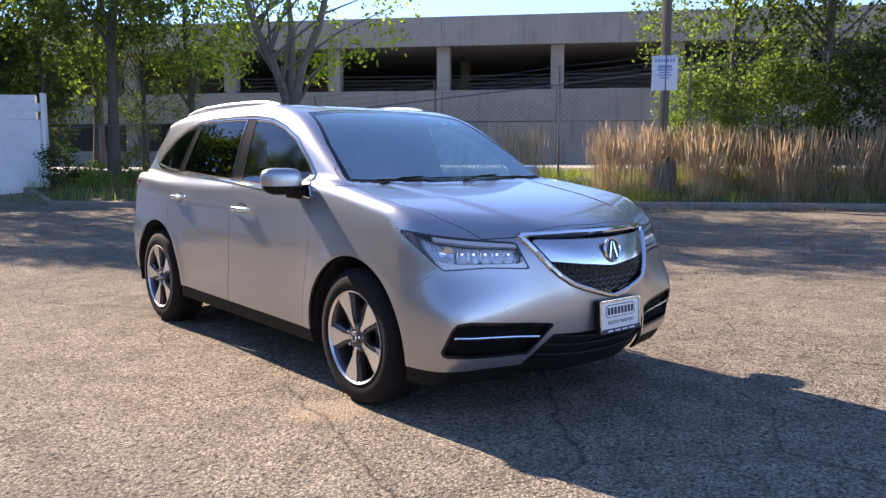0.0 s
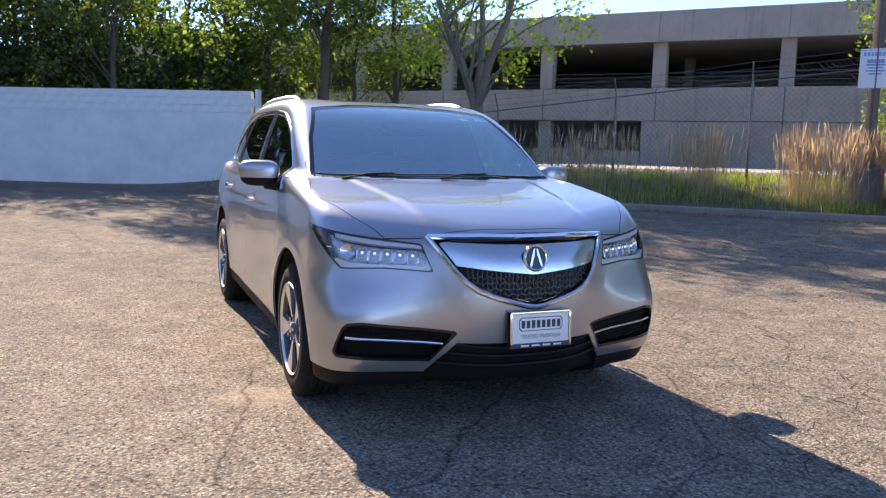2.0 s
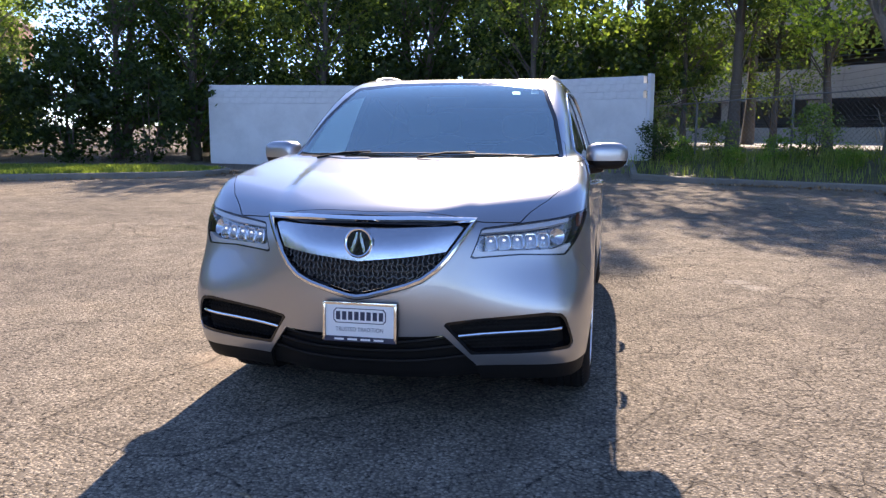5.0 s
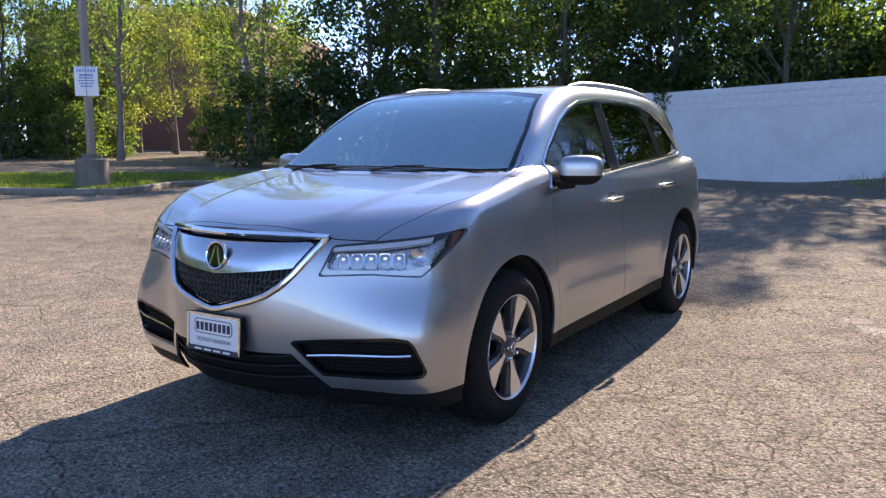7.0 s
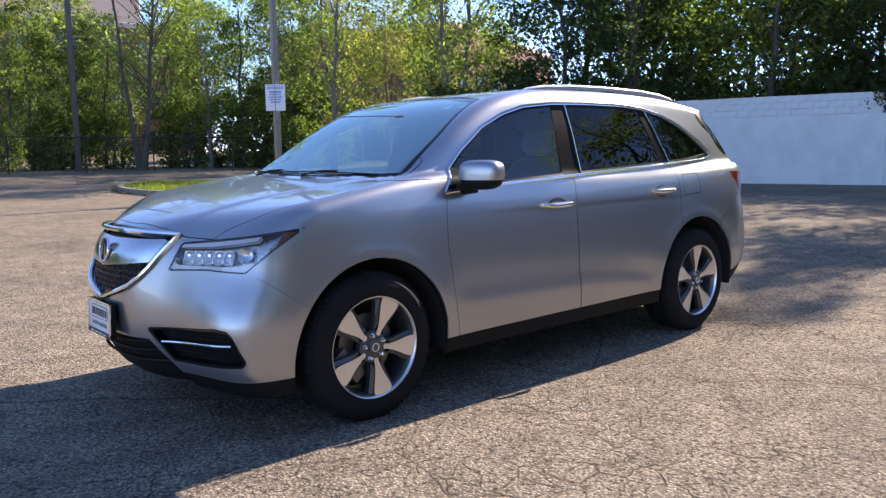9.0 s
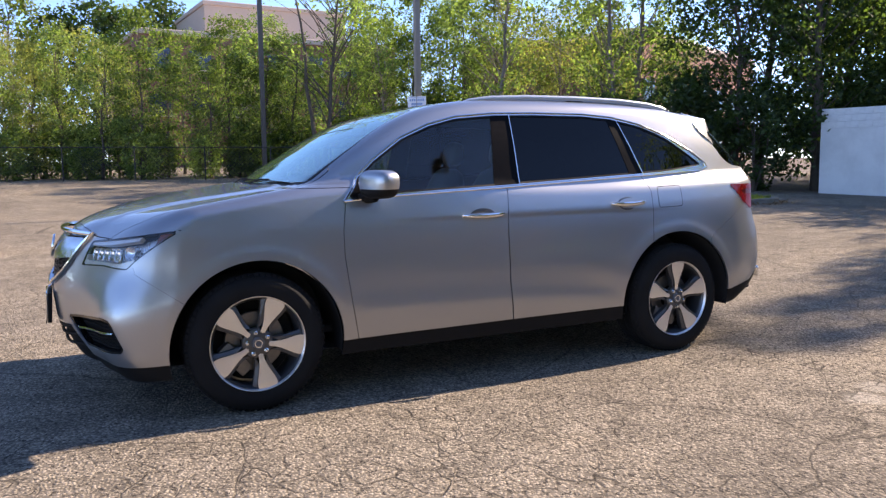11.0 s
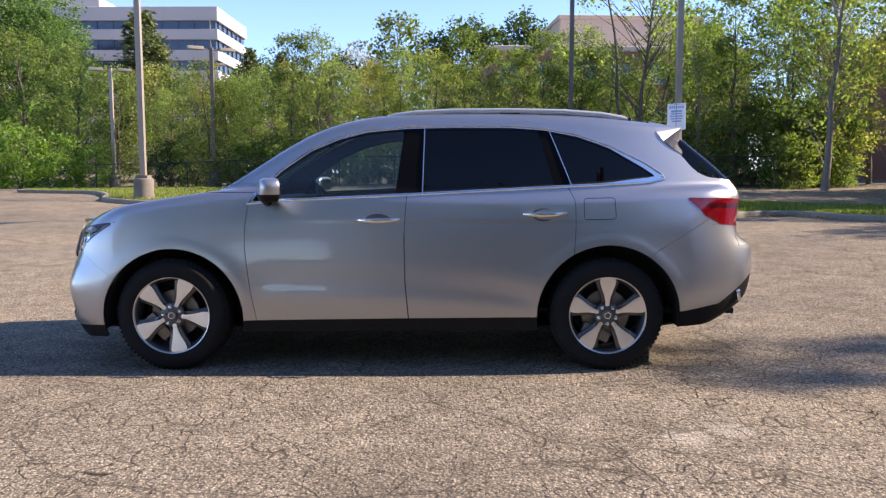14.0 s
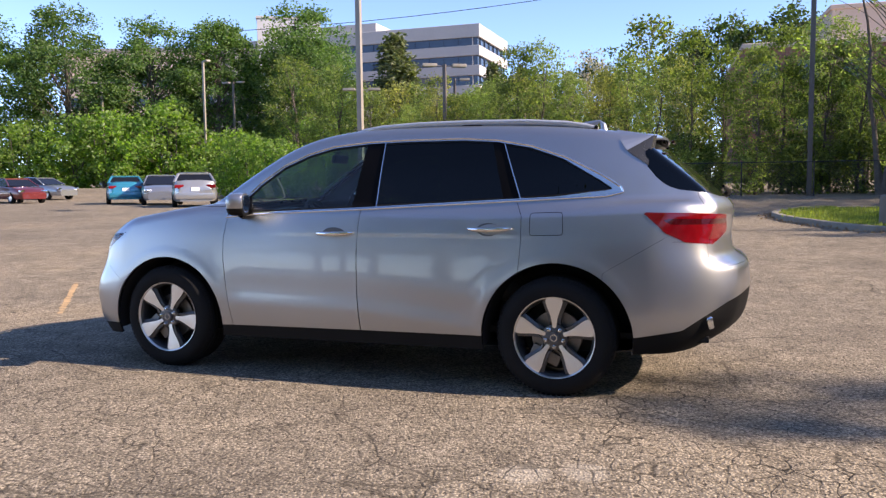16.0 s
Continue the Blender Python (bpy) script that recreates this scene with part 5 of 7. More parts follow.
def asphalt_material():
    m, nt, p = material("worn_asphalt")
    at = place(nt, True)
    warp = node(nt, "TexNoise", Scale=1.3, Detail=5.0)
    nt.links.new(at, warp.inputs["Vector"])
    add = nt.nodes.new("ShaderNodeVectorMath")
    add.operation = "MULTIPLY_ADD"
    add.inputs[1].default_value = (0.45, 0.45, 0.0)
    nt.links.new(warp.outputs["Color"], add.inputs[0])
    nt.links.new(at, add.inputs[2])
    flatten = nt.nodes.new("ShaderNodeVectorMath")
    flatten.operation = "MULTIPLY"
    flatten.inputs[1].default_value = (1, 1, 0)
    nt.links.new(add.outputs[0], flatten.inputs[0])
    stones = node(nt, "TexVoronoi", Scale=66.0)
    nt.links.new(at, stones.inputs["Vector"])
    cracks = node(nt, "TexVoronoi", Scale=6.4)
    cracks.feature = "DISTANCE_TO_EDGE"
    nt.links.new(flatten.outputs[0], cracks.inputs["Vector"])
    cracks_big = node(nt, "TexVoronoi", Scale=0.55)
    cracks_big.feature = "DISTANCE_TO_EDGE"
    nt.links.new(flatten.outputs[0], cracks_big.inputs["Vector"])
    base = ramped(nt, stones.outputs["Color"], (0.0, (0.155, 0.133, 0.101)), (0.30, (0.275, 0.236, 0.180)), (0.75, (0.365, 0.314, 0.239)), (1.0, (0.52, 0.447, 0.344)))
    base = mixed(nt, ramped(nt, stones.outputs["Distance"], (0.42, grey(0)), (0.62, grey(0.68))), base, (0.105, 0.092, 0.076))
    slow = noise_at(nt, at, 0.35, 5, 0.6)
    base = mixed(nt, 1.0, base, ramped(nt, slow, (0.30, (0.74, 0.74, 0.76)), (0.52, (1, 1, 1)), (0.72, (1.16, 1.12, 1.05))), "MULTIPLY")
    mid = noise_at(nt, at, 4.0, 4)
    base = mixed(nt, 1.0, base, ramped(nt, mid, (0.30, grey(0.76)), (0.70, grey(1.18))), "MULTIPLY")
    pits = noise_at(nt, at, 34.0, 3, 0.62)
    base = mixed(nt, ramped(nt, pits, (0.575, grey(0)), (0.62, grey(0.85))), base, (0.055, 0.048, 0.041))
    rough_edge = noise_at(nt, at, 5.0, 5, 0.7)
    for cx, cy, r, colour, amount in ((-1.54, 2.26, 0.12, (0.46, 0.42, 0.35), 0.42), (-1.80, 2.16, 0.11, (0.46, 0.42, 0.35), 0.36), (1.42, -1.12, 0.20, (0.42, 0.33, 0.23), 0.42), (-0.2, 2.9, 0.5, (0.08, 0.07, 0.06), 0.25), (2.9, 2.2, 0.8, (0.09, 0.08, 0.07), 0.2), (3.2, -2.4, 0.6, (0.09, 0.08, 0.07), 0.2)):
        dist = nt.nodes.new("ShaderNodeVectorMath")
        dist.operation = "DISTANCE"
        dist.inputs[1].default_value = (cx, cy, 0)
        nt.links.new(at, dist.inputs[0])
        wob = nt.nodes.new("ShaderNodeMath")
        wob.operation = "MULTIPLY_ADD"
        wob.inputs[1].default_value = -r * 1.6
        nt.links.new(rough_edge, wob.inputs[0])
        nt.links.new(dist.outputs["Value"], wob.inputs[2])
        base = mixed(nt, ramped(nt, wob.outputs[0], (0.0, grey(amount)), (max(r * 0.35, 0.02), grey(0))), base, colour)
    where = ramped(nt, noise_at(nt, at, 0.42, 3), (0.38, grey(0.15)), (0.56, grey(1)))
    split = nt.nodes.new("ShaderNodeSeparateXYZ")
    nt.links.new(add.outputs[0], split.inputs[0])
    tenth = nt.nodes.new("ShaderNodeMath")
    tenth.operation = "MULTIPLY_ADD"
    tenth.inputs[1].default_value, tenth.inputs[2].default_value = 0.1, 0.5
    nt.links.new(split.outputs["Y"], tenth.inputs[0])
    where = mixed(nt, 1.0, where, ramped(nt, tenth.outputs[0], (0.47, grey(0.15)), (0.63, grey(1))), "MULTIPLY")
    fine = mixed(nt, 1.0, ramped(nt, cracks.outputs["Distance"], (0.0, grey(0.95)), (0.016, grey(0.75)), (0.036, grey(0))), where, "MULTIPLY")
    wide = ramped(nt, cracks_big.outputs["Distance"], (0.0, grey(0.6)), (0.005, grey(0)))
    fine = mixed(nt, 1.0, fine, ramped(nt, noise_at(nt, at, 2.3, 4, 0.6), (0.43, grey(0.25)), (0.60, grey(1))), "MULTIPLY")
    crack = mixed(nt, 1.0, fine, wide, "LIGHTEN")
    nt.links.new(mixed(nt, crack, base, (0.020, 0.018, 0.016)), p.inputs["Base Color"])
    p.inputs["Roughness"].default_value = 0.92
    p.inputs["Specular IOR Level"].default_value = 0.06
    h = mixed(nt, crack, ramped(nt, stones.outputs["Distance"], (0.0, grey(1)), (0.6, grey(0.45))), (0, 0, 0))
    bumped(nt, p, mixed(nt, ramped(nt, pits, (0.56, grey(0)), (0.64, grey(0.9))), h, (0, 0, 0)), 0.85, 0.010)
    return m


def brick_wall_material():
    m, nt, p = material("white_painted_block")
    at = place(nt)
    slow = noise_at(nt, at, 1.2, 5, 0.65)
    c = ramped(nt, slow, (0.30, (0.66, 0.66, 0.65)), (0.6, (0.78, 0.78, 0.77)))
    stain = noise_at(nt, at, 7, 5, 0.7)
    c = mixed(nt, ramped(nt, stain, (0.66, grey(0)), (0.80, grey(0.5))), c, (0.32, 0.31, 0.29))
    nt.links.new(c, p.inputs["Base Color"])
    p.inputs["Roughness"].default_value = 0.75
    bumped(nt, p, noise_at(nt, at, 60, 4), 0.25, 0.004)
    return m


def concrete_material(name, dark, light, scale=1.0):
    m, nt, p = material(name)
    at = place(nt)
    slow, fine = noise_at(nt, at, 0.6 * scale, 5, 0.65), noise_at(nt, at, 14 * scale, 5, 0.7)
    c = mixed(nt, 0.35, ramped(nt, slow, (0.30, dark), (0.70, light)), ramped(nt, fine, (0.30, dark), (0.70, light)))
    st = nt.nodes.new("ShaderNodeMapping")
    st.inputs["Scale"].default_value = (3.0, 3.0, 0.25)
    nt.links.new(at, st.inputs["Vector"])
    c = mixed(nt, ramped(nt, noise_at(nt, st.outputs[0], 1.4, 4, 0.6), (0.56, grey(0)), (0.75, grey(0.45))), c, tuple(v * 0.5 for v in dark))
    nt.links.new(c, p.inputs["Base Color"])
    p.inputs["Roughness"].default_value = 0.85
    bumped(nt, p, fine, 0.3, 0.01)
    return m


ASPHALT = asphalt_material()
WALL_WHITE = brick_wall_material()
CONCRETE = concrete_material("garage_concrete", (0.36, 0.32, 0.27), (0.52, 0.47, 0.41))
KERB = concrete_material("kerb_concrete", (0.17, 0.155, 0.13), (0.30, 0.27, 0.22), 4)
PLINTH = concrete_material("plinth_concrete", (0.13, 0.115, 0.095), (0.22, 0.20, 0.17), 4)
GRASS_SOIL = concrete_material("grassy_soil", (0.05, 0.055, 0.02), (0.12, 0.11, 0.05), 3)
PATH_PALE = concrete_material("pale_path", (0.36, 0.33, 0.28), (0.50, 0.46, 0.40), 1)
OFFICE = plain("office_panel", (0.40, 0.375, 0.365), 0.7, 0, 0.06, 2)
OFFICE_GLASS = plain("office_glass", (0.05, 0.07, 0.10), 0.12, 0.3, 0.2, 1)
BRICK = plain("red_brick_far", (0.26, 0.12, 0.08), 0.85, 0, 0.15, 8)
TAN = plain("tan_panel_far", (0.55, 0.43, 0.34), 0.8, 0, 0.06, 4)
GALV = plain("galvanised_steel", (0.19, 0.19, 0.185), 0.5, 0.7, 0.15, 40)
POLE_BROWN = plain("brown_pole_paint", (0.13, 0.11, 0.095), 0.5, 0.2, 0.15, 30)
POLE_PALE = plain("pale_pole_paint", (0.30, 0.27, 0.225), 0.5, 0.2, 0.1, 30)
SIGN_WHITE = plain("sign_white", (0.74, 0.76, 0.80), 0.4, 0, 0.04, 20)
SIGN_BLUE = plain("sign_blue", (0.22, 0.34, 0.56), 0.45)
BARK = plain("bark", (0.11, 0.09, 0.07), 0.9, 0, 0.35, 14, 0.5)
BARK_PALE = plain("pale_bark", (0.20, 0.17, 0.14), 0.9, 0, 0.3, 14, 0.5)
LEAF_DEEP = leaf_material("deep_green_leaves", (0.030, 0.052, 0.022), (0.085, 0.125, 0.042), 0.5)
LEAF_MID = leaf_material("green_leaves", (0.058, 0.086, 0.032), (0.21, 0.25, 0.08), 0.62)
LEAF_LIGHT = leaf_material("light_green_leaves", (0.098, 0.130, 0.046), (0.295, 0.345, 0.115), 0.6, (1.5, 1.85, 0.8))
LEAF_YELLOW = leaf_material("yellow_green_leaves", (0.150, 0.158, 0.052), (0.385, 0.375, 0.12), 0.58, (1.5, 1.7, 0.8))
LEAF_TREE = leaf_material("full_green_leaves", (0.042, 0.086, 0.030), (0.17, 0.265, 0.082), 0.5, (1.55, 1.9, 0.72))
LEAF_BUSH = leaf_material("bright_green_leaves", (0.085, 0.155, 0.034), (0.24, 0.355, 0.078), 0.6)
# brightest leaf tones: sunlight missing on this crown is put into the colour
LEAF_MAPLE = leaf_material("maple_leaves", (0.15, 0.19, 0.035), (0.42, 0.46, 0.08), 0.75)
LEAF_PALE = leaf_material("pale_leaves", (0.26, 0.25, 0.17), (0.50, 0.47, 0.34), 0.5, (1.2, 1.2, 0.9))
CONIFER = leaf_material("conifer_needles", (0.05, 0.068, 0.034), (0.17, 0.19, 0.09), 0.3)
GRASS = leaf_material("grass_blades", (0.12, 0.16, 0.035), (0.33, 0.36, 0.10), 0.45)
WEED = leaf_material("weed_blades", (0.15, 0.19, 0.05), (0.40, 0.42, 0.14), 0.5)
REED = leaf_material("dry_reed", (0.36, 0.275, 0.185), (0.72, 0.585, 0.42), 0.45, (1.25, 1.1, 0.8))
LITTER = leaf_material("dry_litter", (0.20, 0.13, 0.07), (0.50, 0.35, 0.20), 0.15, (1.1, 1.0, 0.8))


def structure(name, bm, mat, label, category="", smooth=False):
    ob = part(name, bm, mat, None, label, smooth)
    return tagged(ob, kind="structure", category=category)


def build_ground():
    bm = bmesh.new()
    radii = [0.0] + [1.0 * 1.0 + 0.75 * i for i in range(34)] + [28 * 1.13**i for i in range(30)]
    seg = 120
    rows = []
    for r in radii[1:]:
        rows.append([bm.verts.new((r * math.cos(a), r * math.sin(a), gz(r * math.cos(a), r * math.sin(a)))) for a in (2 * math.pi * k / seg for k in range(seg))])
    c = bm.verts.new((0, 0, gz(0, 0)))
    for k in range(seg):
        bm.faces.new((c, rows[0][k], rows[0][(k + 1) % seg]))
    for a, b in zip(rows, rows[1:]):
        for k in range(seg):
            bm.faces.new((a[k], b[k], b[(k + 1) % seg], a[(k + 1) % seg]))
    structure("ground", bm, ASPHALT, "worn grey-brown asphalt lot with fine cracks", "asphalt", True)


def kerbed(name, outline, label, soil, height=0.135, width=0.16, lift=0.0):
    """A bed with a concrete kerb round it; the outline runs anticlockwise."""
    pts = [Vector((x, y)) for x, y in outline]
    n = len(pts)
    inner = []
    for i in range(n):
        a, b, c = pts[i - 1], pts[i], pts[(i + 1) % n]
        n0, n1 = (b - a).normalized(), (c - b).normalized()
        nn = (Vector((-n0.y, n0.x)) + Vector((-n1.y, n1.x)))
        nn.normalize()
        inner.append(b + nn * width)
    bm = bmesh.new()
    def ring(ps, dz):
        return [bm.verts.new((p.x, p.y, gz(p.x, p.y) + dz)) for p in ps]
    mid = [a.lerp(b, 0.12) for a, b in zip(pts, inner)]
    rings = [ring(pts, -0.12), ring(pts, height - 0.02), ring(mid, height), ring(inner, height), ring(inner, height - 0.06)]
    for a, b in zip(rings, rings[1:]):
        for k in range(n):
            bm.faces.new((a[k], a[(k + 1) % n], b[(k + 1) % n], b[k]))
    kerb = structure("kerb_" + name, bm, KERB, "weathered concrete kerb", "kerb")
    top = bmesh.new()
    vs = [top.verts.new((p.x, p.y, 0)) for p in inner]
    f = top.faces.new(vs)
    bmesh.ops.triangulate(top, faces=[f])
    for _ in range(3):
        long = [e for e in top.edges if e.calc_length() > 1.2]
        if long:
            bmesh.ops.subdivide_edges(top, edges=long, cuts=1)
            bmesh.ops.triangulate(top, faces=list(top.faces))
    for v in top.verts:
        v.co.z = gz(v.co.x, v.co.y) + height - 0.03 + 0.03 * noise.noise(Vector((v.co.x, v.co.y, 0)))
    structure("bed_" + name, top, soil, label, "grass", True)
    return inner


def smooth_loop(pts, steps=6):
    out = []
    n = len(pts)
    for i in range(n):
        p0, p1, p2, p3 = (Vector(pts[(i + k) % n]) for k in (-1, 0, 1, 2))
        for k in range(steps):
            t = k / steps
            out.append(0.5 * (2 * p1 + (p2 - p0) * t + (2 * p0 - 5 * p1 + 4 * p2 - p3) * t * t + (3 * p1 - p0 - 3 * p2 + p3) * t**3))
    return [(p.x, p.y) for p in out]


def build_white_wall():
    wall = empty("wall_white", label="white painted block wall, flaking near the top", category="wall")
    tagged(wall, kind="structure")
    runs = (((-19.7, -12.5), (-21.4, -5.2)), ((-21.4, -5.2), (-17.35, 1.95)))
    block = mesh_of("block", *block_geometry(), WALL_WHITE)
    top_z = 2.86
    for a, b in runs:
        a, b = Vector(a), Vector(b)
        d = (b - a).normalized()
        nrm = Vector((d.y, -d.x))
        length = (b - a).length
        turn = math.atan2(d.y, d.x)
        # the core carries the paint; the top courses are blocks of their own
        bm = boxed((length, 0.22, top_z - 0.62 + 0.4), Matrix.Translation(((a + b) / 2).to_3d() + Vector((0, 0, (top_z - 0.62 - 0.4) / 2))) @ Matrix.Rotation(turn, 4, "Z"))
        part("wall_core", bm, WALL_WHITE, wall, "white painted wall face", smooth=False)
        n = int(length / 0.41)
        for row in range(3):
            z = top_z - 0.62 + 0.105 + row * 0.205
            for i in range(n):
                x = (i + 0.5 + (0.25 if row % 2 else -0.25 if 0 < i else 0)) * length / n
                x = min(max(x, 0.2), length - 0.2)
                ob = new("block", block)
                ob.parent = wall
                jit = random.uniform(-0.0015, 0.0015)
                ob.matrix_local = Matrix.Translation((a + d * x + nrm * jit).to_3d() + Vector((0, 0, z + random.uniform(-0.003, 0.003)))) @ Matrix.Rotation(turn, 4, "Z") @ Matrix.Diagonal((length / n * 0.994, 0.22, 0.203, 1))
    part("end_pier", boxed((0.10, 0.23, top_z + 0.40), Matrix.Translation((-17.31, 2.01, (top_z - 0.35) / 2 + 0.02)) @ Matrix.Rotation(math.atan2(7.15, 4.05), 4, "Z"), 0.01), WALL_WHITE, wall, "white end pier", smooth=False)


def block_geometry():
    bm = boxed((1, 1, 1), Matrix(), 0.03, 1)
    v = [tuple(p.co) for p in bm.verts]
    f = [[q.index for q in g.verts] for g in bm.faces] if bm.verts.index_update() is None else []
    bm.free()
    return v, f


def build_garage():
    g = empty("parking_garage", label="weathered grey concrete parking garage with open decks", category="parking garage")
    m = Matrix.Translation(strip_at(0, 31, 0)) @ Matrix.Rotation(radians(STRIP_TURN), 4, "Z")
    lo, hi = -52.0, 38.0
    def slab(name, x0, x1, z0, z1, y0=0.0, y1=0.35, label="", bevel=0.02):
        return part(name, boxed((x1 - x0, y1 - y0, z1 - z0), m @ pose((x0 + x1) / 2, (y0 + y1) / 2, (z0 + z1) / 2), bevel, 1), CONCRETE, g, label, smooth=False)
    edges = [-4.36 + 5.24 * k for k in range(-9, 9)]
    for x0, x1 in zip(edges, edges[1:]):
        slab("parapet_panel", x0 + 0.004, x1 - 0.004, 6.32, 7.64, -0.10, 0.25, "concrete parapet panel")
        slab("spandrel_panel", x0 + 0.012, x1 - 0.012, 2.90, 4.33, -0.10, 0.25, "concrete spandrel panel")
        if x1 < -4.0:
            slab("base_panel", x0 + 0.012, x1 - 0.012 - (0.6 if x1 > -5 else 0), 0.0, 1.56, -0.10, 0.25, "concrete base panel")
            slab("base_column", x1 - 0.30, x1 + 0.30, 0.0, 2.89, 0.26, 0.85, "square concrete column")
        else:
            slab("base_wall", x0 + 0.012 - (0.6 if x0 < -4 else 0), x1 - 0.012, 0.0, 2.885, -0.06, 0.25, "plain concrete base wall")
        slab("column", x1 - 0.30, x1 + 0.30, 2.95, 6.34, 0.26, 0.85, "square concrete column")
    for z in (1.3, 4.1, 6.8):
        slab("deck_slab", lo, hi, z - 0.28, z, 0.26, 17, "concrete deck slab")
    slab("back_wall", lo, hi, 0, 7.0, 17, 17.3, "rear wall")
    for x in (lo - 0.3, hi):
        slab("side_wall", x, x + 0.3, 0, 7.64, -0.1, 17.3, "side wall")
    for x in edges[1:-1:2]:
        slab("inner_column", x - 0.25, x + 0.25, 0, 6.6, 8, 8.5, "inner column")
    for z in (4.50, 4.68, 4.86, 5.04, 1.74, 1.92, 2.10):
        part("barrier_cable", tube(bmesh.new(), [m @ Vector((x, 0.5, z - 0.02 * (i % 2))) for i, x in enumerate(edges)], 0.016, 5), GALV, g, "steel barrier cable")


def build_fence():
    """Chain link with barbed wire on leaning arms."""
    fence = empty("chain_link_fence", label="grey chain link fence with barbed wire arms", category="fence")
    posts = [-16.5 + 2.96 * i for i in range(11)]
    def top(a):
        return 2.92 + 0.105 * a if a > -6 else 2.92 - 0.63 + 0.03 * (a + 6)
    tops = []
    for a in posts:
        base = strip_at(a, 13.5)
        t = top(a)
        bm = bmesh.new()
        tube(bm, [base - Vector((0, 0, 0.15)), strip_at(a, 13.5, t - 0.05)], 0.030, 8)
        tube(bm, [strip_at(a, 13.5, t - 0.06), strip_at(a, 13.25, t + 0.34)], 0.018, 6)
        part("post", bm, GALV, fence)
        tops.append(t)
    for name, d, dz, r in (("top_rail", 13.5, -0.06, 0.016), ("barbed_wire", 13.42, 0.07, 0.004), ("barbed_wire", 13.34, 0.20, 0.004), ("barbed_wire", 13.26, 0.33, 0.004)):
        bm = bmesh.new()
        pts = []
        for i in range(len(posts) - 1):
            for k in range(4):
                a = posts[i] + 2.96 * k / 4
                sag = 0.03 * (k / 4) * (1 - k / 4) * (0 if name == "top_rail" else 4)
                pts.append(strip_at(a, d, top(a) + dz - sag))
        tube(bm, pts, r, 5)
        part(name, bm, GALV, fence)
    mesh = bmesh.new()
    step = 0.125
    a = -16.5
    while a < 12.5:
        for s in (1, -1):
            z0, z1 = strip_at(a, 13.5).z + 0.05, top(a) - 0.1
            h = z1 - z0
            p = strip_at(a, 13.5 + 0.004 * s, z0)
            q = strip_at(a + s * h, 13.5 + 0.004 * s, z1)
            tube(mesh, [p, q], 0.0035, 3, cap=False)
        a += step
    part("wire_mesh", mesh, GALV, fence, "chain link wire mesh", smooth=False)


def build_sign(parent, m, w, h, bars):
    sign = empty("parking_sign", label="white parking notice board with blue lettering")
    sign.parent = parent
    part("panel", boxed((w, 0.006, h), m, 0.002), SIGN_WHITE, sign, "white panel")
    part("sign_border", boxed((w * 0.94, 0.002, h * 0.015), m @ pose(0, -0.0045, h * 0.46)), SIGN_BLUE, sign, "blue line")
    z = h * 0.36
    for n, (bw, bh) in enumerate(bars):
        if n == 0:
            continue
        z -= bh * 1.9
        part("text_bar", boxed((w * bw, 0.002, bh), m @ pose(0, -0.0045, z)), SIGN_BLUE, sign, "blue bar")
    for n in range(7):
        part("heading_bar", boxed((w * 0.085, 0.002, h * 0.10), m @ pose(w * (n - 3) * 0.118, -0.0045, h * 0.36)), SIGN_BLUE, sign, "blue bar")
    return sign


def build_lamp_post(at, height, radius, mat, label, heads=(0,), plinth=0.75, head_len=0.75, pr=0.30):
    post = empty("street_lamp", Matrix.Translation(at), label=label, category="street lamp")
    if plinth:
        base = lathe(bmesh.new(), ((pr * 1.03, -0.2), (pr * 1.03, 0.02), (pr, plinth - 0.03), (pr - 0.03, plinth), (0.001, plinth)), 24)
        part("plinth", base, PLINTH, post, "round concrete base")
        part("base_plate", boxed((radius * 4.4, radius * 4.4, 0.09), pose(0, 0, plinth + 0.045), 0.012), PLINTH, post, "square foot")
    part("pole", boxed((radius * 2, radius * 2, height - plinth), pose(0, 0, (height + plinth) / 2), 0.012), mat, post, "square pole")
    for a in heads:
        arm = pose(0, 0, height - 0.12, 0, 0, a)
        part("arm", tube(bmesh.new(), [arm @ Vector((0, 0, 0)), arm @ Vector((0.45, 0, 0.03))], 0.03, 6), mat, post)
        part("lamp_head", boxed((head_len, 0.36, 0.16), arm @ pose(0.40 + head_len / 2, 0, 0.05), 0.03), POLE_PALE, post, "box lamp head")
    return post


# ---- trees ----
def leaf_fan(points, faces, at, size, rng, droop=0.3):
    """One small pointed leaf, two faces bent along its rib."""
    d = Vector((rng.gauss(0, 1), rng.gauss(0, 1), rng.gauss(0, 0.7) - droop)).normalized()
    s = d.cross(Vector((rng.gauss(0, 1), rng.gauss(0, 1), rng.gauss(0, 1)))).normalized()
    n = d.cross(s)
    k = len(points)
    a, b = at, at + d * size
    m = at + d * size * 0.45
    w = size * rng.uniform(0.28, 0.40)
    points += [tuple(a), tuple(m + s * w + n * w * 0.3), tuple(b), tuple(m - s * w + n * w * 0.3)]
    faces.append((k, k + 1, k + 2, k + 3))


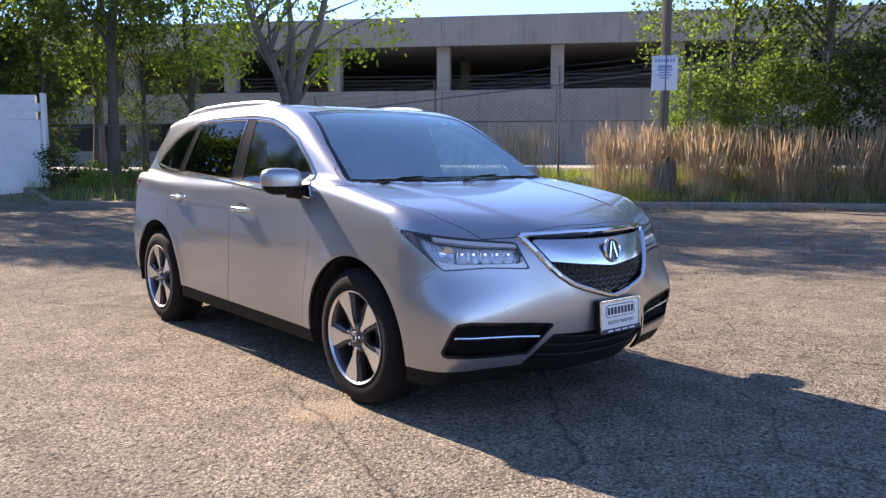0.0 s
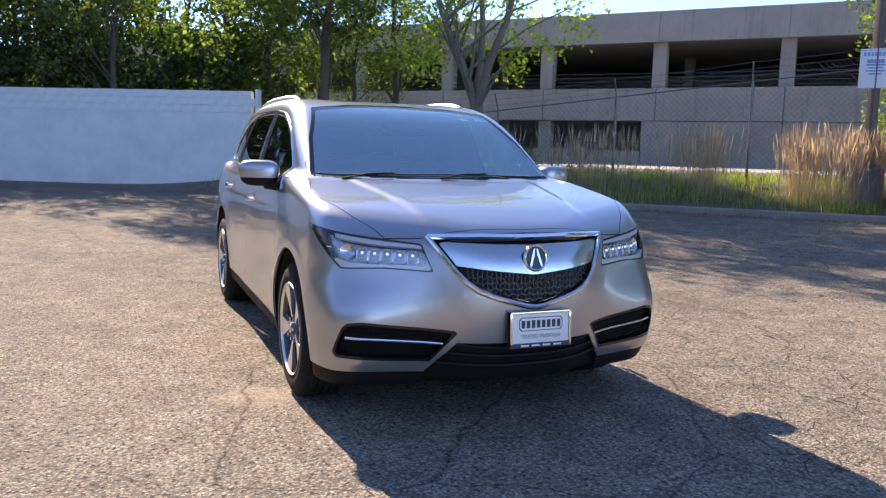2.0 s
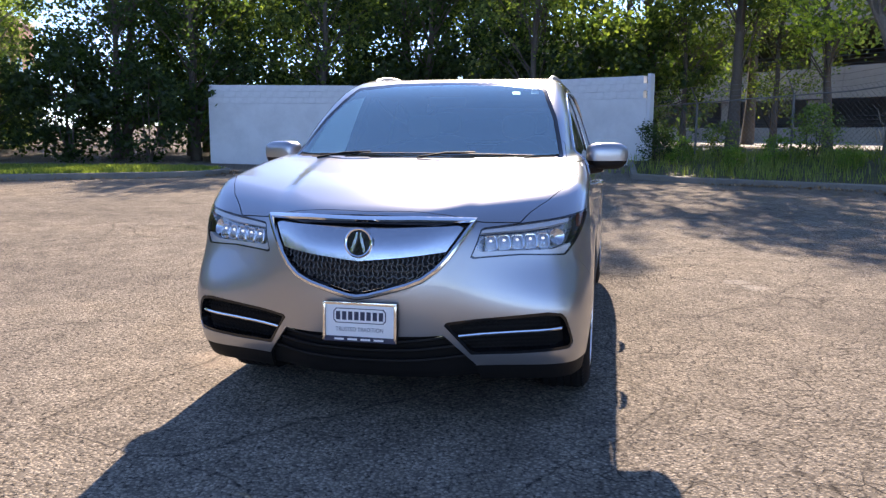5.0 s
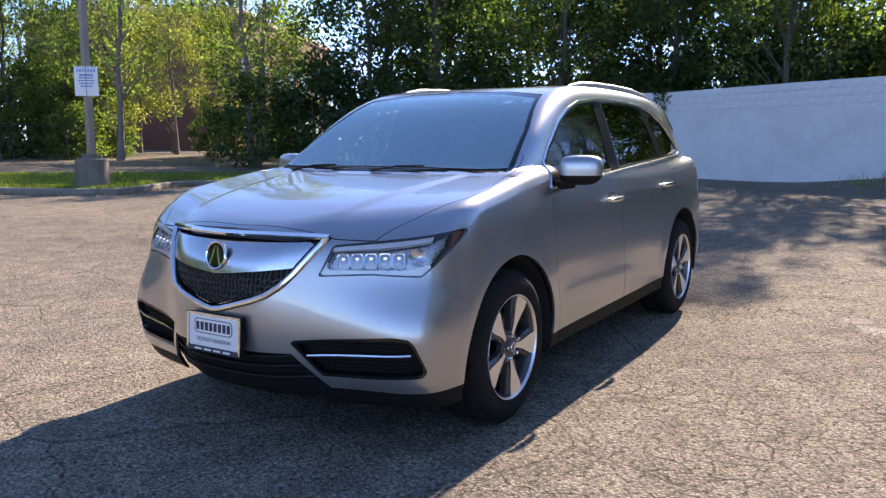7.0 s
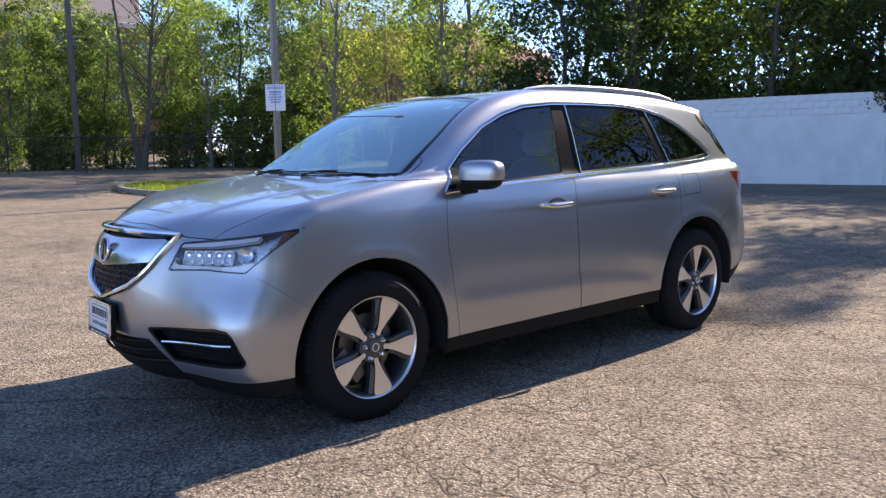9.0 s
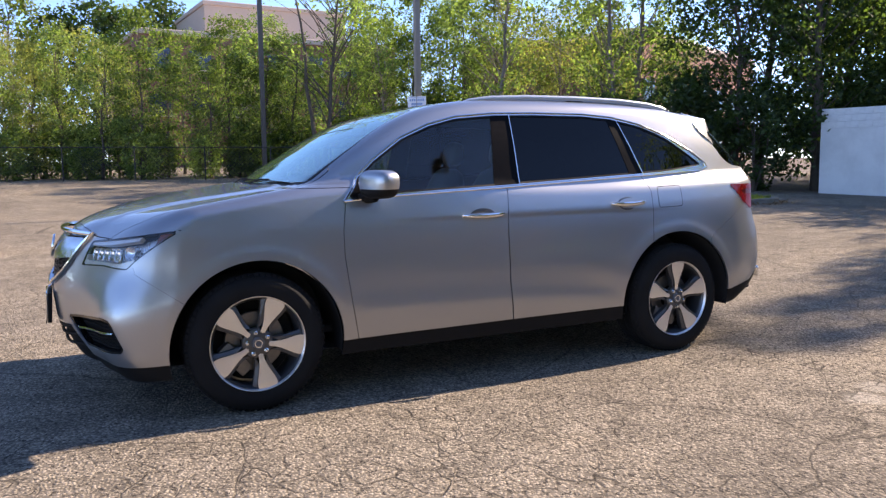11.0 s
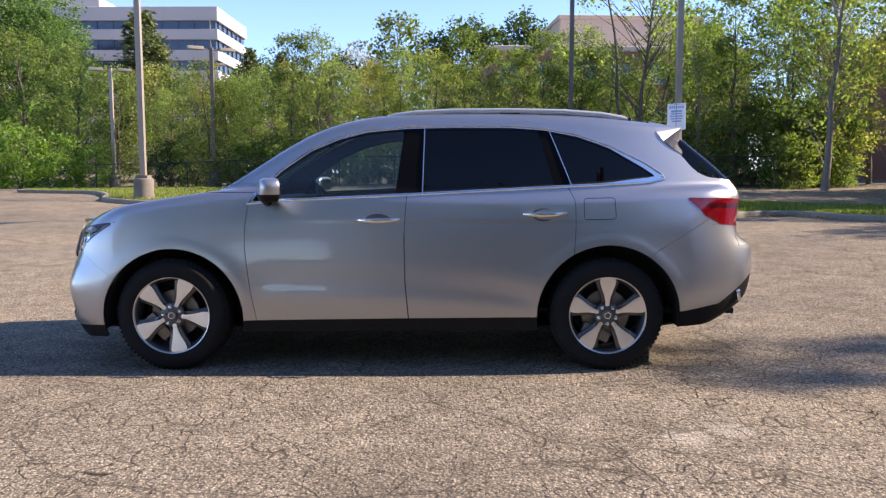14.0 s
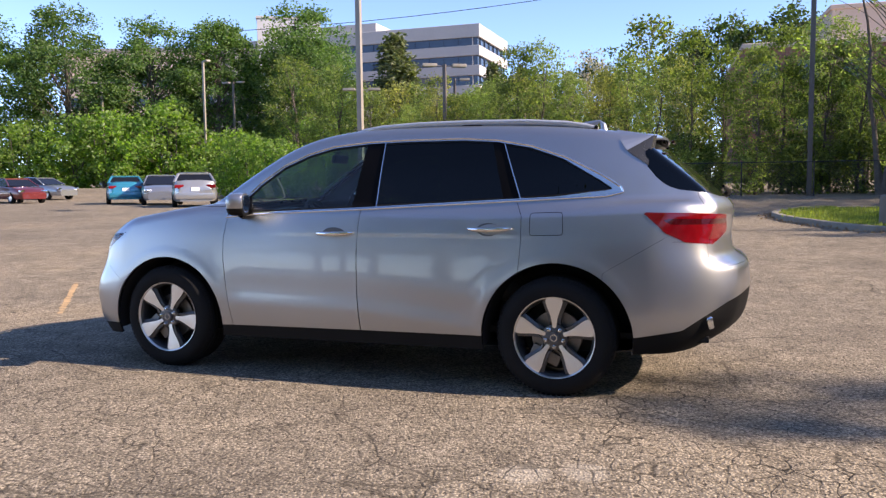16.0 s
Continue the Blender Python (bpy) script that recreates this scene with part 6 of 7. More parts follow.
def tree_parts(seed, height, crown_lo, spread, clumps, per_clump, leaf, trunk_r, clump_r, stems=1, lean=0.1, shape="round", bark=None, leaves=None, sparse=0.0, fork=0.0, limbs=2):
    """Trunk, limbs and a crown of many leaves; returns the two meshes."""
    rng = random.Random(seed)
    wood = bmesh.new()
    bases = []
    for s in range(stems):
        a = 2 * math.pi * s / max(stems, 1) + rng.uniform(0, 1)
        out = 0.0 if stems == 1 else 0.25
        tipx, tipy = math.cos(a) * (lean * height * (1 if stems == 1 else 1.6)), math.sin(a) * (lean * height * (1 if stems == 1 else 1.6))
        path, radii = [], []
        n = 9
        for i in range(n):
            t = i / (n - 1)
            u = t if stems == 1 or not fork else max(0.0, (t - fork) / (1 - fork))
            path.append(Vector((out * math.cos(a) * min(1, u * 3) + tipx * u**1.1 + rng.gauss(0, 0.012) * height * t, out * math.sin(a) * min(1, u * 3) + tipy * u**1.1 + rng.gauss(0, 0.012) * height * t, height * 0.93 * t - 0.15 * (i == 0))))
            radii.append(trunk_r * (1.25 if i == 0 else 1) * (1 - 0.92 * t) / (1 if stems == 1 or t <= fork else 1.5))
        tube(wood, path, radii, 8, cap=False)
        bases.append(path)
    pts, faces = [], []
    for c in range(clumps):
        t = rng.uniform(0, 1) ** 0.85
        z = crown_lo + (height - crown_lo) * t
        if shape == "cone":
            env = spread * (1.02 - t) ** 0.85
        elif shape == "column":
            env = spread * math.sin(math.pi * min(0.97, 0.18 + 0.78 * t)) ** 0.5
        else:
            env = spread * math.sin(math.pi * (0.10 + 0.86 * t)) ** 0.6
        a = rng.uniform(0, 2 * math.pi)
        r = env * rng.uniform(0.25, 1.0) ** 0.55 * (0.82 + 0.30 * noise.noise(Vector((math.cos(a) * 1.3, math.sin(a) * 1.3, z * 0.4 + seed))))
        path = bases[c % stems]
        f = min(max(z / height - 0.18 * (1 if shape != "cone" else 0.1), 0.08), 0.97) * (len(path) - 1)
        i = int(f)
        start = path[i].lerp(path[min(i + 1, len(path) - 1)], f - i)
        axis = path[min(len(path) - 1, int(t * (len(path) - 1)))]
        centre = Vector((axis.x * 0.6 + r * math.cos(a), axis.y * 0.6 + r * math.sin(a), z))
        if c % limbs == 0:
            mid = start.lerp(centre, 0.5) + Vector((rng.gauss(0, 0.1), rng.gauss(0, 0.1), 0.06 * spread))
            rr = trunk_r * 0.22 * (1 - 0.6 * t)
            tube(wood, [start, mid, centre], [rr, rr * 0.6, rr * 0.2], 5, cap=False)
        cr = clump_r * rng.uniform(0.65, 1.3)
        for k in range(int(per_clump * rng.uniform(0.6, 1.4) * (1 - sparse * rng.random()))):
            v = Vector((rng.gauss(0, 1), rng.gauss(0, 1), rng.gauss(0, 0.62)))
            v *= cr * rng.uniform(0.35, 1.0) / max(v.length, 1e-6)
            leaf_fan(pts, faces, centre + v, leaf * rng.uniform(0.6, 1.35), rng)
    wm = bpy.data.meshes.new("trunk")
    wood.to_mesh(wm)
    wood.free()
    wm.materials.append(bark or BARK)
    wm.polygons.foreach_set("use_smooth", [True] * len(wm.polygons))
    cm = mesh_of("crown", pts, faces, leaves or LEAF_MID)
    return wm, cm


def plant_tree(meshes, at, turn, scale, name, label, category="tree", group=""):
    t = empty(name, Matrix.Translation(at) @ Matrix.Rotation(radians(turn), 4, "Z") @ Matrix.Diagonal((scale[0], scale[0], scale[1], 1)), label=label, category=category, group=group)
    for nm, me in zip(("trunk", "crown"), meshes):
        ob = new(nm, me)
        ob.parent = t
    return t


def grass_field(name, label, spots, height, per, mat, spread=0.12, width=0.006, head=0.0, seed=1):
    """Blades in tufts as one mesh; head: share of the height that is a feathery plume."""
    rng = random.Random(seed)
    pts, faces = [], []
    for p in spots:
        for _ in range(per):
            b = Vector((p[0] + rng.gauss(0, spread), p[1] + rng.gauss(0, spread), 0))
            b.z = gz(b.x, b.y) + p[2]
            h = height * rng.uniform(0.55, 1.2)
            lean = Vector((rng.gauss(0, 0.16), rng.gauss(0, 0.16), 0)) * h
            a = rng.uniform(0, math.pi)
            s = Vector((math.cos(a), math.sin(a), 0)) * width * rng.uniform(0.7, 1.4)
            k = len(pts)
            mid, tip = b + lean * 0.35 + Vector((0, 0, h * 0.6)), b + lean + Vector((0, 0, h))
            if head:
                neck = b + lean * 0.7 + Vector((0, 0, h * (1 - head)))
                pts += [tuple(b - s * 0.5), tuple(b + s * 0.5), tuple(neck + s * 0.45), tuple(neck - s * 0.45)]
                faces.append((k, k + 1, k + 2, k + 3))
                w = s * 3.2
                half = neck.lerp(tip, 0.45)
                pts += [tuple(neck), tuple(half + w), tuple(tip), tuple(half - w)]
                faces.append((k + 4, k + 5, k + 6, k + 7))
            else:
                pts += [tuple(b - s), tuple(b + s), tuple(mid + s * 0.7), tuple(tip), tuple(mid - s * 0.7)]
                faces.append((k, k + 1, k + 2, k + 3, k + 4))
    ob = new(name, mesh_of(name, pts, faces, mat))
    return tagged(ob, label=label, category="grass", kind="stuff")


build_ground()
build_white_wall()
NORTH_BED = [tuple(strip_at(a, d).xy) for a, d in ((-8.6, 11.15), (-4, 11.15), (0, 11.15), (5, 11.15), (12, 11.15), (24, 11.15), (24, 17.0), (-12.6, 17.0), (-12.2, 12.6), (-10.6, 11.3))]
kerbed("north", NORTH_BED, "weedy soil strip under dry reeds", GRASS_SOIL)
ISLAND = smooth_loop([(-3.6, -17.6), (-4.3, -14.4), (-5.55, -11.75), (-8.3, -13.0), (-9.3, -11.0), (-11.6, -8.3), (-14.0, -9.4), (-13.6, -14.0), (-9.0, -17.6), (-5.2, -19.4)], 5)
kerbed("island", ISLAND, "short green lawn island", GRASS_SOIL)
FAR_ISLAND = smooth_loop([(7.6, -26.0), (11.5, -28.5), (15.5, -31.5), (19.0, -31.5), (18.5, -28.5), (14.3, -25.5), (11.6, -21.4), (10.4, -18.6), (8.4, -17.6), (6.6, -18.2), (5.7, -22.0)], 4)
kerbed("far_island", FAR_ISLAND, "short green lawn island", GRASS_SOIL)
path_bm = bmesh.new()
rows = [[path_bm.verts.new(strip_at(a, d) + Vector((0, 0, 0.03))) for a in np.linspace(-52, 38, 34)] for d in (17.2, 21, 26, 30.9)]
for a, b in zip(rows, rows[1:]):
    for k in range(33):
        path_bm.faces.new((a[k], a[k + 1], b[k + 1], b[k]))
structure("path_behind_fence", path_bm, PATH_PALE, "pale sunlit concrete drive", "drive", True)
build_garage()
build_fence()


def build_wood_fence():
    """Low dark chain link along the foot of the wood."""
    fence = empty("wood_fence", label="low dark chain link fence along the wood", category="fence")
    line = [Vector((x, -26.6 - 0.30 * max(0, x + 4) + (1.6 if x < -10 else 0))) for x in np.arange(-13, 17.1, 2.5)]
    for p in line:
        z = gz(p.x, p.y)
        part("post", tube(bmesh.new(), [(p.x, p.y, z - 0.1), (p.x, p.y, z + 1.32)], 0.026, 7), FENCE_DARK, fence)
    mesh = bmesh.new()
    for a, b in zip(line, line[1:]):
        za, zb = gz(a.x, a.y), gz(b.x, b.y)
        part("top_rail", tube(bmesh.new(), [(a.x, a.y, za + 1.28), (b.x, b.y, zb + 1.28)], 0.018, 6), FENCE_DARK, fence)
        for k in range(16):
            for s in (0.48, -0.48):
                t0, t1 = k / 16, k / 16 + s
                if 0 <= t1 <= 1:
                    p, q = a.lerp(b, t0), a.lerp(b, t1)
                    tube(mesh, [(p.x, p.y, za + (zb - za) * t0 + 0.05), (q.x, q.y, za + (zb - za) * t1 + 1.26)], 0.0045, 3, cap=False)
    tagged(part("wire_mesh", mesh, FENCE_DARK, fence, "dark chain link wire mesh", smooth=False), kind="stuff")


FENCE_DARK = plain("dark_fence_vinyl", (0.03, 0.03, 0.03), 0.6, 0.1, 0.2, 30)
build_wood_fence()

# ---- lamp posts and signs ----
lamp = build_lamp_post(strip_at(3.55, 12.5) + Vector((0, 0, 0.12)), 9.0, 0.075, POLE_BROWN, "brown square lamp post with a parking sign, among reeds", (90,), 0.62)
build_sign(lamp, pose(0, 0, 2.52, 0, 0, 41) @ pose(-0.02, -0.09, 0), 0.54, 0.74, ((0, 0), (0.55, 0.07), (0.6, 0.035), (0.45, 0.03), (0.6, 0.03), (0.4, 0.03)))
lamp = build_lamp_post((-5.75, -12.82, gz(-5.75, -12.82) + 0.12), 9.0, 0.065, POLE_PALE, "pale lamp post with a parking sign on a round base", (60,), 0.62, pr=0.33)
build_sign(lamp, pose(0.0, 0, 2.23, 0, 0, 138) @ pose(0, -0.08, 0), 0.46, 0.61, ((0, 0), (0.6, 0.05), (0.6, 0.03), (0.7, 0.03), (0.6, 0.03), (0.5, 0.03)))
for (x, y), h, heads, mat, label in (((9.25, -18.9), 7.7, (160,), POLE_PALE, "tall pale lamp post on a concrete base"), ((11.33, -33.5), 6.9, (30, 210), POLE_BROWN, "brown lamp post at the wood's edge"), ((18.93, -39.6), 6.8, (20, 200), POLE_PALE, "double-headed lamp post before the far trees"), ((-5.4, -27.2), 9.5, (), POLE_BROWN, "tall brown pole at the wood's edge"),
                                     ((41, -54), 11.0, (150,), POLE_PALE, "pale lamp post at the far lot"), ((41.2, -58.8), 9.8, (0, 180), POLE_BROWN, "double-headed lamp post at the far lot"),
                                     ((52.9, -54.7), 9.9, (30, 210), POLE_PALE, "double-headed lamp post at the far lot"), ((33, -71.6), 9.2, (20, 200), POLE_BROWN, "double-headed lamp post behind the lot"),
                                     ((17.4, -53.2), 8.6, (200,), POLE_BROWN, "brown lamp post among trees"), ((60, -40), 9, (120,), POLE_PALE, "pale lamp post at the far lot")):
    build_lamp_post((x, y, gz(x, y)), h, 0.085, mat, label, heads, 0.75 if heads else 0.0)

# ---- trees ----
maple = tree_parts(11, 8.6, 2.9, 3.9, 140, 66, 0.125, 0.25, 0.62, 3, 0.14, "round", BARK_PALE, LEAF_MAPLE, 0.3, 0.22, 3)
leafy = [tree_parts(20 + i, 11.0, 1.4, 3.6, 150, 52, 0.185, 0.2, 0.75, 1, 0.05, "round", BARK, m, 0, 0, 3) for i, m in enumerate((LEAF_MID, LEAF_LIGHT, LEAF_DEEP))]
distant = [tree_parts(25 + i, 11.0, 1.0, 3.6, 150, 26, 0.27, 0.2, 0.80, 1, 0.05, "round", BARK, m, 0, 0, 4) for i, m in enumerate((LEAF_MID, LEAF_DEEP, LEAF_TREE))]
fill = [tree_parts(28 + i, 11.0, 0.6, 3.3, 150, 30, 0.215, 0.16, 0.85, 1, 0.05, "round", BARK, m, 0.2, 0, 4) for i, m in enumerate((LEAF_LIGHT, LEAF_YELLOW, LEAF_MID))]
near = [tree_parts(120 + i, 11.0, 1.9, 3.3, 150, 84, 0.135, 0.17, 0.70, 1, 0.06, "round", BARK, m, 0.2, 0, 3) for i, m in enumerate((LEAF_MID, LEAF_LIGHT, LEAF_DEEP))]
low = [tree_parts(130 + i, 3.0, 0.1, 1.5, 95, 120, 0.085, 0.05, 0.40, 3, 0.05, "round", BARK, m, 0.3) for i, m in enumerate((LEAF_MID, LEAF_LIGHT, LEAF_DEEP))]
sprig = [tree_parts(135 + i, 3.0, 0.1, 1.5, 60, 40, 0.15, 0.05, 0.48, 3, 0.05, "round", BARK, m, 0.4) for i, m in enumerate((LEAF_MID, LEAF_LIGHT, LEAF_DEEP, LEAF_BUSH))]
airy = [tree_parts(90 + i, 11.0, 2.6, 3.2, 92, 62, 0.15, 0.15, 0.70, 1, 0.05, "round", BARK_PALE if i else BARK, m, 0.3, 0, 2) for i, m in enumerate((LEAF_MID, LEAF_LIGHT, LEAF_YELLOW))]
slim = [tree_parts(30 + i, 9.0, 0.8, 2.0, 105, 60, 0.135, 0.10, 0.52, 1, 0.06, "column", BARK, m, 0.25) for i, m in enumerate((LEAF_LIGHT, LEAF_MID, LEAF_YELLOW))]
shrub = [tree_parts(40 + i, 3.0, 0.1, 1.7, 70, 35, 0.155, 0.05, 0.42, 3, 0.05, "round", BARK, m) for i, m in enumerate((LEAF_MID, LEAF_LIGHT, LEAF_DEEP, LEAF_BUSH))]
fir = [tree_parts(50, 13.0, 1.0, 3.2, 230, 42, 0.26, 0.22, 0.62, 1, 0.01, "cone", BARK, CONIFER)]
big = [tree_parts(60 + i, 16.0, 0.8, 5.6, 210, 128, 0.235, 0.35, 1.05, 1, 0.04, "round", BARK, m) for i, m in enumerate((LEAF_TREE, LEAF_TREE))]
tall = [tree_parts(80 + i, 12.5, 4.4, 4.2, 170, 56, 0.19, 0.2, 0.75, 1, 0.06, "round", BARK, m, 0, 0, 6) for i, m in enumerate((LEAF_MID, LEAF_LIGHT))]
pale = tree_parts(75, 9.0, 3.2, 3.0, 70, 26, 0.15, 0.10, 0.55, 1, 0.04, "round", BARK_PALE, LEAF_PALE, 0.5)
bare = tree_parts(70, 10.0, 3.6, 3.4, 84, 26, 0.16, 0.15, 0.55, 2, 0.05, "round", BARK, LEAF_LIGHT, 0.5)
rng = random.Random(5)


def grow(meshes, x, y, s, name, label, dz=0.0, tall=1.0, group=""):
    return plant_tree(meshes, (x, y, gz(x, y) + dz - 0.05), rng.uniform(0, 360), (s, s * tall), name, label, "shrub" if "shrub" in name else "tree", group)


p = strip_at(-5.7, 14.5)
grow(maple, p.x, p.y, 1.0, "maple_tree", "maple with three leaning stems and light green leaves, sunlight put into their colour")
for a, d, s, k in ((5.6, 15.6, 0.80, 0), (7.6, 15.0, 0.95, 2), (10.5, 15.8, 1.1, 0), (14.5, 16.2, 1.25, 2)):
    p = strip_at(a, d)
    grow(near[k], p.x, p.y, s, "leafy_tree", "leafy green tree of the row behind the reeds, far end added unseen", group="trees by the fence")
# row carried on out of view, added to darken the car side's reflections
for a, d, s, k in ((19.0, 15.5, 1.35, 0), (24.5, 14.8, 1.4, 2), (30.5, 14.6, 1.45, 0), (37.0, 15.2, 1.5, 2), (44.0, 15.6, 1.5, 0)):
    p = strip_at(a, d)
    grow(leafy[k], p.x, p.y, s, "leafy_tree", "leafy green tree of the row behind the reeds, far end added unseen", group="trees by the fence")
for a, d, s, k in ((4.6, 13.9, 0.85, 1), (6.3, 13.4, 0.95, 0), (8.1, 13.6, 1.0, 2), (-6.8, 13.2, 0.45, 1), (-3.6, 12.4, 0.34, 1), (-9.4, 13.2, 0.35, 0), (-11.2, 12.8, 0.4, 2), (11.5, 13.6, 1.0, 0), (-12.5, 13.5, 0.5, 2), (-4.6, 12.9, 0.26, 3), (-5.5, 12.6, 0.22, 3), (-7.5, 12.8, 0.27, 3), (-8.4, 12.5, 0.22, 3), (-10.3, 12.7, 0.27, 3)):
    p = strip_at(a, d)
    grow((low if s > 0.6 else sprig)[k], p.x, p.y, s, "shrub", "green shrub in the weedy strip", group="shrubs in the strip")
# dark wood behind the white wall
for x, y, s, k in ((-24.6, 2.4, 1.10, 0), (-24.6, -6.2, 0.85, 2), (-23.4, -9.8, 0.9, 0), (-21.4, -14.0, 0.95, 2), (-26.0, -16.8, 1.0, 2), (-22.5, -17.6, 1.0, 2), (-19.8, -16.2, 0.8, 2), (-27.0, -7.6, 0.9, 2)):
    grow(leafy[k], x, y, s, "leafy_tree", "tall dark leafy tree behind the white wall", group="trees behind the wall")
for x, y, s, k in ((-28, -10.5, 0.95, 1), (-27.5, -15.5, 1.0, 0), (-30, -5, 0.95, 1), (-31.5, -2.5, 0.8, 1), (-31.0, -8.6, 0.95, 1), (-31.5, -13.0, 0.95, 1), (-30.5, -18.5, 1.0, 1), (-35, 1.5, 1.0, 1), (-35.5, -3.5, 1.05, 1), (-35, -8.0, 1.05, 1), (-36, -12.5, 1.1, 1), (-35, -17, 1.1, 1), (-33, -22.5, 1.1, 1)):
    grow(distant[k], x, y, s, "leafy_tree", "tall dark leafy tree behind the white wall", group="trees behind the wall")
grow(airy[0], -22.5, -1.8, 0.90, "leafy_tree", "open-crowned leafy tree behind the white wall", group="trees behind the wall")
grow(airy[0], -25.2, -2.8, 1.06, "leafy_tree", "open-crowned leafy tree behind the white wall", group="trees behind the wall")
grow(slim[1], -24.8, -1.5, 0.74, "slim_tree", "tall slim tree rising above the white wall", tall=2.08, group="trees behind the wall")
for x, y, s, k in ((-20.3, 4.6, 0.965, 0), (-20.6, 7.4, 0.72, 1), (-26.5, 6.0, 1.05, 0)):
    grow(tall[k], x, y, s, "leafy_tree", "high-crowned tree beyond the end of the white wall", group="trees beyond the wall")
for x, y, s in ((-18.6, -14.2, 1.1), (-17.6, -16.4, 1.2), (-16.0, -18.2, 1.1), (-19.5, -18.0, 1.4)):
    grow(shrub[2], x, y, s, "shrub", "dark shrub beside the white wall", group="shrubs behind the wall")
for i in range(9):
    grow(shrub[2], -24.5 + rng.uniform(-0.8, 0.5), -14 + i * 2.0, 1.2 + rng.uniform(-0.1, 0.5), "shrub", "dark shrub behind the white wall", group="shrubs behind the wall")
# the wood south of the lot
x = -25.0
while x < 12.5:
    west = x < -9
    y = -29.0 - 0.30 * max(0, x + 4) + rng.uniform(-2.2, 1.2) + (6.5 if x < -17 else 3.2 if x < -10 else 0)
    grow(slim[rng.randrange(3)], x, y, rng.uniform(0.58, 0.80) * (1.25 if west else 1), "slim_tree", "slim young tree with light green leaves at the wood's edge", group="trees of the wood")
    grow(shrub[rng.randrange(2)], x + rng.uniform(-0.6, 0.6), y + rng.uniform(0.2, 1.0), rng.uniform(0.45, 0.85), "shrub", "dense undergrowth shrub at the wood's edge", group="undergrowth")
    # deep green leaves here paint in the shade at the wood's foot
    if rng.random() < 0.6:
        grow(shrub[2], x + rng.uniform(-0.6, 0.6), y - rng.uniform(1.4, 2.6), rng.uniform(0.6, 0.9), "shrub", "undergrowth shrub, its dark leaves standing in for the wood's shade", group="undergrowth")
    for _ in range(2 if west else rng.random() < 0.7):
        grow(airy[rng.randrange(3)], x + rng.uniform(-1, 1), y - rng.uniform(3, 9), rng.uniform(0.50, 0.62) * (1.3 if x < -11 else 1), "leafy_tree", "green leafy tree in the wood", group="trees of the wood")
    x += rng.uniform(2.0, 3.0) if west else rng.uniform(1.0, 1.6)
for i in range(14):
    grow(fill[rng.randrange(3)], -12 + 2.5 * i + rng.uniform(-0.8, 0.8), -43 + rng.uniform(-3, 2), rng.uniform(0.56, 0.70), "leafy_tree", "light green leafy tree deep in the wood", group="trees of the wood")
for x, y, s, k in ((-15.5, -27.0, 0.75, 1), (-11.0, -28.0, 0.62, 1), (-6.6, -31.5, 0.66, 1)):
    grow(airy[k], x, y, s, "leafy_tree", "green leafy tree in the wood", group="trees of the wood")
grow(pale, 5.4, -41.5, 0.92, "open_tree", "thin tree with sparse pale leaves above the wood")
for i in range(13):
    grow(distant[1 if i % 3 else 0], -15 + 3.4 * i + rng.uniform(-1, 1), -88 + rng.uniform(-3, 3), (1.52 if i < 7 else 1.15) + rng.uniform(-0.1, 0.1), "leafy_tree", "dark round-crowned tree far behind the wood", group="far wood")
grow(bare, -7.9, -27.6, 1.12, "open_tree", "open-crowned tree with bare limbs at the wood's edge")
for x, y, s in ((-17, -19.5, 1.0), (-20, -22, 1.15), (-14.5, -24, 0.95)):
    grow(airy[1], x, y, s, "leafy_tree", "light green leafy tree at the wood's edge", group="trees of the wood")
# far lot edge
for x, y, s, k in ((58, -56, 1.05, 0), (51, -60, 1.0, 0), (45, -62, 0.98, 1), (38, -66, 1.10, 0), (35.5, -62, 0.86, 1), (65, -52, 1.0, 0), (72, -46, 1.05, 1), (78, -38, 1.1, 0), (84, -28, 1.1, 1)):
    grow(big[k], x, y, s * 1.16, "large_tree", "large full-crowned green tree at the far edge of the lot", tall=0.87, group="far trees")
for x, y, s in ((47, -70, 1.15), (54, -68, 1.2), (61, -64, 1.2), (68, -60, 1.2), (75, -53, 1.2), (41, -73, 1.1), (55, -61, 1.22), (48, -64, 1.2), (41.5, -66, 1.18)):
    grow(distant[2], x, y, s, "leafy_tree", "full green tree behind the large ones", group="far trees")
for i in range(16):
    t = i / 15
    grow(shrub[3], 33 + 34 * t, -57.5 + 15 * t + rng.uniform(-1, 1), rng.uniform(1.1, 2.5), "shrub", "bright green bushes at the far edge of the lot", group="far bushes")
for x, y, s in ((14.0, -51.4, 0.72), (11.7, -52.0, 0.70), (8.8, -54.5, 0.66)):
    grow(fir[0], x, y, s, "conifer", "dark conifer behind the lot", group="conifers")

grow(fir[0], 20.4, -49.0, 1.36, "conifer", "broad dark conifer behind the lot", tall=0.65, group="conifers")
for x, y, s, k in ((21.5, -38.5, 1.0, 3), (23.5, -38.0, 1.15, 3), (25.4, -39.5, 1.25, 3), (19.8, -38.8, 0.8, 3), (27.5, -40.5, 1.4, 3), (29.8, -41.5, 1.5, 3), (13.2, -36.5, 0.9, 0), (15.2, -38.5, 0.85, 2)):
    grow(shrub[k], x, y, s, "shrub", "sunlit light green bush at the far lot's edge", group="far bushes")
for x, y, s, k in ((13.6, -38.0, 0.52, 0), (15.8, -40.0, 0.52, 1), (11.6, -37.0, 0.52, 1), (21.5, -46.0, 0.70, 0), (25.0, -48.0, 0.85, 1), (29.5, -50.0, 0.95, 0)):
    grow(leafy[k], x, y, s, "leafy_tree", "full green tree behind the far lot", group="far trees")
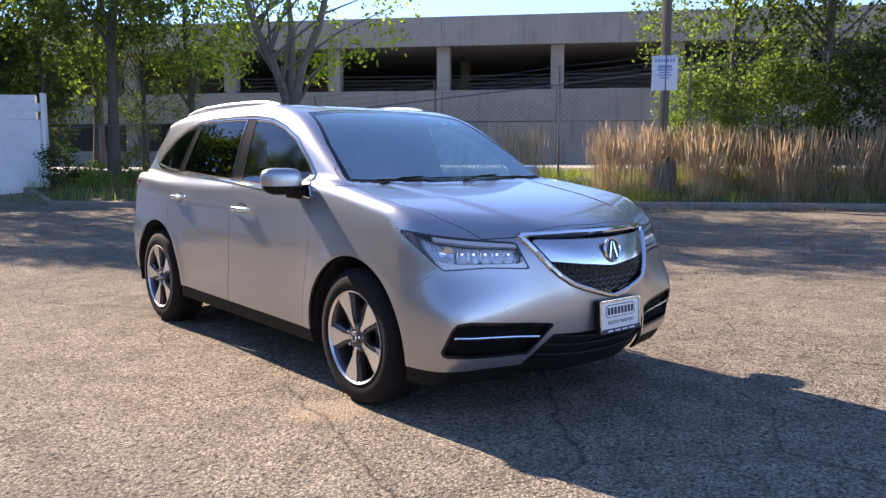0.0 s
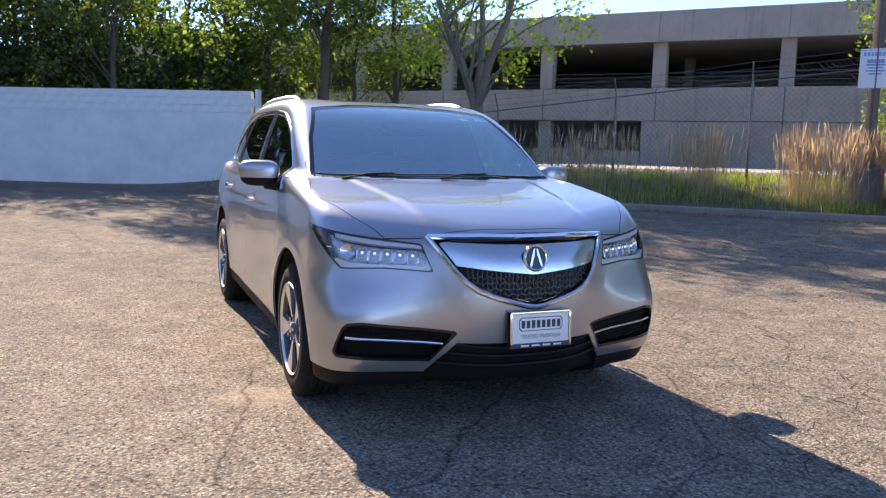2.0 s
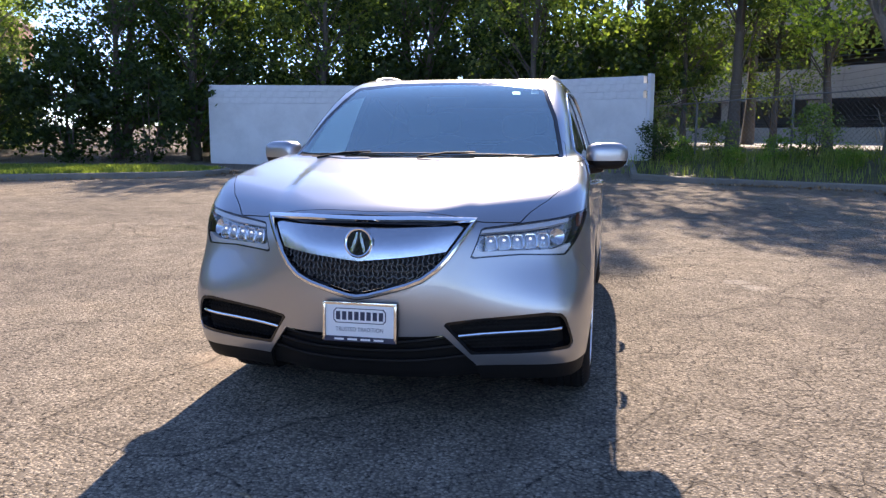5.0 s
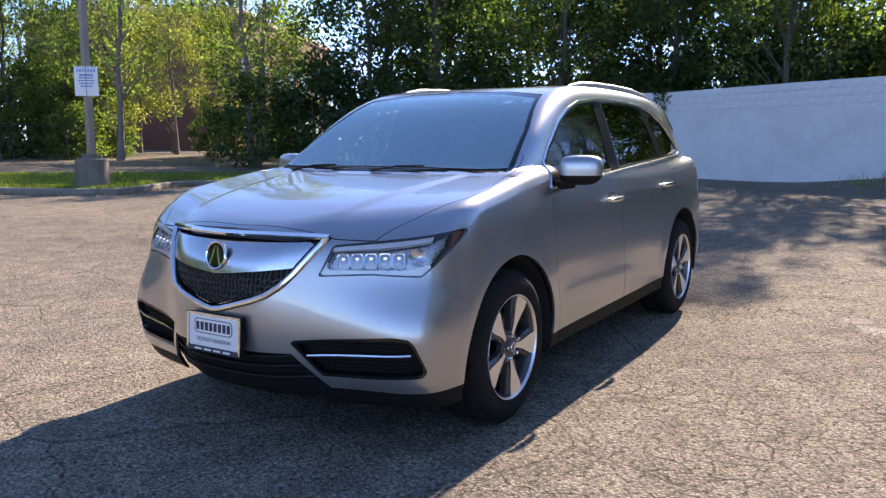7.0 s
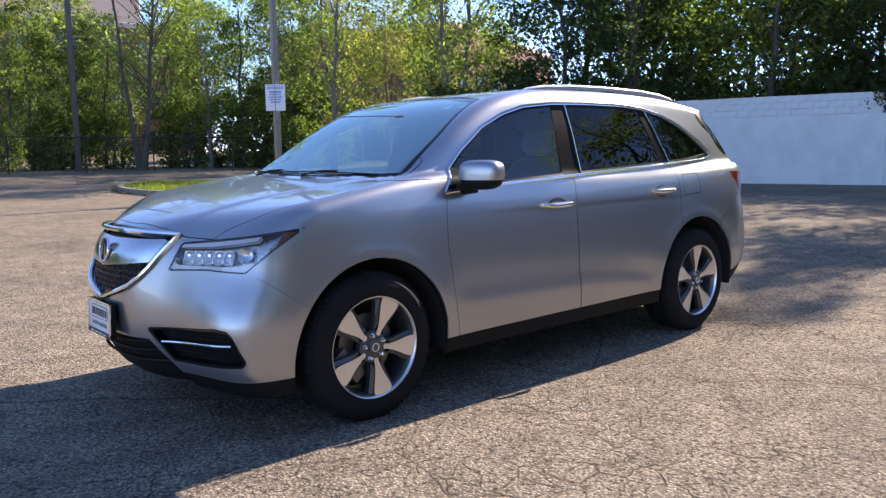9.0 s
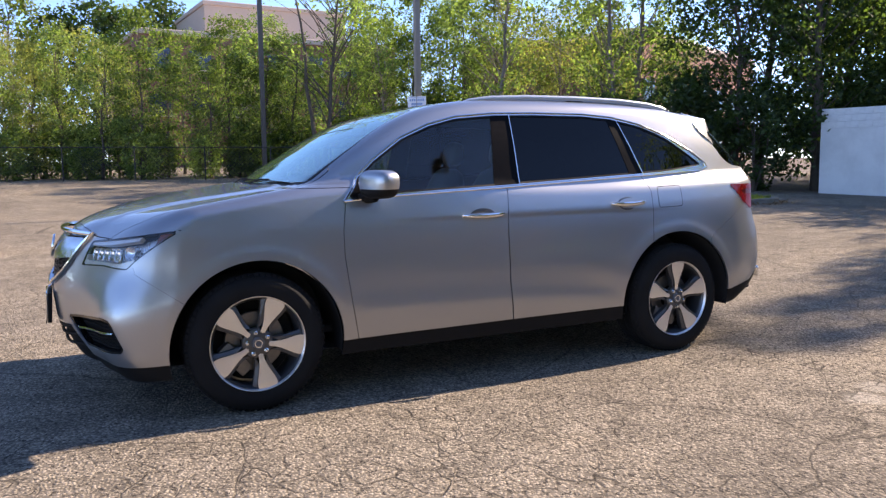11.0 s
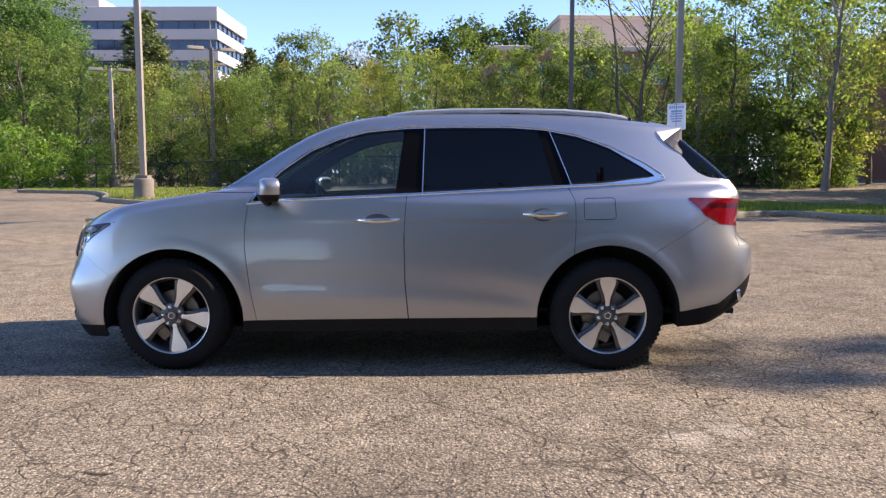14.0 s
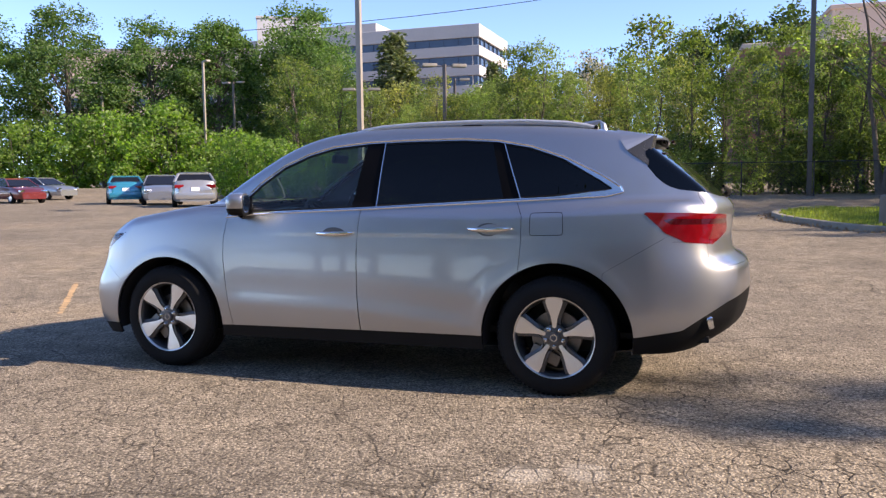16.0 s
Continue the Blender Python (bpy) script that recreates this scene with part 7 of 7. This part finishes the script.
for a, d, s, k in ((-12.2, 18.6, 0.66, 0), (-15.2, 17.8, 0.66, 1)):
    p = strip_at(a, d)
    grow(near[k], p.x, p.y, s, "leafy_tree", "leafy tree before the garage", group="trees by the fence")

for x, y, s in ((-13.4, -28.2, 1.2), (-14.9, -29.4, 1.3), (-12.2, -29.8, 1.1), (-10.3, -28.9, 1.0), (-16.4, -28.0, 1.2), (-15.0, -26.6, 0.8), (-13.9, -25.4, 0.7), (-16.9, -31.0, 1.2)):
    grow(shrub[0], x, y, s, "shrub", "dense green undergrowth shrub in the wood", group="undergrowth")

# ---- reeds, grass and litter ----
rng = random.Random(8)
spots = []
for i in range(420):
    a = rng.uniform(-5.0, 14)
    dens = 0.75 if a > 2.2 else 0.16 + 0.14 * math.sin(a * 2.1)
    if rng.random() < dens:
        p = strip_at(a, rng.uniform(11.7, 13.3))
        spots.append((p.x, p.y, 0.1))
grass_field("dry_reeds", "tall dry tan feather reeds along the kerb", spots, 1.22, 46, REED, 0.13, 0.0036, 0.30, 2)
spots = [(*strip_at(rng.uniform(-12, 16), rng.uniform(11.5, 14.8)).xy, 0.1) for _ in range(760)]
grass_field("weeds", "green weeds at the foot of the reeds", spots, 0.26, 18, WEED, 0.20, 0.007, 0, 3)
spots = []
for poly, n in ((ISLAND, 1500), (FAR_ISLAND, 700)):
    xs, ys = [q[0] for q in poly], [q[1] for q in poly]
    while n > 0:
        x, y = rng.uniform(min(xs), max(xs)), rng.uniform(min(ys), max(ys))
        if float(away(np.array([x]), np.array([y]), poly)[0]) < -0.22:
            spots.append((x, y, 0.11))
            n -= 1
grass_field("lawn_grass", "short bright green lawn grass on the islands", spots, 0.085, 16, GRASS, 0.10, 0.012, 0, 4)


# ---- far buildings ----
def build_office():
    """A pale office block with ribbon windows."""
    ob = empty("office_building", Matrix.Translation((43.9, -147.7, 2.5)) @ Matrix.Rotation(radians(0.3), 4, "Z"), label="pale concrete office block with dark ribbon windows", category="office building")
    w, d = 62.0, 22.2
    part("core", boxed((w - 1, d - 1, 34.2), pose(w / 2, -d / 2, 12.1)), OFFICE_GLASS, ob, "dark glass core", smooth=False)
    for k in range(8):
        z = 2.0 + 3.9 * k
        part("spandrel_band", boxed((w, d, 2.0 if k < 7 else 2.6), pose(w / 2, -d / 2, z), 0.06, 1), OFFICE, ob, "pale concrete band", smooth=False)
        if k < 7:
            for i in range(20):
                part("mullion", boxed((0.18, 0.25, 1.95), pose(1.5 + i * 3.1, -0.40, z + 1.95)), OFFICE_GLASS if i % 5 else OFFICE, ob, smooth=False)
            for i in range(6):
                part("mullion", boxed((0.25, 0.18, 1.95), pose(0.40, -2 - i * 3.3, z + 1.95)), OFFICE_GLASS, ob, smooth=False)
    part("roof_house", boxed((14, 10, 3.2), pose(32, -11, 32)), OFFICE, ob, "roof plant room", smooth=False)


def build_block(at, turn, size, mat, label, windows, band):
    ob = empty("far_building", Matrix.Translation(at) @ Matrix.Rotation(radians(turn), 4, "Z"), label=label, category="building")
    w, d, h = size
    part("wall", boxed((w, d, h), pose(0, 0, h / 2), 0.05, 1), mat, ob, smooth=False)
    part("coping", boxed((w + 0.3, d + 0.3, 0.4), pose(0, 0, h - 0.1), 0.04, 1), band, ob, smooth=False)
    nx, nz = windows
    for i in range(nx):
        for k in range(nz):
            win = part("window", boxed((w / nx * 0.55, 0.16, 1.5), pose(-w / 2 + (i + 0.5) * w / nx, d / 2 - 0.02, 2.4 + k * 3.4)), OFFICE_GLASS, ob, "dark window", smooth=False)
            part("sill", boxed((w / nx * 0.6, 0.22, 0.12), pose(-w / 2 + (i + 0.5) * w / nx, d / 2 + 0.02, 1.6 + k * 3.4)), band, win, smooth=False)


build_office()
build_block((-13.5, -66, 0), 4, (21, 16, 11.2), BRICK, "red brick building behind the wood", (7, 3), TAN)
build_block((-17.5, -78, 0), 4, (14, 12, 16.3), TAN, "tan building behind the wood", (5, 4), TAN)
build_block((-38, -46, 0), 25, (22, 14, 9.5), BRICK, "red brick building behind the wood", (7, 2), TAN)
build_block((92, -118, 0), 18, (34, 20, 25), TAN, "tan building behind the far trees", (9, 6), OFFICE)
build_block((70.5, -119.7, 0), 30, (10.5, 14, 29.5), plain("grey_slab_far", (0.42, 0.42, 0.43), 0.7, 0, 0.06, 2), "grey slab building behind the far trees", (6, 6), OFFICE)


# ---- parked cars at the far lot ----
def build_sedan(at, turn, paint, label, roof=1.44, length=4.7, hatch=False):
    ob = empty("parked_car", Matrix.Translation(at) @ Matrix.Rotation(radians(turn), 4, "Z"), label=label, category="car")
    L = length / 2
    body = spline((-L, 0.80), (-L + 0.12, 0.98), (-L + 0.6, 1.02 if hatch else 0.99), (-0.9, 0.96), (0.7, 0.93), (1.2, 0.90), (L - 0.35, 0.78), (L, 0.60))
    cab = ((-L + (0.35 if hatch else 0.85), 0.98), (-L + (0.85 if hatch else 1.35), roof - 0.06), (-0.5, roof), (0.25, roof - 0.04), (1.10, 0.94))
    bm = bmesh.new()
    rows = []
    for x in np.linspace(-L, L, 25):
        k = abs(x) / L
        w = 0.88 - 0.16 * max(0, k - 0.62) / 0.38 - 0.10 * max(0, k - 0.93) / 0.07
        top = float(body(x))
        sec = ((0.0, 0.24), (w * 0.92, 0.24), (w, 0.34), (w * 1.01, 0.55), (w * 0.985, top - 0.12), (w * 0.90, top - 0.02), (w * 0.45, top + 0.02), (0, top + 0.025))
        rows.append([bm.verts.new((x, s * y, z)) for s, pts in ((1, sec), (-1, sec[-2:0:-1])) for y, z in pts])
    n = len(rows[0])
    for a, b in zip(rows, rows[1:]):
        for i in range(n):
            bm.faces.new((a[i], a[(i + 1) % n], b[(i + 1) % n], b[i]))
    bm.faces.new(rows[0])
    bm.faces.new(rows[-1][::-1])
    bmesh.ops.recalc_face_normals(bm, faces=list(bm.faces))
    part("body", bm, paint, ob, "car body")
    def slab(pts, w0, w1, name, mat, inset=0.0):
        bm = bmesh.new()
        zlo = min(z for _, z in pts)
        zhi = max(z for _, z in pts)
        sides = []
        for s in (1, -1):
            sides.append([bm.verts.new((x, s * (w0 + (w1 - w0) * (z - zlo) / (zhi - zlo) - inset), z)) for x, z in pts])
        bm.faces.new(sides[0])
        bm.faces.new(sides[1][::-1])
        m = len(pts)
        for i in range(m):
            bm.faces.new((sides[0][i], sides[1][i], sides[1][(i + 1) % m], sides[0][(i + 1) % m]))
        bmesh.ops.recalc_face_normals(bm, faces=list(bm.faces))
        return part(name, bm, mat, ob, smooth=False)
    slab(cab, 0.80, 0.60, "glasshouse", GLOSS_BLACK)
    slab([(x, z) for x, z in cab[1:4]] + [(0.25, roof + 0.0), (-0.5, roof + 0.045), (cab[1][0], roof - 0.015)], 0.63, 0.60, "roof", paint)
    for s in (1, -1):
        part("pillar", tube(bmesh.new(), [(cab[0][0], s * 0.79, cab[0][1]), (cab[1][0], s * 0.62, cab[1][1])], 0.06, 6), paint, ob)
        part("pillar", tube(bmesh.new(), [(cab[4][0], s * 0.79, cab[4][1]), (cab[3][0], s * 0.61, cab[3][1])], 0.035, 6), paint, ob)
        part("tail_light", boxed((0.10, 0.36, 0.14), pose(-L + 0.04, s * 0.60, 0.83, 0, 0, s * 14), 0.03), RED_LENS, ob, "red tail light")
        part("headlight", boxed((0.16, 0.34, 0.12), pose(L - 0.14, s * 0.60, 0.66, 0, 0, -s * 25), 0.03), REFLECTOR, ob, "clear headlight")
        for x in (-1.35, 1.40):
            wheel = part("wheel", lathe(bmesh.new(), ((0.20, 0.0), (0.29, 0.01), (0.32, -0.02), (0.32, -0.19), (0.2, -0.2)), 24, pose(x, s * 0.88, 0.32, -90 * s)), RUBBER, ob, "black tyre")
            part("rim", lathe(bmesh.new(), ((0.001, 0.0), (0.06, 0.005), (0.17, -0.02), (0.205, 0.0)), 20, pose(x, s * 0.88, 0.32, -90 * s)), ALLOY, wheel, "alloy rim")
    part("rear_bumper", boxed((0.14, 1.5, 0.24), pose(-L + 0.02, 0, 0.45), 0.06), paint, ob)
    part("plate", boxed((0.01, 0.32, 0.15), pose(-L - 0.01, 0, 0.72)), WHITE_PLASTIC, ob, "pale plate")
    return ob


WHITE_PAINT = car_paint("pearl_white_paint", (0.36, 0.37, 0.38), 0.6, 0.3)
BLUE_PAINT = car_paint("bright_blue_paint", (0.02, 0.24, 0.36), 0.4, 0.3)
RED_PAINT = car_paint("dark_red_paint", (0.16, 0.02, 0.02), 0.4, 0.3)
GREY_PAINT = car_paint("grey_silver_paint", (0.33, 0.345, 0.37), 0.7, 0.3)
for (x, y), turn, paint, label, hatch in (((17.1, -20.3), -52, WHITE_PAINT, "pale silver sedan with red tail lights, parked", False), ((21.0, -23.2), 130, GREY_PAINT, "light silver sedan parked facing the camera", False),
                                          ((24.2, -24.6), -48, BLUE_PAINT, "bright blue hatchback parked on the lot", True), ((32.4, -25.9), 160, RED_PAINT, "dark red sedan parked on the lot", False),
                                          ((35.5, -30.6), 175, GREY_PAINT, "silver sedan parked at the lot's edge", False)):
    x, y = -2.4 + (x + 2.4) * 1.08, 5.6 + (y - 5.6) * 1.08
    build_sedan((x, y, gz(x, y)), turn, paint, label, 1.38, 4.6 if hatch else 4.75, hatch)

# overhead cable above the lot
cable = bmesh.new()
tube(cable, [(70 - 75 * t, -95 - 20 * t, 24 + 7.5 * t - 6 * t * (1 - t)) for t in np.linspace(0, 1, 14)], 0.05, 5)
tagged(part("overhead_cable", cable, LINING, None, "thin dark overhead cable"), category="cable")

# dry litter along the kerbs
rng = random.Random(21)
pts, faces = [], []
for i in range(2600):
    q = rng.random()
    if q < 0.55:
        p = strip_at(rng.uniform(-8, 12), 11.1 - abs(rng.gauss(0, 0.16)))
    else:
        k = rng.randrange(len(ISLAND))
        a, b = Vector(ISLAND[k]), Vector(ISLAND[(k + 1) % len(ISLAND)])
        n = Vector(((b - a).y, -(b - a).x)).normalized()
        p = (a.lerp(b, rng.random()) + n * abs(rng.gauss(0, 0.16))).to_3d()
    at = Vector((p.x, p.y, gz(p.x, p.y) + 0.012 + rng.random() * 0.02))
    leaf_fan(pts, faces, at, rng.uniform(0.03, 0.08), rng, 0)
tagged(new("dry_leaf_litter", mesh_of("dry_leaf_litter", pts, faces, LITTER)), label="dry tan leaf litter along the kerbs", category="leaves", kind="stuff")

# ivy hanging over the white wall
for (x, y), n in (((-21.42, -5.2), 340),):
    rng = random.Random(int(n))
    pts, faces = [], []
    for i in range(n):
        h = abs(rng.gauss(0, 0.3))
        leaf_fan(pts, faces, Vector((x + 0.28 + rng.uniform(-0.25, 0.03), y + rng.gauss(0, 0.30) * (1 - 0.4 * h), 2.95 - h)), 0.10, rng)
    tagged(new("hanging_ivy", mesh_of("hanging_ivy", pts, faces, LEAF_DEEP)), label="dark green ivy hanging over the white wall", category="ivy")

# worn orange paint line on the asphalt
line = bmesh.new()
a, b = Vector((5.67, -2.53)), Vector((4.08, -0.67))
d = (b - a).normalized()
n = Vector((-d.y, d.x)) * 0.045
rng = random.Random(4)
t = 0.0
while t < (b - a).length:
    step = rng.uniform(0.05, 0.16)
    q = [a + d * t + n * rng.uniform(0.5, 1), a + d * (t + step) + n * rng.uniform(0.5, 1), a + d * (t + step) - n * rng.uniform(0.4, 1), a + d * t - n * rng.uniform(0.4, 1)]
    line.faces.new([line.verts.new((p.x, p.y, gz(p.x, p.y) + 0.004)) for p in q])
    t += step + (rng.uniform(0, 0.06) if rng.random() < 0.5 else 0.002)
structure("paint_line", line, plain("worn_orange_paint", (0.42, 0.28, 0.14), 0.8, 0, 0.3, 40), "worn orange paint line on the asphalt", "paint line")
